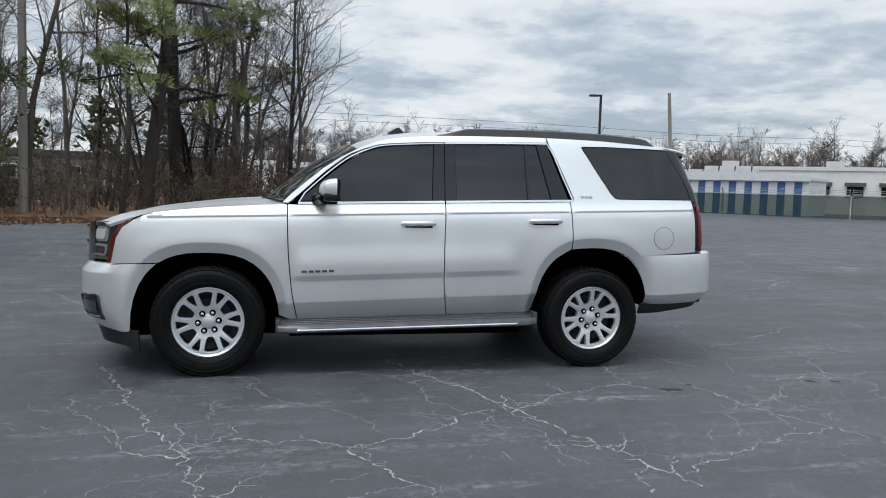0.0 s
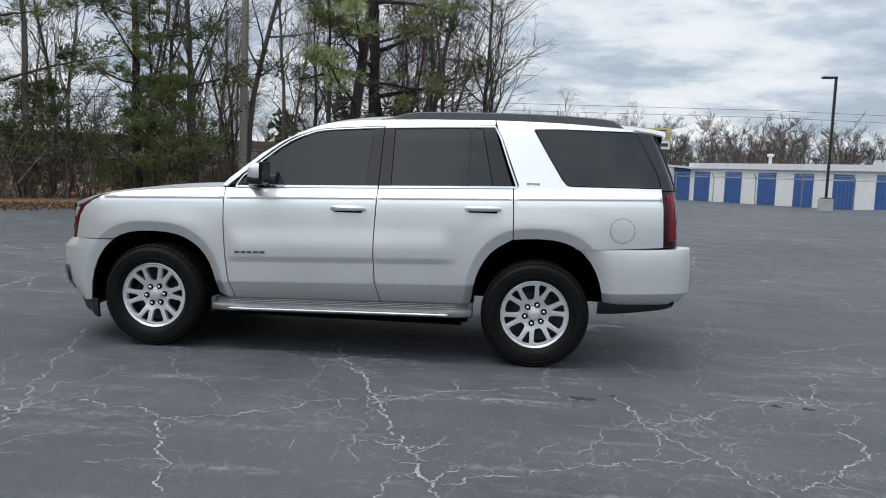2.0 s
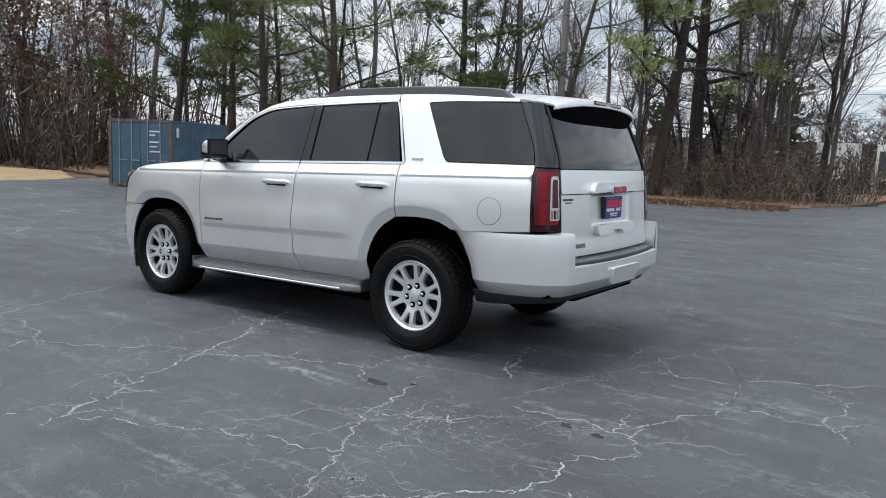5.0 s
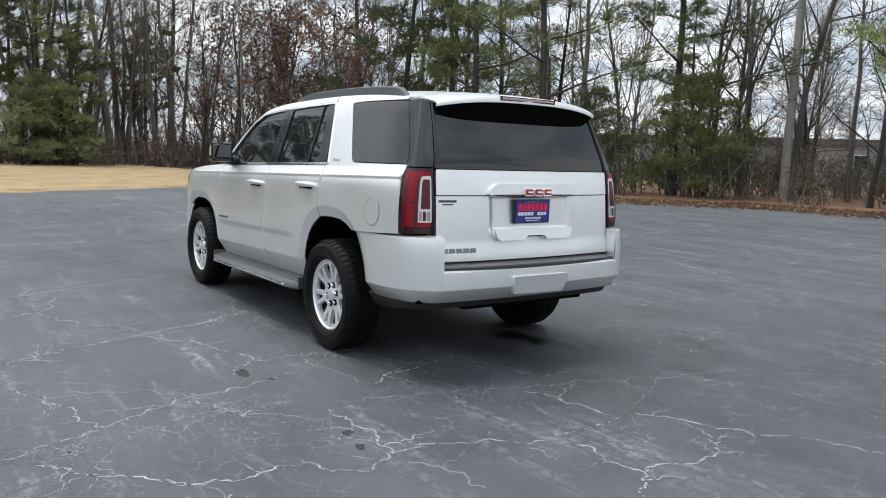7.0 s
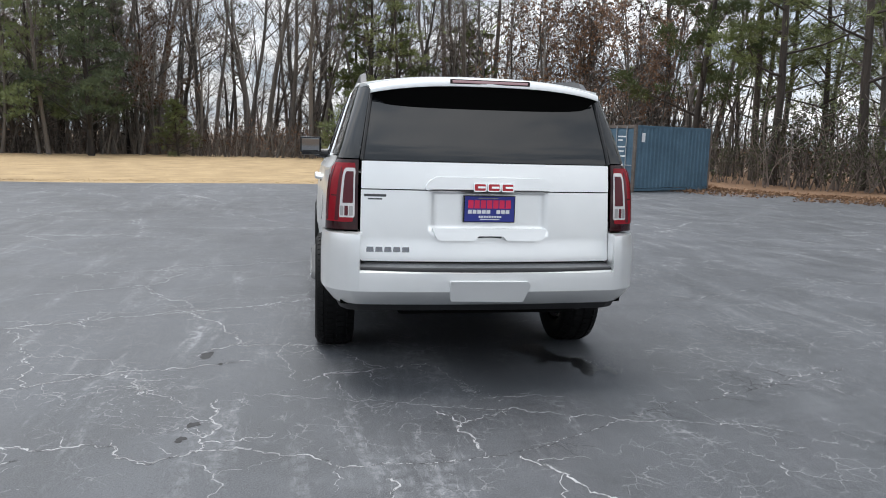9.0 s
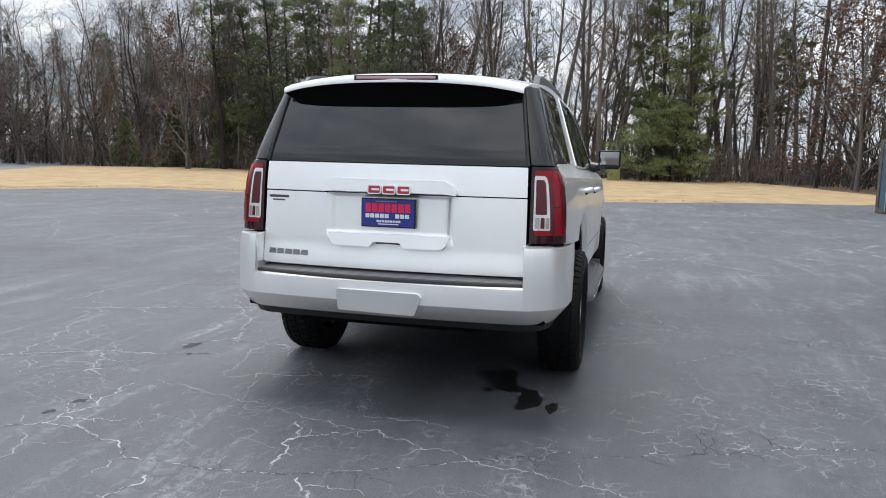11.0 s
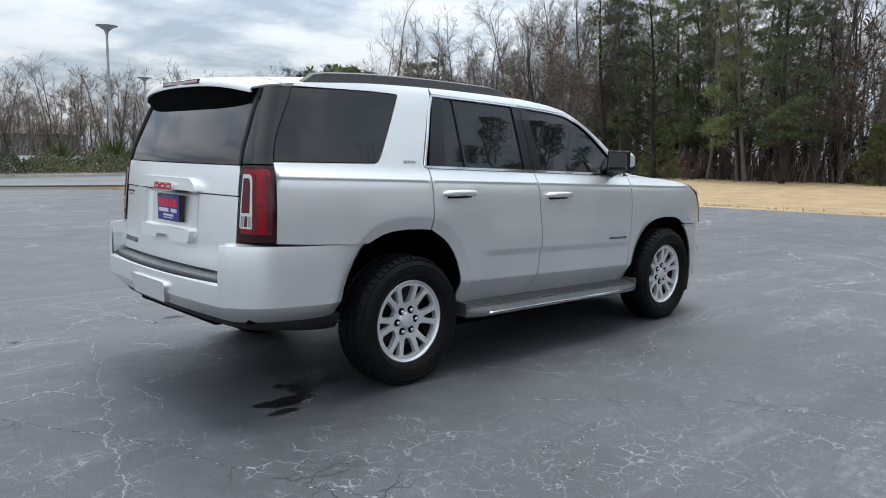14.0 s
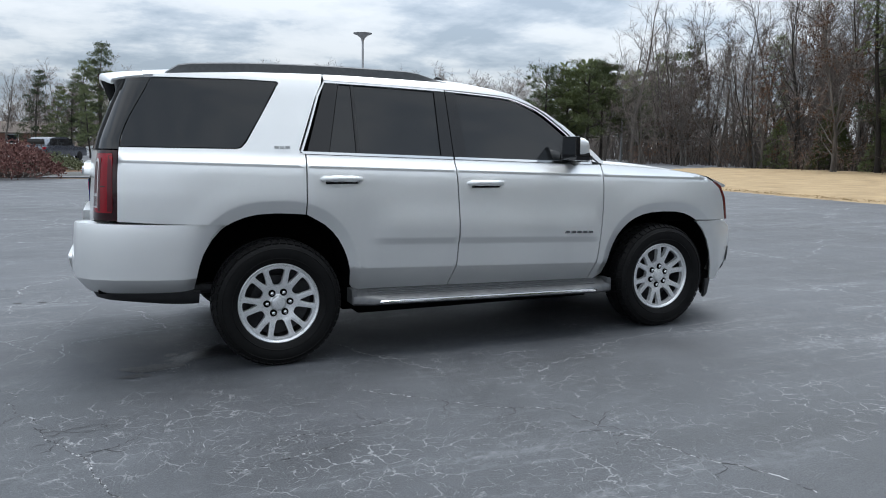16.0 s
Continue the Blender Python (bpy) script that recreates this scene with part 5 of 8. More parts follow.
def ribbon(bm, rng, line, w0, w1, z, gaps=0.05):
    """A flat strip of uneven width along a line, torn here and there."""
    prev, n, w = None, len(line), 0.6
    for i, p in enumerate(line):
        d = line[min(i + 1, n - 1)] - line[max(i - 1, 0)]
        if d.length < 1e-6:
            continue
        d.normalize()
        w = 0.5 * w + 0.5 * rng.uniform(0.15, 1.35)
        v = (w0 + (w1 - w0) * i / n) * w * (0.15 if i in (0, n - 1) else 1)
        k = rng.uniform(-0.25, 0.25) * v
        pair = [bm.verts.new((p.x - d.y * (v / 2 + k), p.y + d.x * (v / 2 + k), z)), bm.verts.new((p.x + d.y * (v / 2 - k), p.y - d.x * (v / 2 - k), z))]
        if prev and rng.random() > gaps:
            bm.faces.new((prev[0], prev[1], pair[1], pair[0]))
        prev = pair


def upwards(bm):
    for v in [v for v in bm.verts if not v.link_faces]:
        bm.verts.remove(v)
    for f in bm.faces:
        f.normal_update()
        if f.normal.z < 0:
            f.normal_flip()
    return bm


def crack(points, seed, width, material, label, twigs=0.0, z=0.0012):
    """A crack with worn rims: a flat, ragged ribbon on the asphalt with side branches that fork again."""
    rng = random.Random(seed)
    z += 0.00005 * (seed % 16)
    bm = bmesh.new()
    main = ragged(points, seed, rough=0.28 if material is M_CRACKDARK else 0.5)
    dark = material is M_CRACKDARK
    ribbon(bm, rng, main, width * (0.55 if dark else 1), width * (0.45 if dark else 0.8), z, 0.3 if dark else 0.05)
    todo = [(main, width, 0)]
    while twigs and todo:
        line, w, depth = todo.pop()
        for i in range(3, len(line) - 3):
            if rng.random() < twigs * (0.34 if depth == 0 else 0.2):
                d = (line[i + 1] - line[i - 1]).normalized()
                ln = rng.uniform(0.05, 0.42) * (0.5 if depth else 1)
                b = line[i] + (Vector((-d.y, d.x)) * rng.choice((-1, 1)) + d * rng.uniform(-0.7, 0.9)).normalized() * ln
                arm = ragged([line[i], b], seed + i, 0.028, 0.5)
                ribbon(bm, rng, arm, w * 0.6, w * 0.15, z, 0.12)
                if depth < 1:
                    todo.append((arm, w * 0.55, depth + 1))
    ob = tagged(part("crack", upwards(bm), material), label, "crack", "cracks in the asphalt", "stuff")
    if width > 0.014 and material is M_CRACK:
        core = bmesh.new()
        ribbon(core, rng, main, width * 0.28, width * 0.22, z + 0.0010, 0.45)
        part("crack_core", upwards(core), M_CRACKDARK, ob)
    if dark:
        rim = bmesh.new()
        ribbon(rim, rng, main, width * 0.95, width * 0.8, z - 0.0005, 0.5)
        part("crack_rim", upwards(rim), M_CRACK, ob, "pale worn rim")
    return ob


def stain(name, x, y, rx, ry, seed, material, label, z=0.0016):
    """A flat, ragged spot on the asphalt."""
    rng = random.Random(seed)
    bm = bmesh.new()
    ph = [rng.uniform(0, 6.3) for _ in range(6)]
    pts = []
    for k in range(60):
        a = 2 * math.pi * k / 60
        r = 1 + sum(0.34 / (i + 1) ** 0.8 * math.sin((i + 2) * a + ph[i]) for i in range(6)) * 0.6
        pts.append((x + rx * r * math.cos(a), y + ry * r * math.sin(a), z))
    bm.faces.new([bm.verts.new(p) for p in pts])
    bmesh.ops.triangulate(bm, faces=bm.faces[:])
    return tagged(part(name, bm, material), label, "stain", "stains on the asphalt", "stuff")

PALE, DARK = "pale-rimmed crack in dark asphalt", "dark open crack in asphalt"
crack([(-0.11, -0.55), (0.10, -1.14), (0.30, -1.47), (0.38, -1.77), (0.52, -2.06), (0.62, -2.34), (0.74, -2.60), (0.81, -2.84), (0.88, -3.03), (0.98, -3.19), (1.01, -3.37)], 700, 0.02, M_CRACK, PALE, 0.3)
crack([(-2.32, -0.47), (-2.04, -1.13), (-1.79, -1.81), (-1.63, -2.23), (-1.46, -2.58), (-1.42, -2.87), (-1.33, -3.08), (-1.21, -3.29), (-1.09, -3.58)], 701, 0.0145, M_CRACK, PALE, 0.2)
crack([(-1.81, -2.51), (-1.70, -2.54), (-1.53, -2.61), (-1.45, -2.60), (-1.39, -2.45), (-1.24, -2.37), (-1.02, -2.48), (-0.88, -2.43), (-0.75, -2.51), (-0.60, -2.59), (-0.48, -2.56), (-0.38, -2.48), (-0.23, -2.43), (-0.08, -2.36), (0.03, -2.27), (0.18, -2.07), (0.38, -2.04)], 702, 0.0145, M_CRACK, PALE, 0.2)
crack([(-0.60, -2.59), (-0.46, -2.87), (-0.36, -3.12), (-0.25, -3.38), (-0.17, -3.49)], 703, 0.0145, M_CRACK, PALE, 0.2)
crack([(0.46, -2.08), (0.59, -1.97), (0.81, -1.81), (1.03, -1.68), (1.23, -1.61), (1.45, -1.52), (1.54, -1.58), (1.70, -1.74), (1.80, -1.78)], 704, 0.0145, M_CRACK, PALE, 0.2)
crack([(-0.08, -1.33), (0.07, -1.23), (0.24, -1.33), (0.34, -1.47)], 705, 0.0085, M_HAIRCRACK, PALE, 0.1)
crack([(1.92, -1.41), (2.04, -1.74), (2.10, -2.14), (2.18, -2.31), (2.29, -2.55), (2.38, -2.64), (2.45, -2.84), (2.52, -3.00), (2.58, -3.14)], 706, 0.0145, M_CRACK, PALE, 0.2)
crack([(1.02, -3.22), (1.12, -3.11), (1.29, -3.05), (1.41, -3.02), (1.56, -2.93), (1.73, -2.82), (1.92, -2.76), (2.05, -2.72), (2.20, -2.73), (2.36, -2.63)], 707, 0.0145, M_CRACK, PALE, 0.2)
crack([(2.14, -2.13), (1.98, -2.20), (1.84, -2.29), (1.79, -2.52), (1.67, -2.71)], 708, 0.0085, M_HAIRCRACK, PALE, 0.1)
crack([(1.61, -0.81), (1.57, -1.24), (1.55, -1.60)], 709, 0.0145, M_CRACK, PALE, 0.2)
crack([(1.50, -1.17), (1.75, -1.26), (2.06, -1.17), (2.36, -1.12)], 710, 0.0085, M_HAIRCRACK, PALE, 0.1)
crack([(3.43, 1.48), (2.96, 0.02), (2.73, -0.81), (2.55, -1.47)], 711, 0.0085, M_HAIRCRACK, PALE, 0.1)
crack([(2.33, -2.55), (2.49, -2.37), (2.69, -2.32)], 712, 0.0085, M_HAIRCRACK, PALE, 0.1)
crack([(2.92, 1.06), (3.18, 0.63), (3.44, 0.17), (3.59, -0.30), (3.61, -0.77)], 713, 0.0095, M_CRACKDARK, DARK, 0.12)
crack([(-1.30, -1.01), (-1.17, -1.25), (-0.96, -1.62), (-0.64, -1.91), (-0.54, -2.02), (-0.42, -2.35)], 714, 0.0085, M_HAIRCRACK, PALE, 0.1)
crack([(-1.78, -1.09), (-1.30, -1.01), (-0.85, -1.06), (-0.49, -0.93), (-0.16, -1.09), (0.10, -1.14)], 715, 0.0085, M_HAIRCRACK, PALE, 0.1)
crack([(-2.31, -1.44), (-2.03, -1.98), (-1.85, -2.20), (-1.77, -2.47)], 716, 0.0085, M_HAIRCRACK, PALE, 0.1)
crack([(0.36, -2.14), (0.21, -2.32), (0.38, -2.35), (0.52, -2.48), (0.50, -2.80), (0.58, -3.02)], 717, 0.0085, M_HAIRCRACK, PALE, 0.1)
crack([(-0.69, -3.24), (-0.53, -3.20), (-0.41, -3.16), (-0.33, -3.16)], 718, 0.0085, M_HAIRCRACK, PALE, 0.1)
crack([(-1.26, -3.42), (-1.19, -3.27), (-1.09, -3.20), (-0.96, -3.20)], 719, 0.0085, M_HAIRCRACK, PALE, 0.1)
crack([(0.88, -3.05), (0.82, -3.14), (0.76, -3.28), (0.74, -3.40)], 720, 0.0145, M_CRACK, PALE, 0.2)
crack([(-0.12, -1.09), (0.00, -1.47), (-0.00, -1.82), (0.18, -2.07)], 721, 0.0085, M_HAIRCRACK, PALE, 0.1)
crack([(-1.45, -2.58), (-1.56, -2.04), (-1.40, -2.02), (-1.36, -1.60)], 722, 0.0085, M_HAIRCRACK, PALE, 0.1)
crack([(2.38, -1.08), (2.22, -0.88), (2.20, -0.65), (2.07, -0.28)], 723, 0.0145, M_CRACK, PALE, 0.2)
crack([(2.07, -0.28), (2.29, -0.19), (2.49, -0.10), (2.68, -0.07)], 724, 0.0085, M_HAIRCRACK, PALE, 0.1)
crack([(2.65, -1.54), (2.87, -1.51), (3.04, -1.47), (3.26, -1.54), (3.39, -1.58)], 725, 0.0145, M_CRACK, PALE, 0.2)
crack([(2.62, -2.98), (2.76, -2.91), (2.95, -2.76), (3.14, -2.52), (3.27, -2.30), (3.25, -2.14), (3.25, -1.95), (3.41, -1.83), (3.46, -1.71), (3.35, -1.46), (3.32, -1.37), (3.44, -1.08), (3.59, -0.83), (3.62, -0.79)], 726, 0.0145, M_CRACK, PALE, 0.2)
crack([(2.98, 1.11), (2.75, 1.72), (2.39, 2.54)], 727, 0.0125, M_CRACKDARK, DARK, 0.15)
crack([(3.73, -0.69), (3.94, -0.71), (4.13, -0.65), (4.30, -0.86)], 728, 0.0145, M_CRACK, PALE, 0.2)
crack([(4.13, -0.65), (4.12, -0.47), (4.18, -0.30), (4.16, -0.12), (4.03, 0.10)], 729, 0.0145, M_CRACK, PALE, 0.2)
crack([(3.56, -0.05), (3.69, 0.06), (3.96, 0.15), (4.14, 0.29), (4.27, 0.44), (4.46, 0.54), (4.62, 0.60)], 730, 0.0145, M_CRACK, PALE, 0.2)
crack([(3.49, -1.55), (3.66, -1.44), (3.89, -1.39)], 731, 0.0085, M_HAIRCRACK, PALE, 0.1)
crack([(3.48, -0.21), (3.29, -0.23), (3.05, -0.28), (2.92, -0.35)], 732, 0.0145, M_CRACK, PALE, 0.2)
crack([(2.74, -0.06), (2.76, 0.20), (2.81, 0.43)], 733, 0.0085, M_HAIRCRACK, PALE, 0.1)
crack([(2.15, -2.16), (2.34, -2.05), (2.54, -1.99), (2.46, -1.90)], 734, 0.0145, M_CRACK, PALE, 0.2)
crack([(3.59, 1.03), (3.69, 1.12), (3.77, 1.17), (3.92, 1.12)], 735, 0.0085, M_HAIRCRACK, PALE, 0.1)
crack([(0.13, -3.66), (0.30, -3.63), (0.48, -3.62), (0.65, -3.63), (0.79, -3.65)], 736, 0.0145, M_CRACK, PALE, 0.2)
crack([(3.39, -2.29), (3.48, -2.39), (3.65, -2.37), (3.86, -2.41)], 737, 0.0145, M_CRACK, PALE, 0.2)
crack([(0.25, 2.40), (0.22, 2.61), (0.14, 2.74), (0.05, 2.95), (-0.03, 3.12), (-0.12, 3.27), (-0.18, 3.42), (-0.20, 3.57)], 738, 0.0125, M_CRACKDARK, DARK, 0.15)
crack([(1.14, 1.62), (0.84, 1.89), (0.70, 2.05), (0.58, 2.15), (0.38, 2.22), (0.22, 2.30)], 739, 0.0095, M_CRACKDARK, DARK, 0.12)
crack([(1.97, 2.29), (1.81, 2.22), (1.64, 2.16), (1.43, 2.21), (1.31, 2.16), (1.12, 2.12)], 740, 0.0095, M_CRACKDARK, DARK, 0.12)
crack([(1.00, 0.63), (0.82, 1.07), (0.66, 1.27), (0.59, 1.55)], 741, 0.0085, M_HAIRCRACK, PALE, 0.1)
crack([(0.24, 1.22), (-0.00, 1.24), (-0.22, 1.25)], 742, 0.0085, M_HAIRCRACK, PALE, 0.1)
crack([(0.04, 1.70), (-0.25, 1.55), (-0.66, 1.34), (-1.19, 1.16), (-1.53, 1.06)], 743, 0.0085, M_HAIRCRACK, PALE, 0.1)
crack([(2.00, 2.45), (1.87, 2.45), (1.67, 2.38), (1.43, 2.32), (1.39, 2.30)], 744, 0.0125, M_CRACKDARK, DARK, 0.15)
for x0, y0, rx, ry, sd in ((1.88, 0.56, 0.20, 0.10, 1), (1.78, 0.42, 0.10, 0.05, 2), (2.22, 0.76, 0.15, 0.085, 3), (2.32, 0.90, 0.07, 0.04, 4), (2.05, 0.66, 0.07, 0.05, 5), (2.10, 0.50, 0.05, 0.03, 6)):
    stain("oil_stain", x0, y0, rx, ry, sd, M_OIL, "glossy black oil spot under the car", 0.0022 + 0.0003 * sd)
for x0, y0, rx, ry, sd in ((1.79, -1.71, 0.07, 0.045, 7), (1.99, -1.60, 0.02, 0.02, 8), (3.02, -1.61, 0.035, 0.03, 10), (3.21, -1.64, 0.035, 0.025, 9)):
    stain("oil_stain", x0, y0, rx, ry, sd, M_CRACKDARK, "small dark spot on asphalt")


def craze(x, y, rx, ry, cell, keep, seed, width=0.006, material=None):
    """A patch of hairline cracks along the edges of uneven polygons, of which only some have opened."""
    rng = random.Random(seed)
    pts = [Vector((x + rng.uniform(-rx, rx) * 1.15, y + rng.uniform(-ry, ry) * 1.15)) for _ in range(int(5.3 * rx * ry / cell ** 2))]
    flat, _, tris, *_ = delaunay_2d_cdt(pts, [], [], 0, 1e-6)
    mids, edges = [], {}
    for k, tri in enumerate(tris):
        a, b, c = (flat[i] for i in tri)
        mids.append((a + b + c) / 3)
        for p, q in ((0, 1), (1, 2), (2, 0)):
            edges.setdefault(tuple(sorted((tri[p], tri[q]))), []).append(k)
    bm = bmesh.new()
    for pair in edges.values():
        if len(pair) < 2:
            continue
        p, q = mids[pair[0]], mids[pair[1]]
        m = (p + q) / 2
        far = ((m.x - x) / rx) ** 2 + ((m.y - y) / ry) ** 2
        open_ = 1.05 * keep * (1.15 - far) * (0.55 + 1.3 * max(noise.noise(Vector((m.x, m.y, seed)) * 1.9) + 0.25, 0))
        if (p - q).length < 3 * cell and rng.random() < open_:
            w = width * rng.uniform(0.45, 1.1)
            ribbon(bm, rng, ragged([p, q], seed + pair[0], max(0.02, cell * 0.22), 0.45), w, w * rng.uniform(0.3, 1), 0.001, 0.10)
    tagged(part("crazing", upwards(bm), material or M_HAIRCRACK), "patch of fine pale hairline cracks in asphalt", "crack", "cracks in the asphalt", "stuff")


for k, (x, y, rx, ry, cell, keep, width) in enumerate((
        (-2.1, -2.3, 1.1, 1.2, 0.24, 0.50, 0.0075), (-0.7, -2.9, 1.1, 0.8, 0.30, 0.28, 0.006), (0.3, -2.5, 0.8, 0.9, 0.10, 0.34, 0.0050), (0.1, -1.5, 0.6, 0.5, 0.16, 0.40, 0.006), (1.9, -2.6, 0.9, 0.8, 0.34, 0.25, 0.006),
        (2.5, -2.0, 0.6, 0.5, 0.09, 0.30, 0.006), (1.5, -1.9, 0.7, 0.6, 0.3, 0.2, 0.005), (3.0, -0.5, 0.9, 0.7, 0.09, 0.20, 0.0042), (3.7, 0.8, 0.9, 0.9, 0.20, 0.16, 0.005),
        (-3.8, -3.6, 2.0, 1.7, 0.42, 0.42, 0.010), (-4.4, -1.5, 1.7, 1.4, 0.42, 0.40, 0.009), (-8.0, -4.0, 3.2, 2.8, 0.60, 0.42, 0.015), (4.4, -3.2, 1.5, 1.2, 0.30, 0.30, 0.007), (5.4, -1.0, 1.2, 1.4, 0.35, 0.22, 0.007),
        (2.2, 2.1, 0.8, 0.7, 0.075, 0.36, 0.0042), (1.2, 2.4, 1.0, 0.8, 0.070, 0.40, 0.0042), (0.3, 2.7, 1.0, 0.7, 0.070, 0.38, 0.0042), (-1.0, 2.3, 1.0, 0.8, 0.10, 0.26, 0.0045), (-0.2, 1.7, 0.8, 0.5, 0.14, 0.24, 0.0045), (1.7, 1.6, 0.7, 0.5, 0.08, 0.30, 0.0042),
        (-3.6, 2.2, 1.8, 1.6, 0.30, 0.28, 0.008), (-6.5, 4.5, 3.0, 2.2, 0.5, 0.30, 0.013), (3.2, 2.8, 0.8, 0.8, 0.12, 0.22, 0.0045), (-1.5, -5.2, 1.5, 0.9, 0.40, 0.3, 0.008))):
    craze(x, y, rx, ry, cell, keep, 500 + k, width)

# pale scuffs where sealer has worn through, and a painted wet glint on the oil
for k, (x, y, r) in enumerate(((2.42, -1.99, 0.20), (2.60, -2.83, 0.10), (2.11, 0.77, 0.13), (2.62, -0.10, 0.14))):
    rng = random.Random(900 + k)
    bm = bmesh.new()
    for _ in range(int(1500 * r)):
        a, d = rng.uniform(0, 2 * math.pi), r * abs(rng.gauss(0, 0.55))
        u = rng.uniform(0.002, 0.008)
        bm.faces.new([bm.verts.new((x + 1.5 * d * math.cos(a) + u * rng.uniform(0.4, 1.2) * math.cos(t), y + d * math.sin(a) + u * rng.uniform(0.4, 1.2) * math.sin(t), 0.0014)) for t in (0, 1.2, 2.4, 3.7, 5.0)])
    tagged(part("worn_patch", upwards(bm), M_HAIRCRACK), "pale specks on asphalt: worn sealer, and a painted glint by the oil", "stain", "stains on the asphalt", "stuff")

# ---- trees ----
def bark(name, dark, light, scale=3.0):
    return mottled(name, dark, light, scale, 0.95, 0.8, 0.03, 7, stretch=(1, 1, 0.18), per_object=0.35)


M_PINEBARK = bark("pine_bark", (0.018, 0.015, 0.013), (0.080, 0.064, 0.053))
M_GREYBARK = bark("grey_bark", (0.034, 0.030, 0.026), (0.165, 0.145, 0.128))
M_TWIG = mottled("bare_twigs", (0.075, 0.060, 0.052), (0.19, 0.155, 0.135), 1.2, 0.95, 0.0, per_object=0.5)
M_NEEDLE = mottled("pine_needles", (0.052, 0.070, 0.022), (0.190, 0.218, 0.078), 0.9, 0.75, 0.0, fine=5, per_object=0.4)
M_CEDAR = mottled("dark_conifer_needles", (0.034, 0.050, 0.019), (0.135, 0.160, 0.058), 0.9, 0.8, 0.0, fine=5, per_object=0.4)
M_BROWNLEAF = mottled("dead_brown_leaves", (0.06, 0.032, 0.018), (0.19, 0.105, 0.06), 1.2, 0.9, 0.0, fine=5, per_object=0.5)
M_SHRUB = mottled("evergreen_leaves", (0.020, 0.028, 0.010), (0.085, 0.095, 0.035), 1.5, 0.7, 0.0, fine=5, per_object=0.4)


def wander(rng, start, way, length, steps, bend, lift=0.0):
    """A limb's line: it wavers and, by lift, turns upwards."""
    p, d, out = Vector(start), Vector(way).normalized(), [Vector(start)]
    for _ in range(steps):
        d = (d + Vector((rng.gauss(0, bend), rng.gauss(0, bend), rng.gauss(0, bend) * 0.6 + lift))).normalized()
        p = p + d * (length / steps)
        out.append(p.copy())
    return out


def side_way(rng, along, low, high):
    """A direction that leaves a limb at between low and high degrees."""
    along = along.normalized()
    a = along.cross(Vector((0.3, 0.2, 0.9)))
    if a.length < 0.05:
        a = Vector((1, 0, 0))
    a.normalize()
    c = along.cross(a)
    t, k = rng.uniform(0, 2 * math.pi), radians(rng.uniform(low, high))
    return along * math.cos(k) + (a * math.cos(t) + c * math.sin(t)) * math.sin(k)


def blade(bm, p, way, width, length):
    """One thin leaf or spray of needles."""
    s = way.cross(Vector((0.21, 0.87, 0.44)))
    if s.length < 1e-3:
        s = Vector((1, 0, 0))
    s = s.normalized() * width / 2
    m = p + way * length * 0.55
    bm.faces.new((bm.verts.new(p), bm.verts.new(m + s), bm.verts.new(p + way * length), bm.verts.new(m - s)))


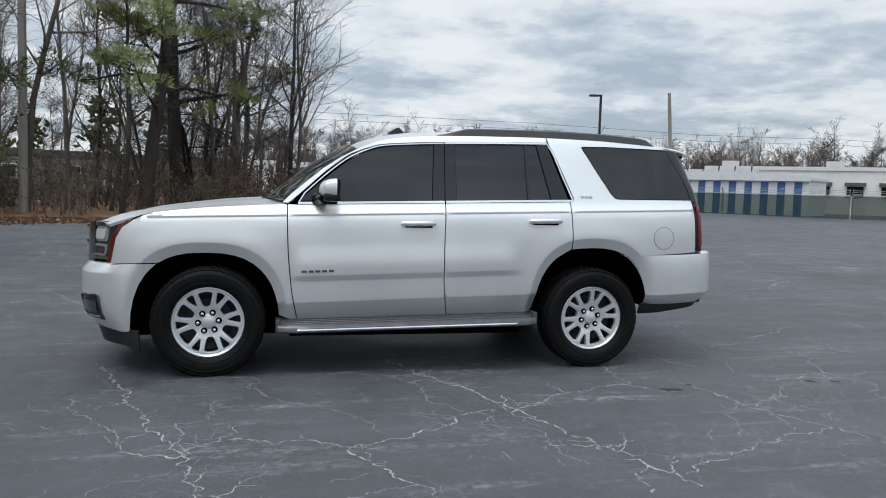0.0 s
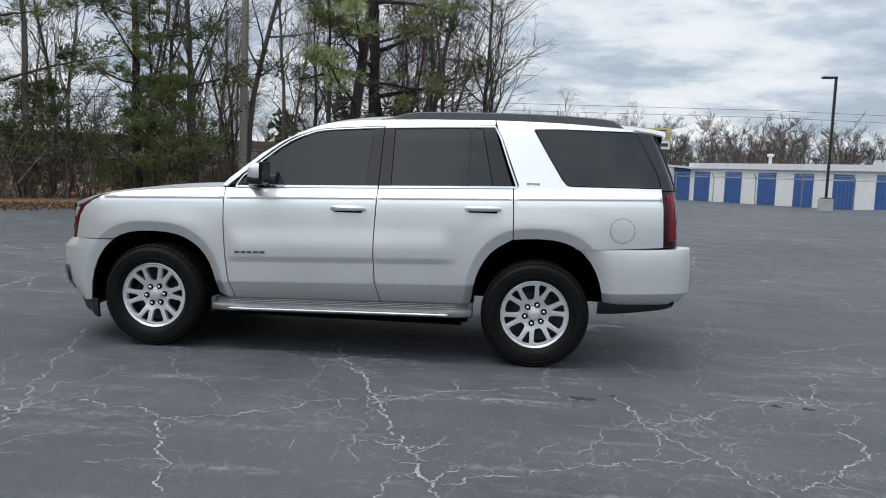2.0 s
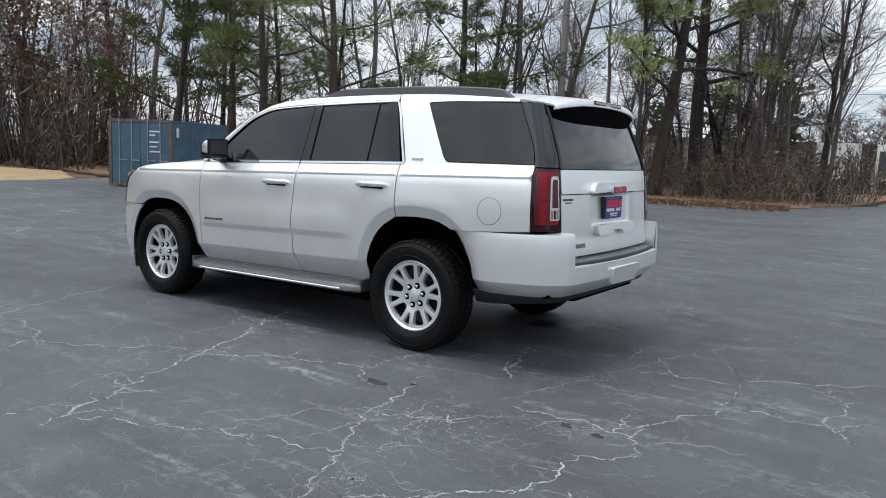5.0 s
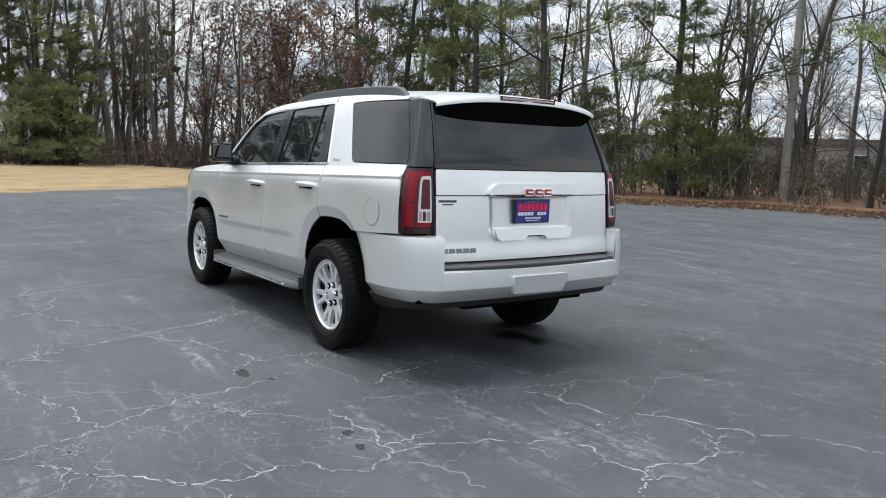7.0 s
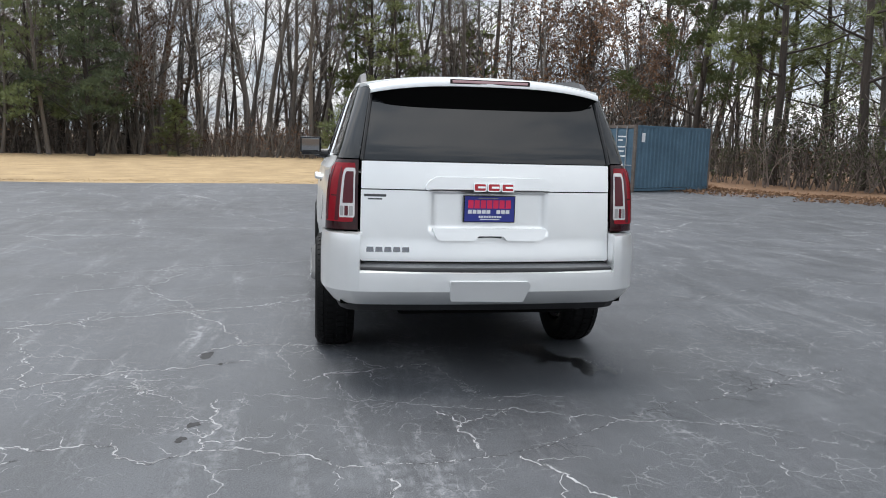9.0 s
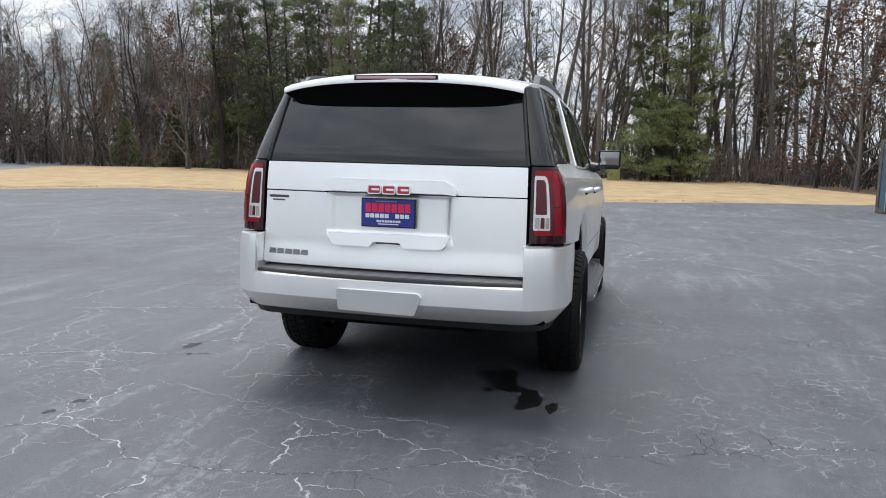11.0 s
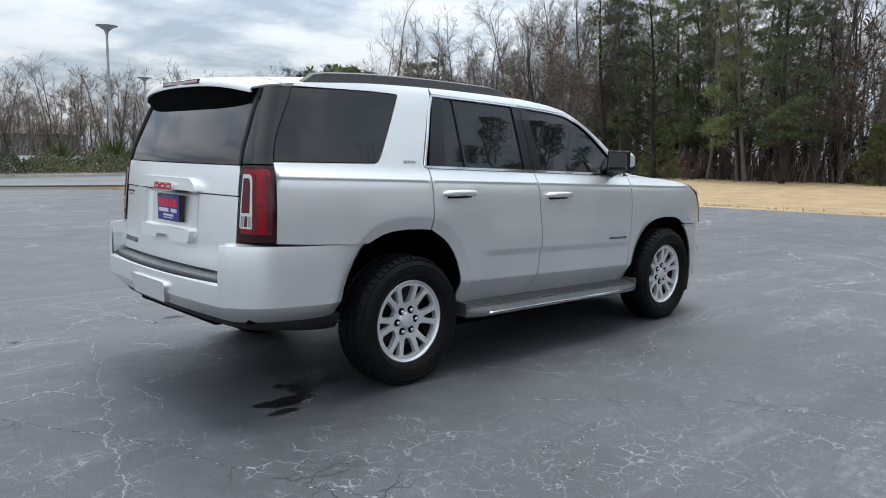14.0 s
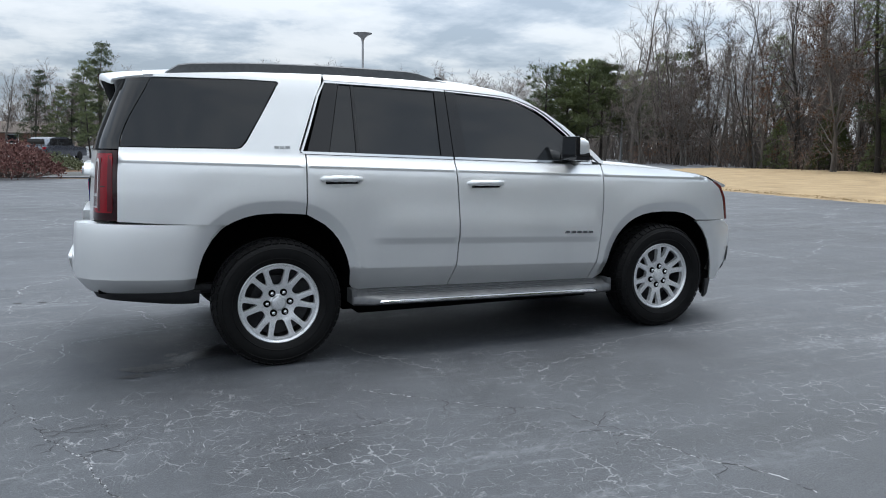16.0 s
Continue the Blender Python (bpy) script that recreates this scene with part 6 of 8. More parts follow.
def bare_tree(name, seed, height, girth, fork=0.35, stems=1, spread=35, twig=0.011, label="", limbs=13, leaf=0.0, branches=7, twigs=5, crown=0.0):
    """A leafless hardwood: tapered stems, limbs, branches and twigs."""
    rng = random.Random(seed)
    wood, fine = bmesh.new(), bmesh.new()
    leaves = bmesh.new() if leaf else None
    for k in range(stems):
        sway = 0.03 + 0.09 * (stems > 1) + 0.22 * crown
        lean = Vector((rng.gauss(0, sway), rng.gauss(0, sway), 1))
        h = height * rng.uniform(0.85, 1.0)
        trunk = wander(rng, (rng.gauss(0, 0.25) * (stems > 1), rng.gauss(0, 0.25) * (stems > 1), -0.15), lean, h, 11, 0.055, 0.02)
        g = girth * (1 if stems == 1 else rng.uniform(0.6, 0.9))
        tube(wood, trunk, [max(g * (1.25 if i == 0 else 1) * (1 - i / 11.6) ** 0.8, 0.014) for i in range(12)], 7, False)
        for j in range(limbs):
            f = fork + (1 - fork) * (j + rng.random()) / limbs
            i = min(int(f * 11), 10)
            p = trunk[i].lerp(trunk[i + 1], f * 11 - i)
            ln = h * (0.16 + 0.30 * (1 - f) + crown * 0.12 * f) * rng.uniform(0.6, 1.15)
            limb = wander(rng, p, side_way(rng, trunk[i + 1] - trunk[i], spread * 0.7, spread * 1.5), ln, 4, 0.17, 0.06)
            r = max(g * (1 - f) ** 0.9 * 0.52, 0.022)
            tube(wood, limb, [max(r * (1 - q / 4.5), twig) for q in range(5)], 4, False)
            for b in range(branches):
                u = 0.2 + 0.8 * (b + rng.random()) / branches
                q = min(int(u * 4), 3)
                p2 = limb[q].lerp(limb[q + 1], u * 4 - q)
                br = wander(rng, p2, side_way(rng, limb[q + 1] - limb[q], 25, 60), ln * rng.uniform(0.22, 0.45), 3, 0.18, 0.05)
                tube(fine, br, [max(r * 0.34 * (1 - w / 4), twig * 0.75) for w in range(4)], 3, False)
                for t in range(twigs):
                    w = rng.randrange(0, 3)
                    way = side_way(rng, br[w + 1] - br[w], 15, 65)
                    tw = [br[w].lerp(br[w + 1], rng.random())]
                    size = rng.uniform(0.40, 1.15) * h / 14
                    tw.append(tw[0] + way * size)
                    blade(fine, tw[0], way, twig * 1.15, size)
                    if leaf and rng.random() < leaf:
                        for _ in range(3):
                            blade(leaves, tw[0].lerp(tw[1], rng.random()), side_way(rng, Vector((0, 0, -1)), 10, 90), 0.09, 0.14)
    t = thing(name, label, "tree", "trees round the lot")
    soft(part("trunk", wood, M_GREYBARK, t), 60)
    part("crown", fine, M_TWIG, t, "bare twigs")
    if leaf:
        part("dead_leaf", leaves, M_BROWNLEAF, t, "brown dead leaves")["kind"] = "stuff"
    return t


def spray(bm, rng, p, way, size, count, width):
    """A tuft of needles."""
    for _ in range(count):
        blade(bm, p, side_way(rng, way, 15, 85), width, size * rng.uniform(0.6, 1.1))


def pine(name, seed, height, girth, bare=0.5, reach=2.4, limbs=26, label="", needle=None, tuft=0.42, dense=1.0, blades=6, width=0.075):
    """A tall pine: a straight trunk, bare below, with tufts of needles on drooping limbs above."""
    rng = random.Random(seed)
    wood, crown = bmesh.new(), bmesh.new()
    trunk = wander(rng, (0, 0, -0.15), (rng.gauss(0, 0.03), rng.gauss(0, 0.03), 1), height, 12, 0.02, 0.05)
    tube(wood, trunk, [max(girth * (1.2 if i == 0 else 1) * (1 - i / 12.8) ** 0.7, 0.02) for i in range(13)], 8, False)
    for j in range(limbs):
        f = bare + (0.985 - bare) * (j + rng.random()) / limbs
        i = min(int(f * 12), 11)
        p = trunk[i].lerp(trunk[i + 1], f * 12 - i)
        shape = (1 - (f - bare) / (1 - bare)) ** 0.7 * 0.8 + 0.25
        ln = reach * shape * rng.uniform(0.55, 1.2)
        limb = wander(rng, p, side_way(rng, Vector((0, 0, 1)), 55, 95), ln, 5, 0.14, 0.06)
        tube(wood, limb, [max(0.05 * shape * (1 - q / 5.6), 0.010) for q in range(6)], 4, False)
        for b in range(int(7 * dense)):
            u = 0.30 + 0.70 * (b + rng.random()) / (7 * dense)
            q = min(int(u * 5), 4)
            p2 = limb[q].lerp(limb[q + 1], u * 5 - q)
            way = side_way(rng, limb[q + 1] - limb[q], 15, 70)
            tip = p2 + way * rng.uniform(0.15, 0.55) * reach / 2.4
            tube(wood, [p2, tip], [0.010, 0.006], 3, False)
            for _ in range(2):
                spray(crown, rng, p2.lerp(tip, rng.uniform(0.5, 1.0)), (way + Vector((0, 0, 0.5))).normalized(), tuft, blades, width)
    for j in range(int(9 * bare * 2)):
        f = rng.uniform(0.2, bare)
        i = min(int(f * 12), 11)
        stub = wander(rng, trunk[i], side_way(rng, Vector((0, 0, 1)), 60, 100), rng.uniform(0.3, 1.6), 3, 0.2, 0.0)
        tube(wood, stub, [0.03, 0.02, 0.014, 0.008], 4, False)
    t = thing(name, label, "tree", "trees round the lot")
    soft(part("trunk", wood, M_PINEBARK, t), 60)
    part("crown", crown, needle or M_NEEDLE, t, "tufts of green needles")
    return t


def clump(bm, rng, at, radius, count, width, length):
    """A flattened cloud of needle tufts, thicker in the middle and ragged outside."""
    for _ in range(count):
        a, r = rng.uniform(0, 2 * math.pi), radius * rng.random() ** 0.6
        p = at + Vector((r * math.cos(a), r * math.sin(a), rng.gauss(0, 0.20) * radius))
        way = (p - at).normalized() * 0.7 + Vector((0, 0, 0.55))
        for _ in range(4):
            blade(bm, p, side_way(rng, way, 5, 75), width, length * rng.uniform(0.6, 1.15))


def limbed_pine(name, seed, height, girth, bare, reach, limbs, label, needle, size=0.55, tufts=34, cone=0.7, droop=0.0, width=0.034, length=0.30):
    """A pine whose few long limbs carry separate flat clumps of needles, with sky between them."""
    rng = random.Random(seed)
    wood, crown = bmesh.new(), bmesh.new()
    trunk = wander(rng, (0, 0, -0.15), (rng.gauss(0, 0.03), rng.gauss(0, 0.03), 1), height, 12, 0.028, 0.05)
    tube(wood, trunk, [max(girth * (1.25 if i == 0 else 1) * (1 - i / 12.8) ** 0.75, 0.02) for i in range(13)], 8, False)
    turn = rng.uniform(0, 6)
    for j in range(limbs):
        f = bare + (0.98 - bare) * (j + rng.random() * 0.8) / limbs
        i = min(int(f * 12), 11)
        p = trunk[i].lerp(trunk[i + 1], f * 12 - i)
        shape = (1 - (f - bare) / (1 - bare)) ** cone * 0.85 + 0.18
        ln = reach * shape * rng.uniform(0.55, 1.15)
        turn += 2.4 + rng.gauss(0, 0.4)
        rise = 0.30 + 0.5 * (f - bare) - droop + rng.gauss(0, 0.12)
        limb = wander(rng, p, (math.cos(turn), math.sin(turn), rise), ln, 6, 0.13, 0.02 - 0.04 * droop)
        r = girth * 0.34 * (shape * 0.8 + 0.2)
        tube(wood, limb, [max(r * (1 - q / 6.8), 0.012) for q in range(7)], 5, False)
        arms = max(3, int(ln * 1.9))
        for b in range(arms):
            u = 0.32 + 0.68 * (b + rng.random()) / arms
            q = min(int(u * 6), 5)
            p2 = limb[q].lerp(limb[q + 1], u * 6 - q)
            arm = wander(rng, p2, side_way(rng, limb[q + 1] - limb[q], 20, 65), ln * rng.uniform(0.12, 0.26) * (1.4 - u * 0.6), 3, 0.16, 0.05)
            tube(wood, arm, [max(r * 0.3, 0.012), 0.011, 0.009, 0.006], 3, False)
            clump(crown, rng, arm[3], size * rng.uniform(0.55, 1.1), int(tufts * rng.uniform(0.6, 1.1)), width, length)
        clump(crown, rng, limb[6], size * rng.uniform(0.7, 1.1), tufts, width, length)
        for b in range(4):
            q = rng.randrange(1, 5)
            tube(wood, wander(rng, limb[q], side_way(rng, limb[q + 1] - limb[q], 30, 80), rng.uniform(0.3, 0.9), 2, 0.25, 0.0), [0.012, 0.009, 0.005], 3, False)
    for j in range(int(22 * bare)):
        f = rng.uniform(0.15, bare)
        i = min(int(f * 12), 11)
        stub = wander(rng, trunk[i], side_way(rng, Vector((0, 0, 1)), 60, 100), rng.uniform(0.3, 1.8), 3, 0.2, 0.0)
        tube(wood, stub, [0.03, 0.02, 0.014, 0.008], 4, False)
    t = thing(name, label, "tree", "trees round the lot")
    soft(part("trunk", wood, M_PINEBARK, t), 60)
    part("crown", crown, needle or M_NEEDLE, t, "flat clumps of green needles")
    return t


def thicket(name, seed, radius, height, stems, material, label, leaf=0.5, size=0.13, tag="shrub"):
    """A tangle of thin stems with leaves."""
    rng = random.Random(seed)
    wood, leaves = bmesh.new(), bmesh.new()
    for _ in range(stems):
        a, r = rng.uniform(0, 2 * math.pi), radius * rng.random() ** 0.6
        base = Vector((r * math.cos(a) * 0.7, r * math.sin(a) * 0.7, -0.1))
        stem = wander(rng, base, (rng.gauss(0, 0.35), rng.gauss(0, 0.35), 1), height * rng.uniform(0.5, 1.05), 5, 0.2, 0.03)
        tube(wood, stem, [0.022, 0.018, 0.014, 0.011, 0.008, 0.004], 3, False)
        for _ in range(5):
            q = rng.randrange(1, 5)
            tw = wander(rng, stem[q].lerp(stem[q + 1], rng.random()), side_way(rng, stem[q + 1] - stem[q], 25, 75), rng.uniform(0.2, 0.7) * height / 2.2, 2, 0.25, 0.03)
            tube(wood, tw, [0.008, 0.006, 0.004], 3, False)
            for _ in range(9):
                if rng.random() < leaf:
                    blade(leaves, tw[rng.randrange(3)] + Vector((rng.gauss(0, 0.07), rng.gauss(0, 0.07), rng.gauss(0, 0.07))), side_way(rng, Vector((0, 0, 1)), 20, 130), size * 0.6, size * rng.uniform(0.7, 1.4))
    t = thing(name, label, tag, "undergrowth")
    part("stem", wood, M_TWIG, t)
    if leaf:
        part("foliage", leaves, material, t)
    return t


def conifer(name, seed, height, radius, label, needle=None, count=360, tuft=0.4):
    """A young conifer, green to the ground."""
    rng = random.Random(seed)
    wood, crown = bmesh.new(), bmesh.new()
    trunk = wander(rng, (0, 0, -0.1), (0, 0, 1), height, 8, 0.015, 0.05)
    tube(wood, trunk, [max(0.035 * height / 2.4 * (1 - i / 8.4), 0.01) for i in range(9)], 7, False)
    for k in range(count):
        f = rng.random() ** 1.25 * 0.97 + 0.02
        r = radius * (1 - f) ** 0.75 * (0.35 + 0.75 * rng.random() ** 0.5) + 0.05
        a = rng.uniform(0, 2 * math.pi)
        tip = Vector((r * math.cos(a), r * math.sin(a), f * height + rng.gauss(0, 0.12)))
        root = Vector((0, 0, max(tip.z - 0.25 * r, 0.1)))
        if k % 3 == 0:
            tube(wood, [root, tip], [0.016, 0.005], 3, False)
        spray(crown, rng, tip, ((tip - root).normalized() + Vector((0, 0, 0.35))).normalized(), tuft, 8, 0.08)
    t = thing(name, label, "tree", "trees round the lot")
    soft(part("trunk", wood, M_PINEBARK, t), 60)
    part("crown", crown, needle or M_CEDAR, t, "dense green needles")
    return t


BARE_LABEL = "leafless grey hardwood tree with fine bare twigs"
PINE_LABEL = "tall pine with a bare trunk and high green tufts"
kinds = {
    "bare_a": bare_tree("bare_tree", 11, 15.5, 0.19, 0.30, label=BARE_LABEL),
    "bare_b": bare_tree("bare_tree", 12, 13.0, 0.14, 0.25, label=BARE_LABEL, spread=30),
    "bare_c": bare_tree("bare_tree", 13, 17.0, 0.17, 0.42, label="tall slender leafless tree with high bare limbs", spread=28),
    "bare_d": bare_tree("bare_tree", 14, 11.0, 0.10, 0.2, label="slim leafless tree with upright bare branches", spread=26, limbs=15),
    "bare_e": bare_tree("bare_tree", 17, 11.5, 0.11, 0.10, label="bushy leafless tree with dense fine twigs", spread=38, limbs=18, twig=0.013),
    "bare_r": bare_tree("bare_tree", 19, 9.0, 0.13, 0.28, 4, label="leafless tree with a wide rounded crown of fine twigs", spread=58, limbs=11, twig=0.010, branches=8, twigs=8, crown=1.0),
    "bare_f": bare_tree("bare_tree", 18, 20.5, 0.16, 0.24, label="leafless tree with a dense haze of fine twigs", spread=50, limbs=22, twig=0.009, branches=8, twigs=12),
    "multi": bare_tree("bare_tree", 15, 13.5, 0.17, 0.22, 4, label="many-stemmed leafless tree with dark spreading stems", spread=64, limbs=12, branches=8, twigs=7),
    "brown": bare_tree("bare_tree", 16, 9.5, 0.10, 0.06, label="young hardwood still holding brown dead leaves", spread=44, limbs=20, branches=8, twigs=8, leaf=0.34),
    "pine_a": pine("pine_tree", 21, 18.5, 0.26, 0.52, 2.9, 26, PINE_LABEL, None, 0.32, 1.0, 7, 0.060),
    "pine_b": pine("pine_tree", 22, 16.0, 0.20, 0.42, 2.5, 28, PINE_LABEL, None, 0.32, 1.0, 7, 0.060),
    "pine_c": limbed_pine("pine_tree", 23, 13.0, 0.15, 0.20, 3.3, 24, "pine with green clumps far down its trunk", None, 0.46, 26),
    "pine_d": limbed_pine("pine_tree", 24, 14.0, 0.17, 0.10, 3.3, 40, "full dark green pine at the wood's edge", M_CEDAR, 0.50, 26, 0.8),
    "pine_e": limbed_pine("pine_tree", 25, 16.5, 0.30, 0.27, 5.6, 19, "large pine with spreading limbs and clumped green needles", None, 0.52, 34, 0.4, 0.05),
    "pine_f": limbed_pine("pine_tree", 26, 8.6, 0.17, 0.24, 3.3, 24, "round-headed dark pine above a bare trunk", M_CEDAR, 0.62, 30, 0.45, 0.0, 0.05, 0.36),
    "cedar": conifer("conifer", 31, 5.5, 1.9, "bushy dark green young conifer", M_CEDAR, 420),
    "young": limbed_pine("conifer", 32, 3.5, 0.06, 0.05, 1.45, 34, "small olive green young pine", None, 0.26, 13, 0.9, 0.0, 0.028, 0.22),
    "bush": limbed_pine("conifer", 33, 4.6, 0.08, 0.03, 2.7, 36, "wide bushy olive green pine at the lawn's edge", None, 0.40, 20, 0.7, 0.05, 0.030, 0.26),
    "pine_g": limbed_pine("pine_tree", 27, 15.5, 0.19, 0.25, 4.6, 15, "slender pine with low spreading green limbs", None, 0.58, 34, 1.1, 0.16, 0.034, 0.28),
    "thicket": thicket("brush", 41, 1.6, 2.6, 16, M_BROWNLEAF, "tangle of bare brown brush", 0.22),
    "privet": thicket("shrub", 42, 1.5, 2.3, 15, M_SHRUB, "straggling evergreen shrub with small leaves", 0.95, 0.07),
}
used = set()


def plant(kind, x, y, size=1.0, turn=None, rng=random.Random(5), z=-0.04):
    """Stands a copy of one of the trees at a place."""
    turn = rng.uniform(0, 360) if turn is None else turn
    m = pose(x, y, z, rng.gauss(0, 1.2), rng.gauss(0, 1.2), turn)
    if kind not in used:
        used.add(kind)
        ob = kinds[kind]
        ob.matrix_basis = m
    else:
        ob = copy_thing(kinds[kind], m)
    ob.scale = (size, size, size)
    return ob


def wood(seed, count, mix, xs, ys, gap, keep=lambda x, y: True, low=0.8, high=1.15):
    """Scatters trees over a rectangle, none nearer to another than gap."""
    rng, placed, names = random.Random(seed), [], list(mix)
    for _ in range(count * 14):
        if len(placed) >= count:
            break
        x, y = rng.uniform(*xs), rng.uniform(*ys)
        if keep(x, y) and all((x - a) ** 2 + (y - b) ** 2 > gap * gap for a, b in placed):
            placed.append((x, y))
            plant(rng.choices(names, [mix[k] for k in names])[0], x, y, rng.uniform(low, high), rng=rng)


# the group of trees that stands nearest behind the lot
for kind, x, y, size in (("pine_e", -6.1, 25.1, 0.95), ("pine_e", -5.0, 27.0, 1.08), ("multi", -3.2, 28.6, 1.0), ("multi", -2.6, 29.6, 0.85), ("bare_e", -1.8, 27.6, 0.8), ("bare_e", -4.0, 30.5, 0.8), ("bare_e", -7.8, 27.5, 0.7), ("bare_c", -9.5, 28.0, 0.75),
                         ("bare_f", -10.4, 25.2, 0.9), ("bare_f", -0.4, 28.6, 0.8), ("bare_f", -13.0, 26.0, 1.0), ("pine_g", -13.6, 22.0, 1.0), ("bare_c", -16.4, 19.4, 0.9),
                         ("pine_g", -17.6, 18.6, 1.0), ("privet", -15.6, 19.2, 1.3), ("privet", -18.6, 17.2, 1.6), ("privet", -19.4, 18.4, 1.7), ("privet", -16.6, 18.0, 1.0), ("pine_g", -20.4, 16.8, 0.95), ("pine_g", -23.6, 18.0, 0.9), ("privet", -17.6, 20.5, 1.5), ("privet", -20.8, 16.2, 1.2), ("bare_r", -4.4, 31.0, 1.3)):
    plant(kind, x, y, size)
wood(101, 7, {"bare_f": 2, "bare_b": 2, "bare_d": 3, "bare_r": 3}, (-19, 1), (29.5, 42), 2.4)
wood(102, 12, {"bare_a": 2, "bare_c": 2, "bare_d": 2, "pine_c": 1.2, "bare_b": 2}, (-38, -17), (15, 34), 2.2, lambda x, y: y > 19 - 0.25 * (x + 17))
wood(103, 52, {"thicket": 4, "privet": 2.0, "bare_d": 1.4, "bare_e": 0.8}, (-18, 1), (23.2, 33), 1.1)
wood(104, 16, {"thicket": 3, "privet": 3, "cedar": 0.7}, (-34, -19), (15.5, 24), 1.5)
for kind, x, y, size in (("bare_a", -30.2, 18.3, 1.0), ("bare_c", -33.1, 21.3, 1.0), ("bare_b", -35.8, 24.6, 1.1), ("pine_c", -30.0, 22.4, 1.1), ("bare_f", -28.5, 19.6, 0.7), ("bare_c", -36.5, 19.0, 0.9), ("bare_f", -34.0, 17.0, 0.7), ("pine_a", -38.0, 21.0, 0.9), ("pine_c", -24.5, 15.4, 1.1), ("brown", -31.5, 15.6, 1.0), ("pine_c", -42.6, 4.4, 0.95), ("pine_g", -43.8, 2.4, 0.9), ("cedar", -40.0, -22.0, 0.7), ("cedar", -40.8, -26.0, 0.8), ("cedar", -41.0, -30.5, 0.75), ("cedar", -40.0, -34.0, 0.6)):
    plant(kind, x, y, size)
# evergreen growth below the trees at the lot's edge
for kind, x, y, size in (("privet", -13.0, 21.0, 2.0), ("bush", -12.4, 22.0, 1.0), ("privet", -12.0, 22.6, 1.8), ("privet", -18.7, 16.5, 1.5), ("privet", -17.9, 17.5, 1.9), ("privet", -15.4, 19.8, 1.8), ("bush", -16.2, 20.6, 0.9), ("privet", -13.0, 22.6, 1.25), ("privet", -12.2, 23.4, 1.0), ("privet", -16.9, 17.4, 1.2), ("pine_c", -13.0, 22.4, 0.62), ("privet", -8.4, 22.8, 0.9)):
    plant(kind, x, y, size)
# hardwoods that still hold brown leaves
for x, y, size in ((-36.2, 12.2, 1.2), (-35.2, 14.4, 1.25), (-34.0, 16.6, 1.2), (-33.0, 18.6, 1.1), (-38.4, 12.6, 1.3), (-37.0, 15.2, 1.35), (-35.6, 18.0, 1.3), (-40.6, 11.2, 1.1), (-41.5, 13.6, 1.25)):
    plant("brown", x, y, size)
# the wood beyond the lawn
WEST = {"bare_a": 2, "bare_b": 2, "bare_c": 3.4, "bare_d": 1.5, "bare_e": 2.4, "pine_b": 0.7, "pine_a": 0.5, "brown": 0.15}
wood(105, 44, WEST, (-66, -43), (-14, 34), 2.2, lambda x, y: y < 10 - (x + 43) * 1.1, 0.9, 1.3)
wood(111, 9, {"bare_a": 2, "bare_b": 2, "bare_c": 2}, (-54, -44), (-11, 1), 2.0, low=0.9, high=1.2)
wood(112, 9, {"bare_a": 2, "bare_b": 2, "bare_c": 2}, (-58, -44), (2, 14), 2.0, low=0.9, high=1.25)
wood(106, 40, {"thicket": 6, "brown": 0.4, "bare_d": 1, "bare_e": 0.6}, (-47, -42.2), (-13, 13), 1.5)
for x, y, size in ((-43.6, 4.4, 0.6),):
    plant("pine_d", x, y, size)
plant("young", -41.5, -9.2, 1.0)
for x, y, size in ((-41.4, 1.5, 0.9), (-41.8, 3.2, 0.95), (-43.0, 2.2, 1.05)):
    plant("bush", x, y, size)
wood(107, 44, {"bare_a": 1, "bare_d": 3, "bare_b": 1, "bare_e": 6}, (-60, -37), (-54, -13), 2.0, lambda x, y: x < -37 - 0.1 * (y + 30))
wood(110, 16, {"bare_f": 3, "bare_a": 2, "bare_c": 1}, (-54, -42), (-40, -26), 2.4, low=0.70, high=0.88)
wood(108, 19, {"pine_d": 4, "pine_b": 1}, (-48, -38.5), (-27, -13), 2.4, low=0.75, high=1.0)
wood(109, 34, {"thicket": 5, "bare_d": 1, "brown": 1}, (-44, -37.5), (-50, -14), 1.7)
for kind, x, y, size in (("pine_f", -33.4, -54.6, 0.95), ("pine_f", -36.0, -54.8, 0.92), ("pine_f", -36.6, -52.4, 1.0), ("pine_f", -39.5, -54.5, 1.0), ("pine_f", -41.0, -51.0, 0.75), ("pine_b", -45.0, -53.0, 0.62), ("pine_b", -47.0, -51.5, 0.68), ("pine_f", -47.5, -54.5, 1.15),
                         ("pine_d", -52, -64, 0.70), ("pine_d", -48.5, -43.5, 0.78), ("bare_r", -37.0, -45.0, 0.80), ("bare_r", -38.6, -42.6, 0.90), ("bare_r", -36.5, -39.5, 0.85), ("bare_r", -40.5, -46.5, 0.90), ("bare_r", -38.5, -37.5, 0.9), ("bare_r", -38.2, -34.5, 0.9)):
    plant(kind, x, y, size)
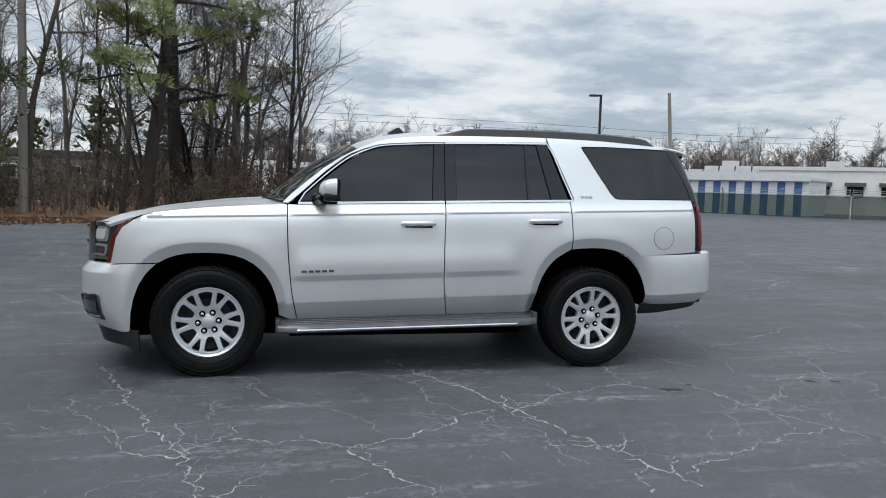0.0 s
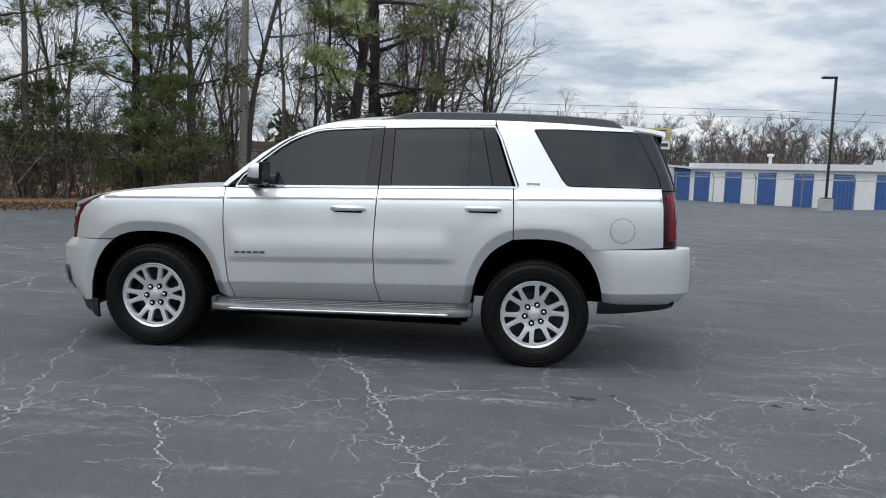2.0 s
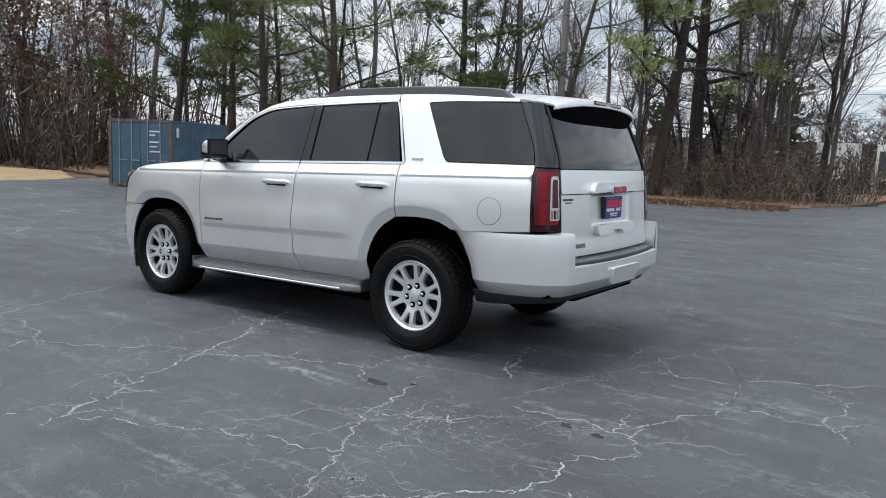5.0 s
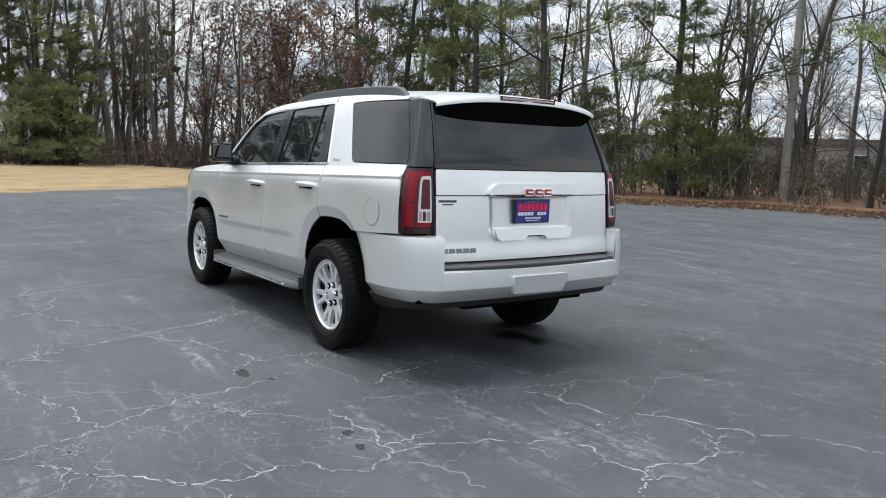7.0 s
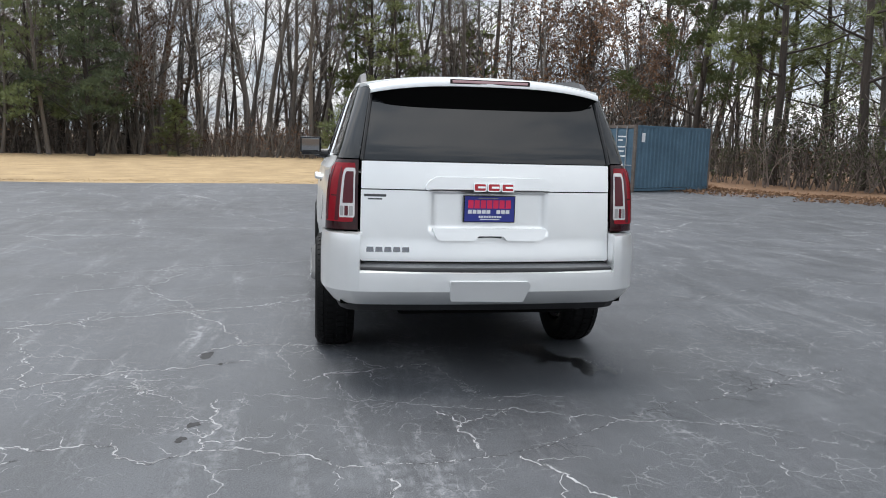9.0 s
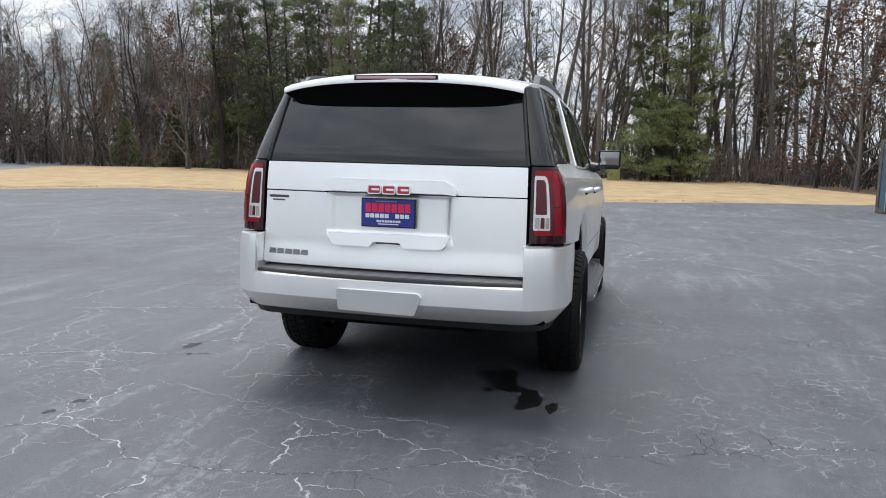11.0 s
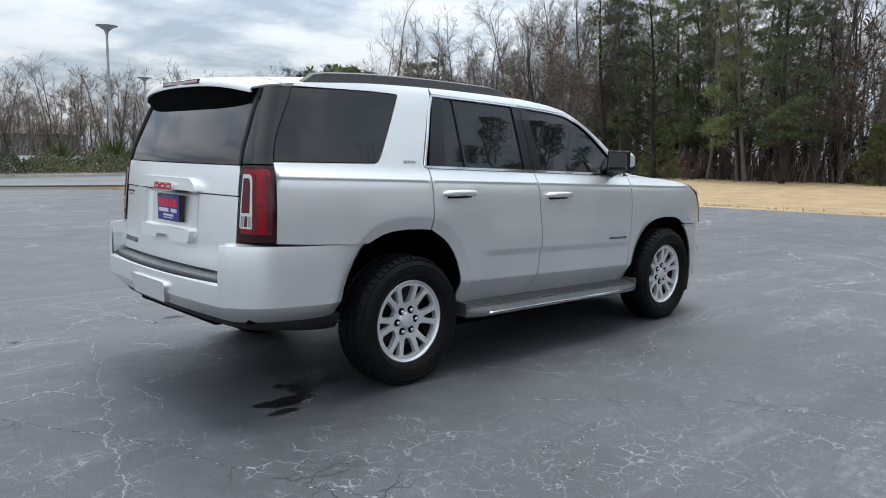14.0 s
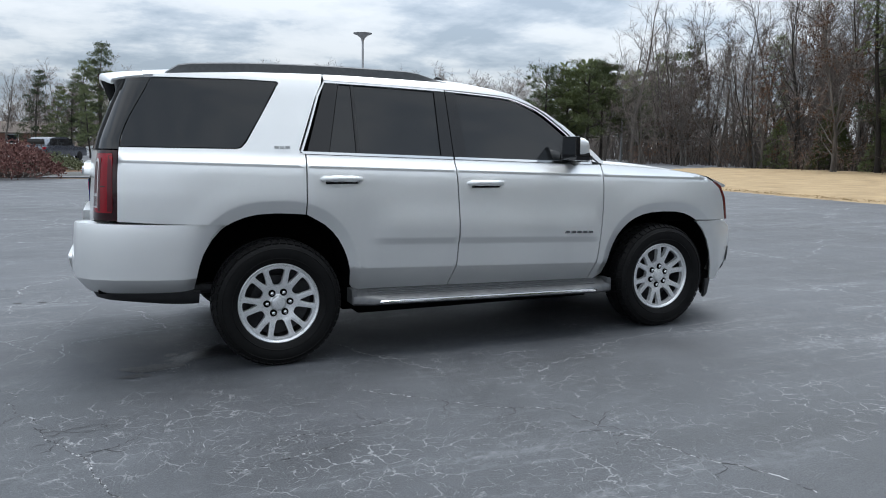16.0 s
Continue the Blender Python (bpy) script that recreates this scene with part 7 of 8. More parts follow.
# pines and bare trees by the street
for kind, x, y, size in (("pine_e", 3.9, -66.4, 0.46), ("pine_d", 3.9, -66.9, 0.70), ("pine_d", 5.4, -65.4, 0.58), ("pine_d", 9.4, -71.0, 0.55), ("pine_d", 6.2, -67.0, 0.50), ("pine_d", 4.6, -63.0, 0.42), ("pine_d", 2.4, -65.0, 0.48), ("pine_d", 7.8, -70.0, 0.45), ("bare_e", 9.5, -72.0, 0.6), ("bare_a", 12.5, -78.0, 0.5)):
    plant(kind, x, y, size)
# single trees behind the sheds
for kind, x, y, size in (("bare_r", 1.6, 64.0, 0.82), ("bare_b", 6.6, 64.0, 0.72), ("bare_r", 10.5, 64.0, 0.84), ("bare_r", 23.6, 64.0, 0.80), ("bare_r", 47.7, 80.0, 0.9), ("bare_r", 51.5, 80.5, 0.92), ("bare_r", 54.0, 80.0, 0.88), ("bare_r", 58.0, 81.0, 0.92), ("bare_r", 61.2, 84.0, 1.08), ("bare_r", 62.4, 85.0, 0.95), ("bare_r", 68.2, 84.0, 0.88), ("bare_r", 70.4, 85.0, 0.8), ("bare_r", 80.9, 86.0, 0.85)):
    plant(kind, x, y, size)
for kind, x, y, size in (("thicket", -1.2, 26.6, 1.2), ("thicket", -0.4, 28.4, 1.3), ("thicket", -2.4, 25.6, 1.1), ("bare_d", -1.0, 28.0, 0.45), ("thicket", 0.2, 30.4, 1.2), ("thicket", -3.2, 26.8, 1.2), ("bare_d", -2.6, 27.4, 0.4)):
    plant(kind, x, y, size)

# ---- buildings, poles and other things round the lot ----
M_CONTAINER = mottled("weathered_blue_steel", (0.045, 0.090, 0.130), (0.095, 0.17, 0.235), 0.9, 0.55, 0.2, 0.004, 9, metal=0.1)
M_CONTFRAME = mottled("rusty_steel", (0.06, 0.045, 0.035), (0.19, 0.16, 0.14), 2, 0.8, 0.3, 0.004)
M_BLUEDOOR = mottled("blue_roller_door", (0.040, 0.100, 0.28), (0.068, 0.145, 0.37), 1.5, 0.5, 0.1, 0.004)
M_OFFWHITE = mottled("weathered_white_wall", (0.74, 0.74, 0.72), (0.86, 0.86, 0.845), 0.6, 0.7, 0.15, 0.004)
M_POLE = mottled("weathered_pole", (0.20, 0.185, 0.165), (0.36, 0.335, 0.30), 2, 0.9, 0.5, 0.01, 8, stretch=(1, 1, 0.15))
M_BLACKSTEEL = mottled("black_steel", (0.012, 0.012, 0.014), (0.03, 0.03, 0.033), 3, 0.45, 0.1, 0.002)
M_GALV = mottled("galvanised_steel", (0.30, 0.31, 0.32), (0.46, 0.47, 0.48), 3, 0.45, 0.1, 0.002, metal=0.7)
M_ROOFBROWN = mottled("brown_roof", (0.07, 0.055, 0.045), (0.15, 0.12, 0.10), 0.5, 0.85, 0.3, 0.02)
M_ROOFGREY = mottled("grey_shingle_roof", (0.075, 0.075, 0.078), (0.16, 0.16, 0.165), 0.8, 0.85, 0.3, 0.02)
M_LINEPAINT = mottled("worn_white_line_paint", (0.45, 0.45, 0.44), (0.75, 0.75, 0.73), 2.5, 0.8, 0.2, 0.003)
M_GREENMESH = mottled("green_wind_screen", (0.014, 0.040, 0.032), (0.030, 0.075, 0.058), 1.2, 0.9, 0.2, 0.01, Alpha=0.55)
M_GREYWALL = mottled("dull_grey_wall", (0.20, 0.19, 0.18), (0.36, 0.35, 0.33), 0.4, 0.85, 0.2, 0.01)
M_YELLOWBOX = mottled("faded_yellow_green", (0.22, 0.22, 0.08), (0.34, 0.33, 0.13), 2, 0.7, 0.1, 0.004)


def container():
    """A 20-foot steel box: corrugated sides, doors with lock rods at one end."""
    t = thing("shipping_container", "weathered blue steel shipping container on the lot's edge", "container", at=(-15.05, 8.66, 0.0), rz=25.2)
    t.scale = (0.85, 0.62, 0.79)
    L, Wd, H = 6.06, 2.44, 2.59

    def corrugated(length, height, pitch=0.28):
        rows = []
        n = int(length / pitch)
        xs = []
        for k in range(n):
            x = length * k / n
            p = length / n
            xs += [(x + 0.02, 0.0), (x + 0.25 * p, 0.0), (x + 0.40 * p, 0.036), (x + 0.75 * p, 0.036), (x + 0.92 * p, 0.0)]
        return sheet([[(x, d, z) for x, d in xs] for z in (0.16, height - 0.10)])

    # own axes: the length runs along y, the doors face -y
    for s in (0, 1):
        bm = corrugated(L - 0.2, H)
        ob = part("side_wall", solid(bm, 0.01), M_CONTAINER, t, "corrugated blue wall")
        ob.matrix_basis = Matrix.Translation((0.02 if s else -Wd - 0.0, 0.1, 0)) @ pose(0, 0, 0, 0, 0, 90)
        ob.matrix_basis = Matrix.Translation((-0.02 if s == 0 else -Wd + 0.06, 0.1, 0)) @ pose(0, 0, 0, 0, 0, 90)
    bm = corrugated(Wd - 0.2, H)
    part("end_wall", solid(bm, 0.01), M_CONTAINER, t).matrix_basis = Matrix.Translation((-Wd + 0.1, L - 0.06, 0))
    part("roof", boxes(((-Wd + 0.03, 0.03, H - 0.09), (-0.03, L - 0.03, H - 0.05)), bevel=0.01), M_CONTAINER, t)
    for x in (-Wd, -0.12):
        for y in (0, L - 0.12):
            part("corner_post", boxes(((x, y, 0.02), (x + 0.12, y + 0.12, H)), bevel=0.012), M_CONTFRAME, t, "worn corner post")
        for z in (0.04, H - 0.10):
            part("side_rail", boxes(((x + 0.02, 0.12, z), (x + 0.10, L - 0.12, z + 0.10)), bevel=0.01), M_CONTAINER, t)
    for y in (0.0, L - 0.10):
        for z in (0.04, H - 0.12):
            part("end_rail", boxes(((-Wd + 0.12, y + 0.01, z), (-0.12, y + 0.09, z + 0.12)), bevel=0.01), M_CONTFRAME, t)
    for k in range(2):
        x0 = -Wd + 0.13 + k * 1.10
        door = part("door", boxes(((x0, 0.03, 0.17), (x0 + 1.08, 0.07, H - 0.13)), bevel=0.008), M_CONTAINER, t, "blue steel door")
        for j in range(4):
            z = 0.30 + j * 0.56
            part("door_panel", boxes(((x0 + 0.08, 0.022, z), (x0 + 1.0, 0.034, z + 0.40)), bevel=0.006), M_CONTAINER, door)
        for j in (0.30, 0.78):
            bm = bmesh.new()
            tube(bm, [(x0 + j, -0.012, 0.10), (x0 + j, -0.012, H - 0.04)], 0.019, 8)
            part("lock_rod", bm, M_GALV, door, "galvanised lock rod")
            part("rod_handle", boxes(((x0 + j - 0.02, -0.05, 1.02), (x0 + j + 0.32, -0.03, 1.06)), bevel=0.004), M_GALV, door)
            for z in (0.14, 0.75, 1.7, H - 0.2):
                part("rod_guide", boxes(((x0 + j - 0.045, -0.022, z), (x0 + j + 0.045, 0.03, z + 0.06)), bevel=0.004), M_CONTAINER, door)
        if k:
            for z, w in ((2.12, 0.40), (1.98, 0.22), (1.72, 0.36), (1.55, 0.30), (1.36, 0.40)):
                part("marking", boxes(((x0 + 0.36, 0.016, z), (x0 + 0.36 + w, 0.022, z + 0.055))), M_WHITE, door, "white bar of stencilled marking")
    part("notice", boxes(((0.018, 0.42, 1.95), (0.024, 0.66, 2.30))), M_WHITE, t, "white paper notice")
    return t


container()


def light_pole_square(x, y):
    """A black steel pole with an angled head on a concrete base."""
    t = thing("street_lamp", "black steel lamp pole on a square concrete base", "lamp", at=(x, y, 0), rz=0)
    part("base", boxes(((-0.30, -0.30, -0.05), (0.30, 0.30, 0.72)), bevel=0.03), M_CONCRETE, t, "pale concrete base")
    part("base_plate", boxes(((-0.22, -0.22, 0.72), (0.22, 0.22, 0.78)), bevel=0.01), M_BLACKSTEEL, t)
    part("pole", boxes(((-0.06, -0.06, 0.78), (0.06, 0.06, 7.25)), bevel=0.012), M_BLACKSTEEL, t)
    part("arm", boxes(((-0.20, -0.05, 7.14), (0.075, 0.05, 7.26)), bevel=0.012), M_BLACKSTEEL, t)
    part("lamp_head", boxes(((-0.72, -0.17, 7.13), (-0.18, 0.17, 7.24)), bevel=0.03), M_BLACKSTEEL, t, "flat black lamp head")


light_pole_square(18.1, 36.3)


def wooden_pole(x, y, height, radius, label, lean=0.0):
    t = thing("utility_pole", label, "pole", "utility poles", at=(x, y, -0.05))
    bm = bmesh.new()
    tube(bm, [(0, 0, -0.2), (lean * 0.5, 0, height * 0.5), (lean, 0, height)], [radius * 1.15, radius, radius * 0.82], 12)
    soft(part("post", bm, M_POLE, t), 60)
    return t


wooden_pole(25.0, 39.5, 8.1, 0.13, "tall bare weathered wooden pole by the fence", -0.62)
wooden_pole(-10.3, 24.6, 13.5, 0.15, "pale weathered wooden utility pole among trees", 0.1)


def flared_lamp(x, y, height, size=1.0, label="tall lamp pole with a pale flared bowl head"):
    """A lamp whose head opens upwards like a cup."""
    t = thing("street_lamp", label, "lamp", "flared lamps", at=(x, y, -0.05))
    bm = bmesh.new()
    tube(bm, [(0, 0, -0.1), (0, 0, height - 0.7)], [0.11, 0.07], 12)
    soft(part("pole", bm, M_GALV, t), 60)
    bm = bmesh.new()
    lathe(bm, [(0.05, height - 0.95), (0.075, height - 0.55), (0.14, height - 0.34), (0.36 * size, height - 0.16), (0.62 * size, height - 0.06), (0.64 * size, height - 0.02), (0.55 * size, height), (0.02, height + 0.03)], 28)
    soft(part("lamp_head", bm, M_GALV, t, "pale flared lamp head"), 50)


flared_lamp(-12.9, -44.0, 8.75)
flared_lamp(-40.3, -52.4, 6.6)
flared_lamp(-24.0, -66.0, 7.8)


SHED_A, SHED_C, SHED_E = Vector((3.1, 54.8)), Vector((14.3, 51.2)), Vector((29.7, 32.2))
shed_dir = (SHED_E - SHED_C).normalized()


def storage_shed():
    """A low storage building: a striped gable end and, round an open corner, a long side with roller doors."""
    t = thing("storage_building", "low white storage building with blue roller doors", "building", at=(SHED_C.x, SHED_C.y, 0))
    rise_, E, P, W0 = 0.43, 2.42, 2.98, (SHED_A - SHED_C).length
    g_dir = (SHED_A - SHED_C).normalized()

    def frame_of(d):
        # local x along the wall, y out of it towards the lot, z up
        n = Vector((-d.y, d.x))
        if n.dot(Vector((-10, -40))) < 0:
            n = -n
        return Matrix(((d.x, n.x, 0, 0), (d.y, n.y, 0, 0), (0, 0, 1, 0), (0, 0, 0, 1)))

    def on_wall(name, bm, material, frame_, label="", parent=t):
        bmesh.ops.transform(bm, matrix=frame_, verts=bm.verts[:])
        bmesh.ops.recalc_face_normals(bm, faces=bm.faces[:])
        return part(name, bm, material, parent, label)

    gf, df = frame_of(g_dir), frame_of(shed_dir)
    L = (SHED_E - SHED_C).length

    def eave(x):
        top = W0 * (1 - rise_)
        return E + (P - E) * x / top if x < top else P + (1.90 - P) * (x - top) / (W0 - top)

    up = Matrix(((1, 0, 0, 0), (0, 0, -1, 0), (0, 1, 0, 0), (0, 0, 0, 1)))
    on_wall("gable_wall", prism([(0, -0.05), (W0, -0.05), (W0, eave(W0)), (W0 * (1 - rise_), P), (0, E)], 0.2), M_OFFWHITE, gf @ up, "white gable wall")
    on_wall("side_wall", boxes(((0, -0.2, -0.05), (L, 0, E))), M_OFFWHITE, df, "white metal wall")
    on_wall("end_wall", boxes(((L - 0.2, -4.5, -0.05), (L, -0.2, E))), M_OFFWHITE, df)
    on_wall("roof", boxes(((-0.3, -4.7, E), (L + 0.1, 0.12, E + 0.14))), M_WHITE, df, "white metal roof")
    on_wall("fascia", boxes(((-0.2, 0.12, E - 0.06), (L + 0.1, 0.18, E + 0.34)), bevel=0.01), M_WHITE, df, "white fascia")
    top = W0 * (1 - rise_)
    for x0, x1 in ((-0.2, top), (top, W0 + 0.4)):
        rows = [[(x0, 0.35, eave(max(x0, 0)) + 0.02), (x1, 0.35, eave(min(x1, W0)) + 0.02)], [(x0, -13, eave(max(x0, 0)) + 0.02), (x1, -13, eave(min(x1, W0)) + 0.02)]]
        on_wall("roof", solid(sheet(rows), 0.14), M_WHITE, gf, "white metal roof")
    # blue stripes, from the corner outwards, and a white roller door
    x = 0.15
    for w, space in ((1.15, 2.05), (0.75, 0.80), (0.85, 0.80), (1.15, 0.75), (0.70, 0.70), (0.65, 0.70), (0.9, 0.3)):
        outline = [(x, 0), (x + w, 0), (x + w, eave(x + w) - 0.1), (x, eave(x) - 0.1)]
        on_wall("blue_stripe", prism(outline, 0.02), M_BLUEDOOR, gf @ Matrix.Translation((0, 0.022, 0)) @ up, "blue wall stripe")
        if space > 2:
            on_wall("roller_door", boxes(((x + w + 0.12, 0.0, 0.0), (x + w + 1.95, 0.05, 1.9)), bevel=0.01), M_OFFWHITE, gf, "white roller door")
            on_wall("door_hood", boxes(((x + w + 0.05, 0.0, 1.92), (x + w + 1.3, 0.22, 2.4)), bevel=0.02), M_OFFWHITE, gf)
        x += w + space
    x = 0.25
    while x + 1.5 < L - 7.6:
        door = on_wall("roller_door", boxes(((x, 0.0, 0.0), (x + 1.32, 0.05, 2.15)), bevel=0.008), M_BLUEDOOR, df, "blue roller door")
        for j in range(5):
            on_wall("door_rib", boxes(((x + 0.12 + j * 0.25, 0.045, 0.02), (x + 0.18 + j * 0.25, 0.075, 2.12))), M_BLUEDOOR, df, parent=door)
        x += 2.62
    while x + 0.5 < L:
        on_wall("blue_stripe", boxes(((x, 0.0, 0.0), (x + 0.44, 0.04, 2.30)), bevel=0.006), M_BLUEDOOR, df, "blue wall stripe")
        x += 0.96
    bm = bmesh.new()
    lathe(bm, [(0.12, P - 0.4), (0.12, P + 0.45), (0.24, P + 0.47), (0.24, P + 0.62), (0.02, P + 0.68)], 12, Matrix.Translation((3.0, -5, 0)))
    on_wall("roof_vent", bm, M_WHITE, df)
    on_wall("rear_parapet", boxes(((7.0, -12.6, 0), (18.0, -12.0, 3.45))), M_WHITE, df, "white parapet of the rear unit")
    for k in range(9):
        on_wall("parapet_post", boxes(((7.6 + 1.25 * k, -12.1, 3.3), (7.66 + 1.25 * k, -11.95, 3.72))), M_BLACKSTEEL, df)


storage_shed()


def wire_fence(a, b, height, spacing, screened, label):
    """Steel posts with rails and barbed wires; or a green wind screen on them."""
    a, b = Vector(a), Vector(b)
    t = thing("fence", label, "fence", at=(a.x, a.y, 0), rz=math.degrees(math.atan2((b - a).y, (b - a).x)))
    ln = (b - a).length
    n = int(ln / spacing)
    for k in range(n + 1):
        x = ln * k / n
        bm = bmesh.new()
        tube(bm, [(x, 0, -0.1), (x, 0, height), (x, -0.24, height + 0.30)], 0.035, 6)
        part("post", bm, M_GALV, t)
    for z in ((height - 0.02,) if screened else (height, )):
        bm = bmesh.new()
        tube(bm, [(0, 0, z), (ln, 0, z)], 0.022, 5)
        part("rail", bm, M_GALV, t)
    for k in range(3):
        bm = bmesh.new()
        tube(bm, [(0, -0.08 * (k + 0.6), height + 0.10 * (k + 0.6)), (ln, -0.08 * (k + 0.6), height + 0.10 * (k + 0.6))], 0.009, 4)
        part("wire", bm, M_GALV, t)
    if screened:
        rows = [[(ln * i / 60, -0.05 + 0.03 * math.sin(i * 1.7), z) for i in range(61)] for z in (0.08, height * 0.5, height - 0.06)]
        part("wind_screen", solid(sheet(rows), 0.006), M_GREENMESH, t, "dark green wind screen")


off = Vector((-shed_dir.y, shed_dir.x))
off = off if off.dot(Vector((-10, -40))) > 0 else -off
fence_start = SHED_C + off * 1.8
wire_fence(SHED_A + off * 2.2, fence_start, 1.75, 3.0, False, "tall grey wire fence with barbed strands")
wire_fence(fence_start, fence_start + shed_dir * 16.3, 1.75, 3.0, False, "tall grey wire fence with barbed strands")
def lot_rise():
    """The lot climbs gently towards the far end of the fence."""
    n = Vector((-shed_dir.y, shed_dir.x))
    if n.dot(Vector((-10, -40))) > 0:
        n = -n
    rows = []
    for i in range(46):
        u = 11 + i * 1.1
        base = fence_start + shed_dir * u
        row = []
        for j in range(25):
            v = -12 + j
            p = base + n * v
            row.append((p.x, p.y, -0.02 + (RISE + 0.02) * ease(u, 11, 18) * ease(v, -12, 0.5)))
        rows.append(row)
    bm = sheet(rows)
    bmesh.ops.recalc_face_normals(bm, faces=bm.faces[:])
    ob = part("pavement_rise", bm, M_ASPHALT)
    tagged(ob, "gently rising dark asphalt before the fence", "pavement", kind="structure")
    soft(ob, 60)


RISE = 0.30
lot_rise()
wire_fence(fence_start + shed_dir * 16.6, fence_start + shed_dir * 27, 1.6, 3.0, True, "wire fence hung with a dark green screen")
wire_fence(fence_start + shed_dir * 27.1, fence_start + shed_dir * 27.1 + Vector((24, -17)), 1.6, 3.0, True, "wire fence hung with a dark green screen")


def plain_building(name, label, at, rz, size, wall, roof, windows, parapet=0.0, pitch=0.0):
    """A building with storeys of windows and a flat or pitched roof."""
    t = thing(name, label, "building", at=at, rz=rz)
    sx, sy, h = size
    part("wall", boxes(((0, 0, -0.1), (sx, sy, h))), wall, t)
    if pitch:
        for s in (0, 1):
            rows = [[(-0.5, -0.5 if s == 0 else sy + 0.5, h - 0.05), (sx + 0.5, -0.5 if s == 0 else sy + 0.5, h - 0.05)], [(-0.5, sy / 2, h + pitch), (sx + 0.5, sy / 2, h + pitch)]]
            part("roof", solid(sheet(rows), 0.12), roof, t)
        for x in (0.05, sx - 0.15):
            part("gable_wall", prism([(0, h), (sy, h), (sy / 2, h + pitch - 0.1)], 0.1), wall, t).matrix_basis = Matrix(((0, 0, 1, x), (1, 0, 0, 0), (0, 1, 0, 0), (0, 0, 0, 1)))
    else:
        part("roof", boxes(((-0.1, -0.1, h), (sx + 0.1, sy + 0.1, h + 0.25 + parapet)), bevel=0.02), roof, t)
    for x, z, w, hh in windows:
        f = part("window", boxes(((x, -0.06, z), (x + w, -0.01, z + hh)), bevel=0.01), M_WHITE, t, "window in a pale frame")
        part("pane", boxes(((x + 0.09, -0.075, z + 0.09), (x + w - 0.09, -0.055, z + hh - 0.09))), M_GLOSSBLACK, f, "dark pane")
    return t


white_hall = plain_building("white_building", "long low white building with small dark awnings", (40, 60, 0), -41, (44, 10, 3.9), M_OFFWHITE, M_WHITE, [(1.4 + 2.7 * k, 1.55, 1.5, 1.05) for k in range(15)], 0.1)
for k in range(15):
    part("awning", prism([(0, 0), (0.55, 0), (0, 0.32)], 1.7, 0.01), M_BLACKSTEEL, white_hall, "small dark awning").matrix_basis = Matrix(((0, 0, 1, 1.3 + 2.7 * k), (-1, 0, 0, -0.07), (0, 1, 0, 2.55), (0, 0, 0, 1)))
for k in range(5):
    part("parapet_step", boxes(((1.5 + 9 * k, -0.12, 3.9), (3.0 + 9 * k, 0.4, 4.75)), bevel=0.02), M_WHITE, white_hall)
plain_building("warehouse", "long pale warehouse with a dark brown roof", (-64, 66, 0), 33, (80, 16, 3.6), M_GREYWALL, M_ROOFBROWN, [(4 + 7 * k, 1.2, 1.6, 1.6) for k in range(10)], 0.7)
plain_building("house", "white clapboard house with a dark pitched roof", (-62, -92, 0), 128, (11, 8, 3.4), M_OFFWHITE, M_ROOFGREY, [(1.5, 1.0, 1.2, 1.5), (4.2, 1.0, 1.2, 1.5), (8, 1.0, 1.2, 1.5)], pitch=2.6)
plain_building("house", "white house with a low dark pitched roof", (-50, -95, 0), 150, (10, 8, 3.0), M_OFFWHITE, M_ROOFGREY, [(1.5, 1.0, 1.2, 1.3), (6, 1.0, 1.2, 1.3)], pitch=2.0)
plain_building("house", "tan bungalow with a low brown roof", (-18, -118, 0), 170, (16, 9, 2.9), M_CONCRETE, M_ROOFBROWN, [(1.5, 1.0, 1.4, 1.2), (6, 1.0, 1.4, 1.2), (11, 1.0, 1.4, 1.2)], pitch=1.6)
plain_building("house", "brick bungalow with a white porch and brown roof", (27, -108, 0), 188, (17, 9, 2.3), mottled("dull_red_brick", (0.14, 0.07, 0.05), (0.26, 0.14, 0.10), 2, 0.85, 0.2, 0.01), M_ROOFBROWN, [(1.5, 0.9, 1.4, 1.3), (6, 0.9, 1.4, 1.3), (11, 0.9, 1.4, 1.3)], pitch=1.5)
plain_building("garden_shed", "small white shed with a dark roof", (1.0, -84, 0), 176, (5, 4, 2.4), M_OFFWHITE, M_ROOFBROWN, [(1.5, 0.9, 0.9, 0.9)], pitch=1.2)


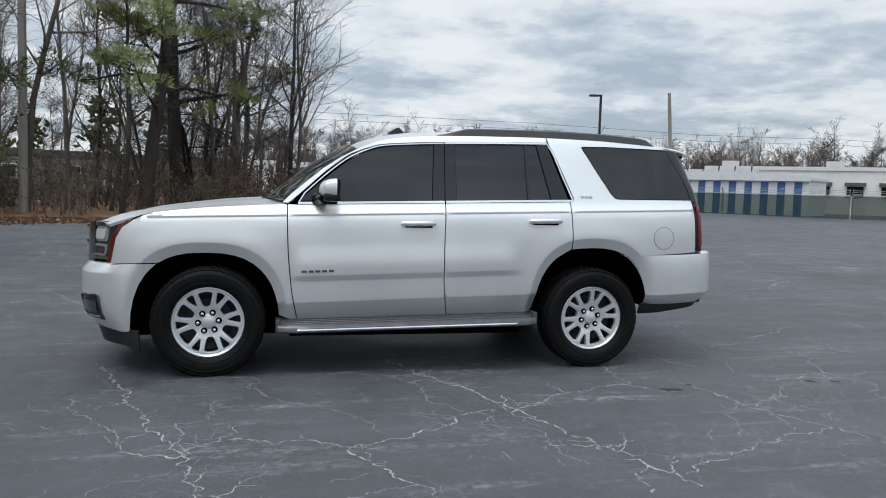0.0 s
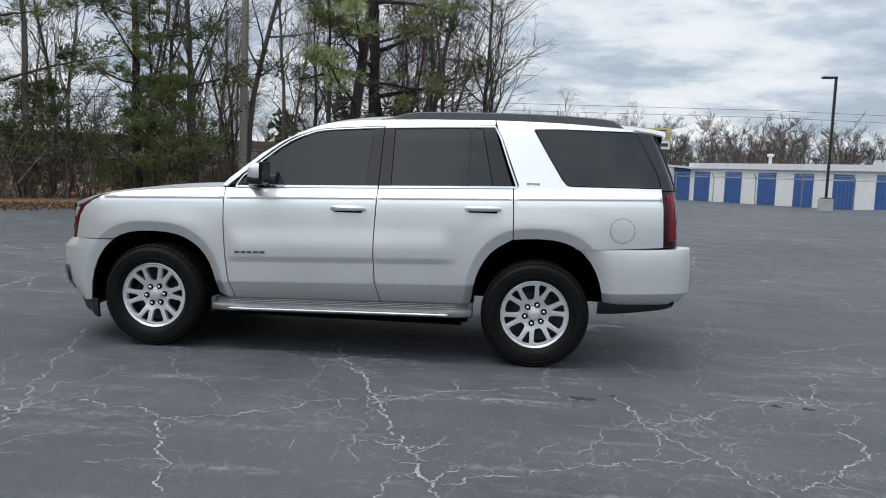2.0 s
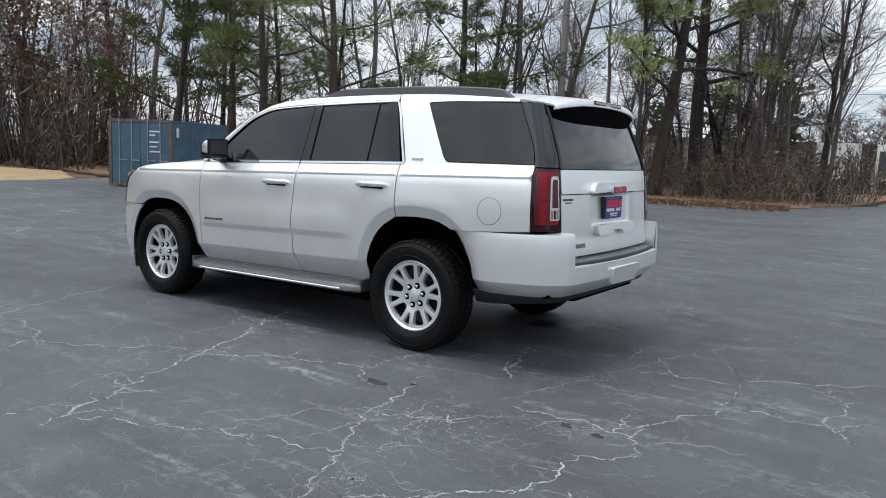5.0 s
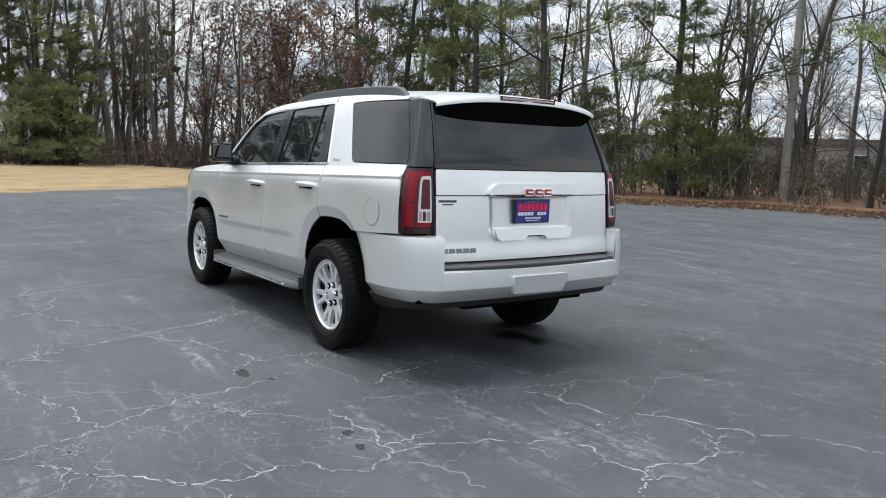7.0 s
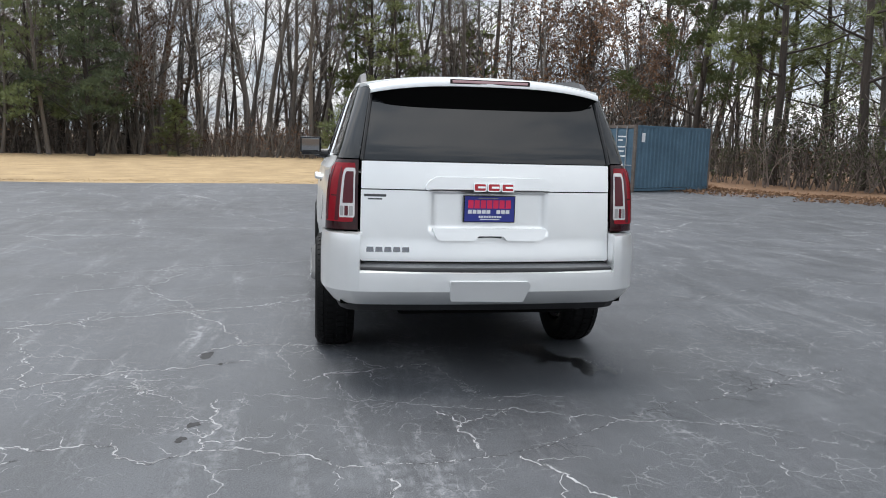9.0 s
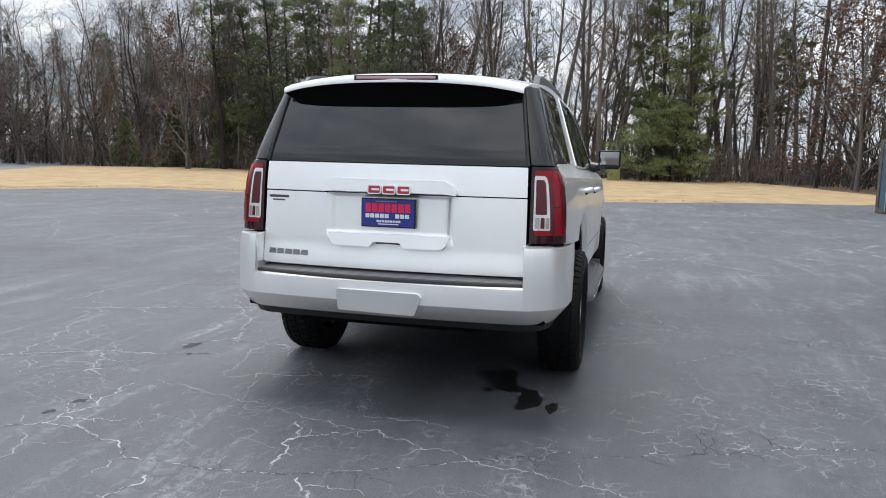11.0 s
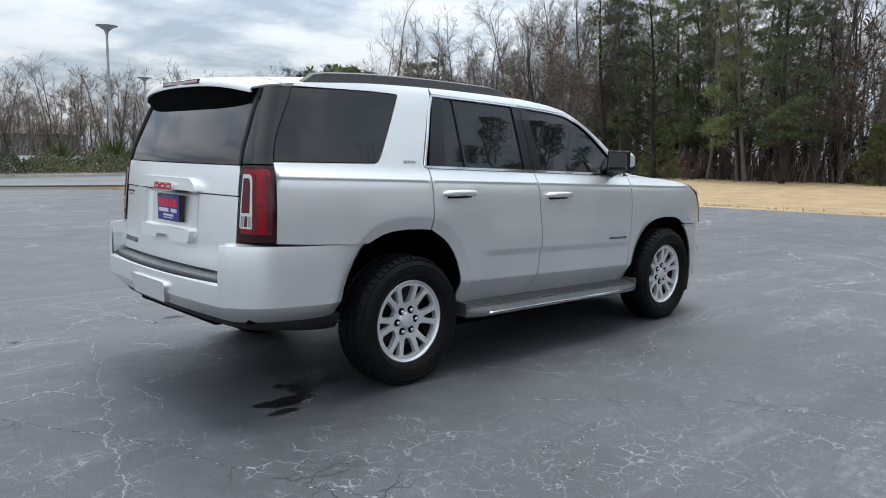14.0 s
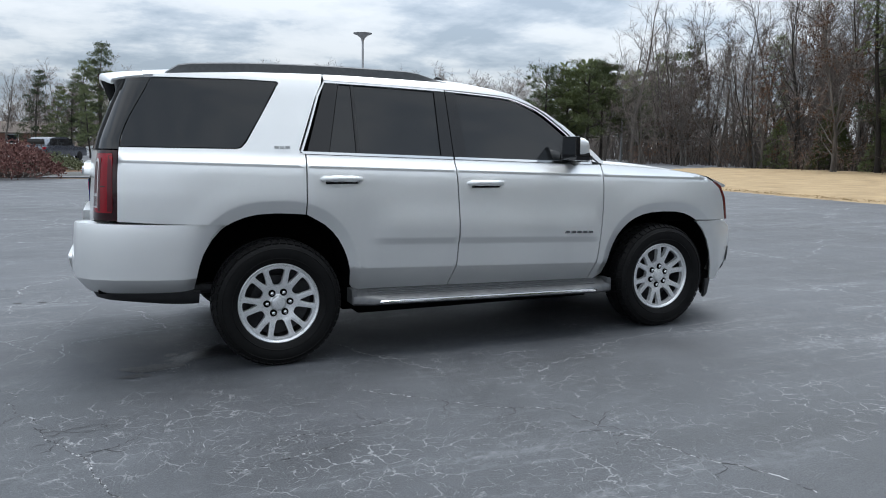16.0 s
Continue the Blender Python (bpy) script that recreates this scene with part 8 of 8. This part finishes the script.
def hoarding():
    """A roadside advertising board on a post, with a second board angled behind."""
    t = thing("billboard", "roadside billboard in yellow and dark grey on a post", "billboard", at=(14.55, 73.0, 1.20), rz=-6)
    t.scale = (0.43, 0.43, 0.69)
    for x in (-4.2, 0.0, 4.2):
        part("post", boxes(((x - 0.15, 0.2, -1.9), (x + 0.15, 0.5, 7.2)), bevel=0.02), M_BLACKSTEEL, t)
    part("catwalk", boxes(((-10.6, -0.7, 4.62), (5.2, 0.2, 4.78)), bevel=0.01), M_BLACKSTEEL, t, "dark catwalk")
    board = part("board", boxes(((-4.9, 0, 4.85), (5.1, 0.2, 8.0)), bevel=0.01), mat("billboard_yellow", (0.62, 0.52, 0.24), 0.6), t, "yellow advertising panel")
    part("board", boxes(((-10.4, 0.02, 4.9), (-4.95, 0.2, 8.1)), bevel=0.01), mat("billboard_dark", (0.035, 0.035, 0.037), 0.6), t, "dark grey advertising panel")
    part("board_base", boxes(((-1.6, -0.015, 4.9), (5.05, 0.0, 6.1))), M_WHITE, board, "white lower band")
    txt = bpy.data.curves.new("lettering", "FONT")
    txt.body, txt.size, txt.extrude, txt.align_x = "ACCIDENTES", 1.12, 0.01, "CENTER"
    ob = new("lettering", txt)
    ob.data.materials.append(M_DARKTEXT)
    ob.matrix_basis = Matrix.Translation((1.6, -0.03, 6.45)) @ pose(0, 0, 0, 90, 0, 0)
    me = bpy.data.meshes.new_from_object(ob)
    bpy.data.objects.remove(ob)
    lt = new("lettering", me)
    lt.parent = board
    lt.matrix_basis = Matrix.Translation((1.6, -0.03, 6.45)) @ pose(0, 0, 0, 90, 0, 0)
    part("number_bar", boxes(((-0.4, -0.03, 5.25), (4.6, -0.012, 5.75))), M_DARKTEXT, board, "dark bar of lettering")
    part("slogan_bar", boxes(((-0.5, -0.03, 7.55), (4.2, -0.012, 7.72))), M_DARKTEXT, board, "thin bar of lettering")
    part("slogan_bar", boxes(((-8.2, -0.03, 6.7), (-5.6, -0.012, 7.5))), M_WHITE, board, "pale bars of lettering")
    part("slogan_bar", boxes(((-7.4, -0.03, 6.2), (-5.4, -0.012, 6.45))), M_WHITE, board, "pale bars of lettering")


hoarding()


def trailer(x, y, rz, label, open_back=False):
    t = thing("box_trailer", label, "trailer", "trailers behind the lot", at=(x, y, 0), rz=rz)
    part("body", boxes(((-1.2, 0.0 if not open_back else 0.06, 0.75), (1.2, 5.5, 2.9)), bevel=0.03), M_OFFWHITE, t)
    if open_back:
        # a flat dark panel paints the shade inside the open back
        part("door_opening", boxes(((-1.05, 0.03, 0.9), (1.05, 0.055, 2.5))), M_GREYPLASTIC, t, "dark panel painted as the shaded loading opening")
        part("tail_lift", boxes(((-1.1, -0.25, 0.55), (1.1, 0.02, 0.72)), bevel=0.01), M_CONTFRAME, t)
    for sx in (-0.95, 0.95):
        for yy in (1.2, 4.4):
            bm = bmesh.new()
            lathe(bm, [(0.12, -0.12), (0.42, -0.12), (0.46, -0.08), (0.46, 0.08), (0.42, 0.12), (0.12, 0.12)], 20, Matrix.Translation((sx, yy, 0.44)) @ pose(0, 0, 0, 0, 90, 0))
            part("wheel", bm, M_TYRE, t)


trailer(0.9, 47.0, 2, "white box trailer with an open back", True)
trailer(-2.2, 45.6, 6, "old white box trailer among the trees")


def yellow_cabinet():
    t = thing("utility_cabinet", "faded yellow utility cabinet in the grass", "cabinet", at=(-40.6, -0.1, -0.02), rz=20)
    part("body", boxes(((-0.30, -0.30, -0.02), (0.30, 0.30, 0.78)), bevel=0.03), M_YELLOWBOX, t)
    part("lid", boxes(((-0.32, -0.32, 0.78), (0.32, 0.32, 0.85)), bevel=0.02), M_YELLOWBOX, t)


yellow_cabinet()


def small_car(name, x, y, rz, paint, label, tall=1.65):
    """A parked car far off: body, cabin, windows, wheels and lights."""
    t = thing(name, label, "car", "parked cars", at=(x, y, -0.03), rz=rz)
    low = [(-2.25, 0.35), (-2.3, 0.70), (-2.15, 0.92), (-1.05, 1.02), (2.1, 1.05), (2.28, 0.85), (2.25, 0.36)]
    top = [(-1.10, 1.0), (-0.45, tall - 0.05), (0.1, tall), (1.35, tall - 0.03), (2.05, 1.03)]
    for nm, outline, w, m in (("body", low, 0.92, paint), ("cabin", top, 0.76, paint)):
        bm = prism(outline, 2 * w, 0.04)
        soft(part(nm, bm, m, t), 40).matrix_basis = Matrix(((1, 0, 0, 0), (0, 0, 1, -w), (0, 1, 0, 0), (0, 0, 0, 1)))
    for s in (-1, 1):
        for a, b in ((-0.85, 0.35), (0.42, 1.6)):
            part("side_window", boxes(((a, s * 0.765 - 0.01, 1.08), (b, s * 0.765 + 0.01, tall - 0.12)), bevel=0.004), M_GLASS, t, "dark window")
        part("tail_light", boxes(((2.18, s * 0.75 - 0.12, 0.82), (2.29, s * 0.75 + 0.12, 0.98)), bevel=0.01), M_REDLENS, t)
        for xx in (-1.4, 1.4):
            bm = bmesh.new()
            lathe(bm, [(0.02, 0.11), (0.20, 0.11), (0.22, 0.09), (0.33, 0.09), (0.35, 0.06), (0.35, -0.08), (0.1, -0.08)], 20, Matrix.Translation((xx, s * 0.84, 0.35)) @ pose(0, 0, 0, -90 * s, 0, 0))
            part("wheel", bm, M_TYRE, t)
    part("rear_window", boxes(((1.98, -0.62, 1.12), (2.05, 0.62, tall - 0.14)), bevel=0.01), M_GLASS, t, "dark window")
    part("number_plate", boxes(((2.27, -0.2, 0.6), (2.30, 0.2, 0.75))), M_WHITE, t)


small_car("parked_car", 6.5, -53.5, 60, mat("dark_blue_paint", (0.03, 0.035, 0.05), 0.25, 0.3, Coat_Weight=1.0), "dark crossover car on the street beyond the lot")
small_car("parked_car", -43.5, -74.0, 30, M_WHITE, "white car beside the shrubs", 1.45)
small_car("parked_car", 3.0, -72.0, 180, M_WHITE, "white car parked by a house", 1.45)
small_car("parked_car", -14.0, 60.0, 20, M_WHITE, "white car seen through the trees", 1.5)


def kerbed_island(at, rz, sx, sy, label):
    t = thing("kerb", label, "kerb", "kerbed islands", at=at, rz=rz, kind="structure")
    part("kerb_stone", prism(rounded([(-sx, -sy), (sx, -sy), (sx, sy), (-sx, sy)], sy * 0.8, 8), 0.17, 0.03), M_CONCRETE, t)
    part("soil", prism(rounded([(-sx + 0.2, -sy + 0.2), (sx - 0.2, -sy + 0.2), (sx - 0.2, sy - 0.2), (-sx + 0.2, sy - 0.2)], sy * 0.75, 8), 0.19, 0.01), M_STRAW, t)


def mound(name, seed, x, y, radius, height, material, label, count=700, size=0.10):
    """A low bush: a mass of small leaves over short stems."""
    rng = random.Random(seed)
    stems, leaves = bmesh.new(), bmesh.new()
    for _ in range(count):
        a, u = rng.uniform(0, 2 * math.pi), rng.random()
        r = radius * u ** 0.5
        top = height * (1 - (r / radius) ** 2.2) * rng.uniform(0.55, 1.1) + 0.12
        p = Vector((r * math.cos(a), r * math.sin(a), top))
        for _ in range(4):
            blade(leaves, p + Vector((rng.gauss(0, 0.07), rng.gauss(0, 0.07), rng.gauss(0, 0.07))), side_way(rng, Vector((0, 0, 1)), 0, 110), size * 0.6, size * rng.uniform(0.7, 1.5))
        if rng.random() < 0.2:
            tube(stems, [(p.x * 0.5, p.y * 0.5, 0), tuple(p)], [0.012, 0.004], 3, False)
    t = thing(name, label, "shrub", "shrubs on the islands", at=(x, y, 0.05))
    part("stem", stems, M_TWIG, t)
    part("foliage", leaves, material, t)


kerbed_island((-5.6, -34.6, -0.05), 12, 8.5, 1.9, "long kerbed island planted with low shrubs")
kerbed_island((6.8, -30.0, -0.05), 12, 5.4, 1.9, "kerbed island planted with low shrubs")
kerbed_island((-28.0, -48.0, -0.05), 28, 7.5, 2.0, "kerbed island planted with low shrubs")
for k, (x, y, r, h) in enumerate(((-11, -35.6, 1.3, 0.7), (-9, -34.8, 1.5, 0.8), (-6.6, -34.4, 1.4, 0.7), (-4.2, -33.8, 1.5, 0.9), (-2.0, -33.4, 1.3, 0.8), (0.4, -33.0, 1.4, 0.8))):
    mound("shrub", 60 + k, x, y, r, h, M_SHRUB, "low rounded shrub on a kerbed island")
mound("shrub", 70, 6.0, -25.8, 1.7, 1.1, mottled("dark_red_leaves", (0.05, 0.016, 0.014), (0.13, 0.05, 0.04), 3, 0.8, 0, fine=5), "dark red-brown rounded shrub", 1100)
mound("shrub", 71, 5.2, -30.4, 1.6, 0.6, M_SHRUB, "low green ground-cover shrub")
mound("shrub", 72, 7.6, -30.2, 1.6, 0.6, M_SHRUB, "low green ground-cover shrub")
for k, (x, y) in enumerate(((-33, -50.6), (-30.6, -49.4), (-28.2, -48.2), (-25.8, -47.0), (-23.0, -45.6))):
    mound("shrub", 80 + k, x, y, 1.7, 1.1, M_SHRUB, "wide green shrub on a kerbed island", 800, 0.13)


def yucca(x, y, size, seed):
    rng = random.Random(seed)
    bm = bmesh.new()
    for _ in range(90):
        w = side_way(rng, Vector((0, 0, 1)), 5, 85)
        blade(bm, Vector((0, 0, 0.25 * size)), w, 0.06 * size, size * rng.uniform(0.8, 1.2))
    st = bmesh.new()
    tube(st, [(0, 0, 0), (0, 0, 0.4 * size)], [0.10, 0.08], 8)
    t = thing("yucca", "spiky green yucca on a kerbed island", "plant", "yuccas", at=(x, y, 0.1))
    part("stem", st, M_GREYBARK, t)
    part("foliage", bm, M_NEEDLE, t)


yucca(-7.6, -36.2, 1.25, 3)
yucca(-10.4, -36.8, 1.5, 4)

# far tree belts: bare and pine trees beyond the street and the sheds
def far_belt(name, seed, a, b, count, high, depth, label, pines=0.2):
    """A belt of far trees, each a tapered stem with limbs and a haze of twigs."""
    rng = random.Random(seed)
    wood_, haze, green = bmesh.new(), bmesh.new(), bmesh.new()
    a, b = Vector(a), Vector(b)
    nrm = Vector((-(b - a).y, (b - a).x)).normalized()
    for k in range(count):
        p = a.lerp(b, (k + rng.random()) / count) + nrm * rng.uniform(0, depth)
        h = high * rng.uniform(0.6, 1.1)
        base = Vector((p.x, p.y, -0.1))
        if rng.random() < pines:
            tube(wood_, [base, base + Vector((0, 0, h))], [0.2, 0.05], 4, False)
            for _ in range(70):
                f = rng.uniform(0.35, 1)
                k_ = 0.13 * h * (0.25 + math.sin(math.pi * (f * 0.9 - 0.1)))
                q = base + Vector((rng.gauss(0, k_ * 0.6), rng.gauss(0, k_ * 0.6), f * h))
                for _ in range(4):
                    blade(green, q, side_way(rng, Vector((0, 0, 1)), 10, 110), 0.5, 1.0)
        else:
            for s in range(2):
                trunk = wander(rng, base, (rng.gauss(0, 0.12), rng.gauss(0, 0.12), 1), h, 5, 0.08, 0.02)
                tube(wood_, trunk, [0.16, 0.13, 0.10, 0.07, 0.045, 0.02], 4, False)
                for _ in range(12):
                    i = rng.randrange(1, 5)
                    limb = wander(rng, trunk[i].lerp(trunk[i + 1], rng.random()), side_way(rng, Vector((0, 0, 1)), 25, 72), h * rng.uniform(0.18, 0.38), 3, 0.2, 0.05)
                    tube(wood_, limb, [0.032, 0.025, 0.018, 0.010], 3, False)
                    for _ in range(34):
                        i = rng.randrange(0, 3)
                        blade(haze, limb[i].lerp(limb[i + 1], rng.random()), side_way(rng, Vector((0, 0, 1)), 15, 85), 0.038, h * rng.uniform(0.04, 0.12))
    t = thing(name, label, "woods", "far tree belts", kind="stuff")
    part("trunk", wood_, M_GREYBARK, t)
    part("crown", haze, M_TWIG, t)
    if green.verts:
        part("needles", green, M_CEDAR, t)
    else:
        green.free()


far_belt("far_trees", 201, (-10, 84), (75, 96), 110, 8.0, 16, "belt of far bare trees beyond the sheds", 0.0)
far_belt("far_trees", 202, (70, 96), (130, 30), 95, 10.0, 16, "belt of far bare trees behind white buildings", 0.03)
far_belt("far_trees", 203, (-62, -70), (-95, -120), 20, 13, 14, "belt of far pines and bare trees", 0.3)
far_belt("far_trees", 204, (-72, -112), (10, -138), 84, 11.5, 18, "belt of far trees behind the houses", 0.0)
far_belt("far_trees", 205, (10, -136), (90, -120), 26, 10, 18, "belt of far trees behind the houses", 0.0)
far_belt("far_trees", 206, (-70, 60), (-12, 92), 30, 11, 10, "belt of far bare trees behind the warehouse", 0.1)
far_belt("far_trees", 208, (-48, -47), (-50, -12), 46, 12.0, 12, "dense winter woods behind the pines", 0.0)
far_belt("far_trees", 209, (-50, -12), (-52, 36), 24, 14.0, 12, "dense winter woods beyond the lawn", 0.04)
far_belt("far_trees", 207, (-72, -60), (-72, 40), 18, 13, 14, "deep winter woods beyond the lawn", 0.12)


def underbrush(seed, a, b, count, high, depth, label):
    """A dense belt of saplings and brush that closes the view between far trunks."""
    rng = random.Random(seed)
    stems, twigs = bmesh.new(), bmesh.new()
    a, b = Vector(a), Vector(b)
    nrm = Vector((-(b - a).y, (b - a).x)).normalized()
    for k in range(count):
        p = a.lerp(b, (k + rng.random()) / count) + nrm * rng.uniform(0, depth)
        h = high * rng.uniform(0.35, 1.0) * (0.75 + 0.35 * noise.noise(Vector((p.x, p.y, 0)) * 0.12))
        stem = wander(rng, (p.x, p.y, -0.1), (rng.gauss(0, 0.15), rng.gauss(0, 0.15), 1), h, 3, 0.12, 0.02)
        tube(stems, stem, [0.055, 0.045, 0.03, 0.015], 3, False)
        for _ in range(20):
            i = rng.randrange(0, 3)
            blade(twigs, stem[i].lerp(stem[i + 1], rng.random()), side_way(rng, Vector((0, 0, 1)), 15, 85), 0.055, h * rng.uniform(0.07, 0.22))
    t = thing("far_brush", label, "brush", "far tree belts", kind="stuff")
    part("stem", stems, M_GREYBARK, t)
    part("foliage", twigs, M_TWIG, t)


underbrush(301, (-58, 40), (-56, -66), 950, 6.5, 8, "dense brush deep in the winter woods")
underbrush(302, (-48, -62), (-74, -106), 420, 7.0, 8, "dense brush beyond the pines")
underbrush(303, (-75, -104), (75, -126), 1500, 9.0, 8, "low far brush and saplings behind the houses")
underbrush(304, (0, 80), (125, 52), 1900, 9.0, 8, "low far brush and saplings behind the sheds")
underbrush(306, (-50, -10), (-48, -62), 620, 8.0, 5, "dense brush at the edge of the winter woods")
underbrush(307, (-44, -14), (-42, -50), 260, 3.2, 3, "low brown brush along the lawn")
underbrush(308, (-26, 20), (-46, 22), 300, 8.0, 8, "dense saplings behind the container")
underbrush(309, (-8, 32), (2, 43), 160, 4.0, 4, "tangled bare brush before the trailers")
underbrush(310, (-48, 18), (-46.5, -14), 420, 3.6, 5, "dense bare saplings beyond the lawn")
underbrush(305, (-50, 34), (-8, 44), 420, 4.5, 6, "tangled brush before the warehouse")
# wires
for (xa, ya), (xb, yb) in (((-12.6, -27.2), (-15.3, -23.9)), ((-15.4, -29.8), (-18.3, -25.4)), ((-19.4, -33.2), (-21.2, -26.4))):
    d = Vector((xb - xa, yb - ya, 0)).normalized()
    n = Vector((-d.y, d.x, 0)) * 0.06
    bm = bmesh.new()
    a, b = Vector((xa, ya, -0.029)), Vector((xb, yb, -0.029))
    bm.faces.new([bm.verts.new(p) for p in (a - n, b - n, b + n, a + n)])
    bmesh.ops.recalc_face_normals(bm, faces=bm.faces)
    tagged(part("parking_line", bm, M_LINEPAINT), "worn white painted parking line on grey asphalt", "road marking", "parking lines", "stuff")
for z, y in ((8.6, 70), (7.9, 70.4)):
    bm = bmesh.new()
    tube(bm, [(-60 + 22 * k, y + 1.5 * k, z + 0.5 * abs(math.sin(k * 1.3))) for k in range(9)], 0.018, 4)
    tagged(part("power_line", bm, M_BLACKSTEEL), "thin dark overhead power line", "cable", "power lines")


def litter(name, seed, line, depth, count, material, size, label, category, low, high):
    """Loose leaves or grass blades strewn along an edge, thinning out away from it."""
    rng = random.Random(seed)
    bm = bmesh.new()
    pts = [Vector(p) for p in line]
    lengths = [(b - a).length for a, b in zip(pts, pts[1:])]
    for _ in range(count):
        k = rng.choices(range(len(lengths)), lengths)[0]
        a, b = pts[k], pts[k + 1]
        n = Vector((-(b - a).y, (b - a).x)).normalized()
        p = a.lerp(b, rng.random()) + n * (depth * rng.random() ** 1.6 - 0.12 * depth * rng.random() ** 3)
        blade(bm, Vector((p.x, p.y, 0.012 + 0.03 * rng.random() if p.length else 0)), side_way(rng, Vector((0, 0, 1)), low, high), size * 0.5 * rng.uniform(0.6, 1.2), size * rng.uniform(0.5, 1.3))
    tagged(part(name, bm, material), label, category, "litter along the lot", "stuff")


M_LITTER = mottled("fallen_leaves", (0.10, 0.05, 0.028), (0.34, 0.20, 0.11), 5.0, 0.9, 0.0, fine=4)
litter("grass_tuft", 602, [(-19.6, 4.8), (-16.6, -1), (-15.2, -8), (-15.4, -15), (-12.4, -17.5), (-6, -20.5)], -0.7, 1800, M_DRYGRASS, 0.055, "tan grass blades along the lot's edge", "grass", 5, 75)
litter("leaf_litter", 601, [(-0.4, 22.4), (-5, 21.5), (-9, 20.6), (-11, 18.2), (-14.5, 14.1), (-17.0, 12.6), (-20, 13.2)][::-1], -3.2, 9000, M_LITTER, 0.11, "brown fallen leaves along the lot's edge", "leaves", 40, 92)


def metal_rack(x, y, rz):
    """A low bent-tube frame that stands on the asphalt."""
    t = thing("metal_rack", "low grey bent-tube metal rack by the striped wall", "rack", "metal racks", at=(x, y, 0), rz=rz)
    for dy in (-0.3, 0.3):
        bm = bmesh.new()
        tube(bm, [(-0.62, dy, 0.0), (-0.45, dy, 0.82), (0.45, dy, 0.82), (0.62, dy, 0.0)], 0.028, 8)
        part("frame", bm, M_GALV, t)
    for x0 in (-0.5, 0.5):
        bm = bmesh.new()
        tube(bm, [(x0, -0.3, 0.55), (x0, 0.3, 0.55)], 0.022, 6)
        part("crossbar", bm, M_GALV, t)


metal_rack(4.28, 49.76, -15)
metal_rack(5.24, 49.73, -20)
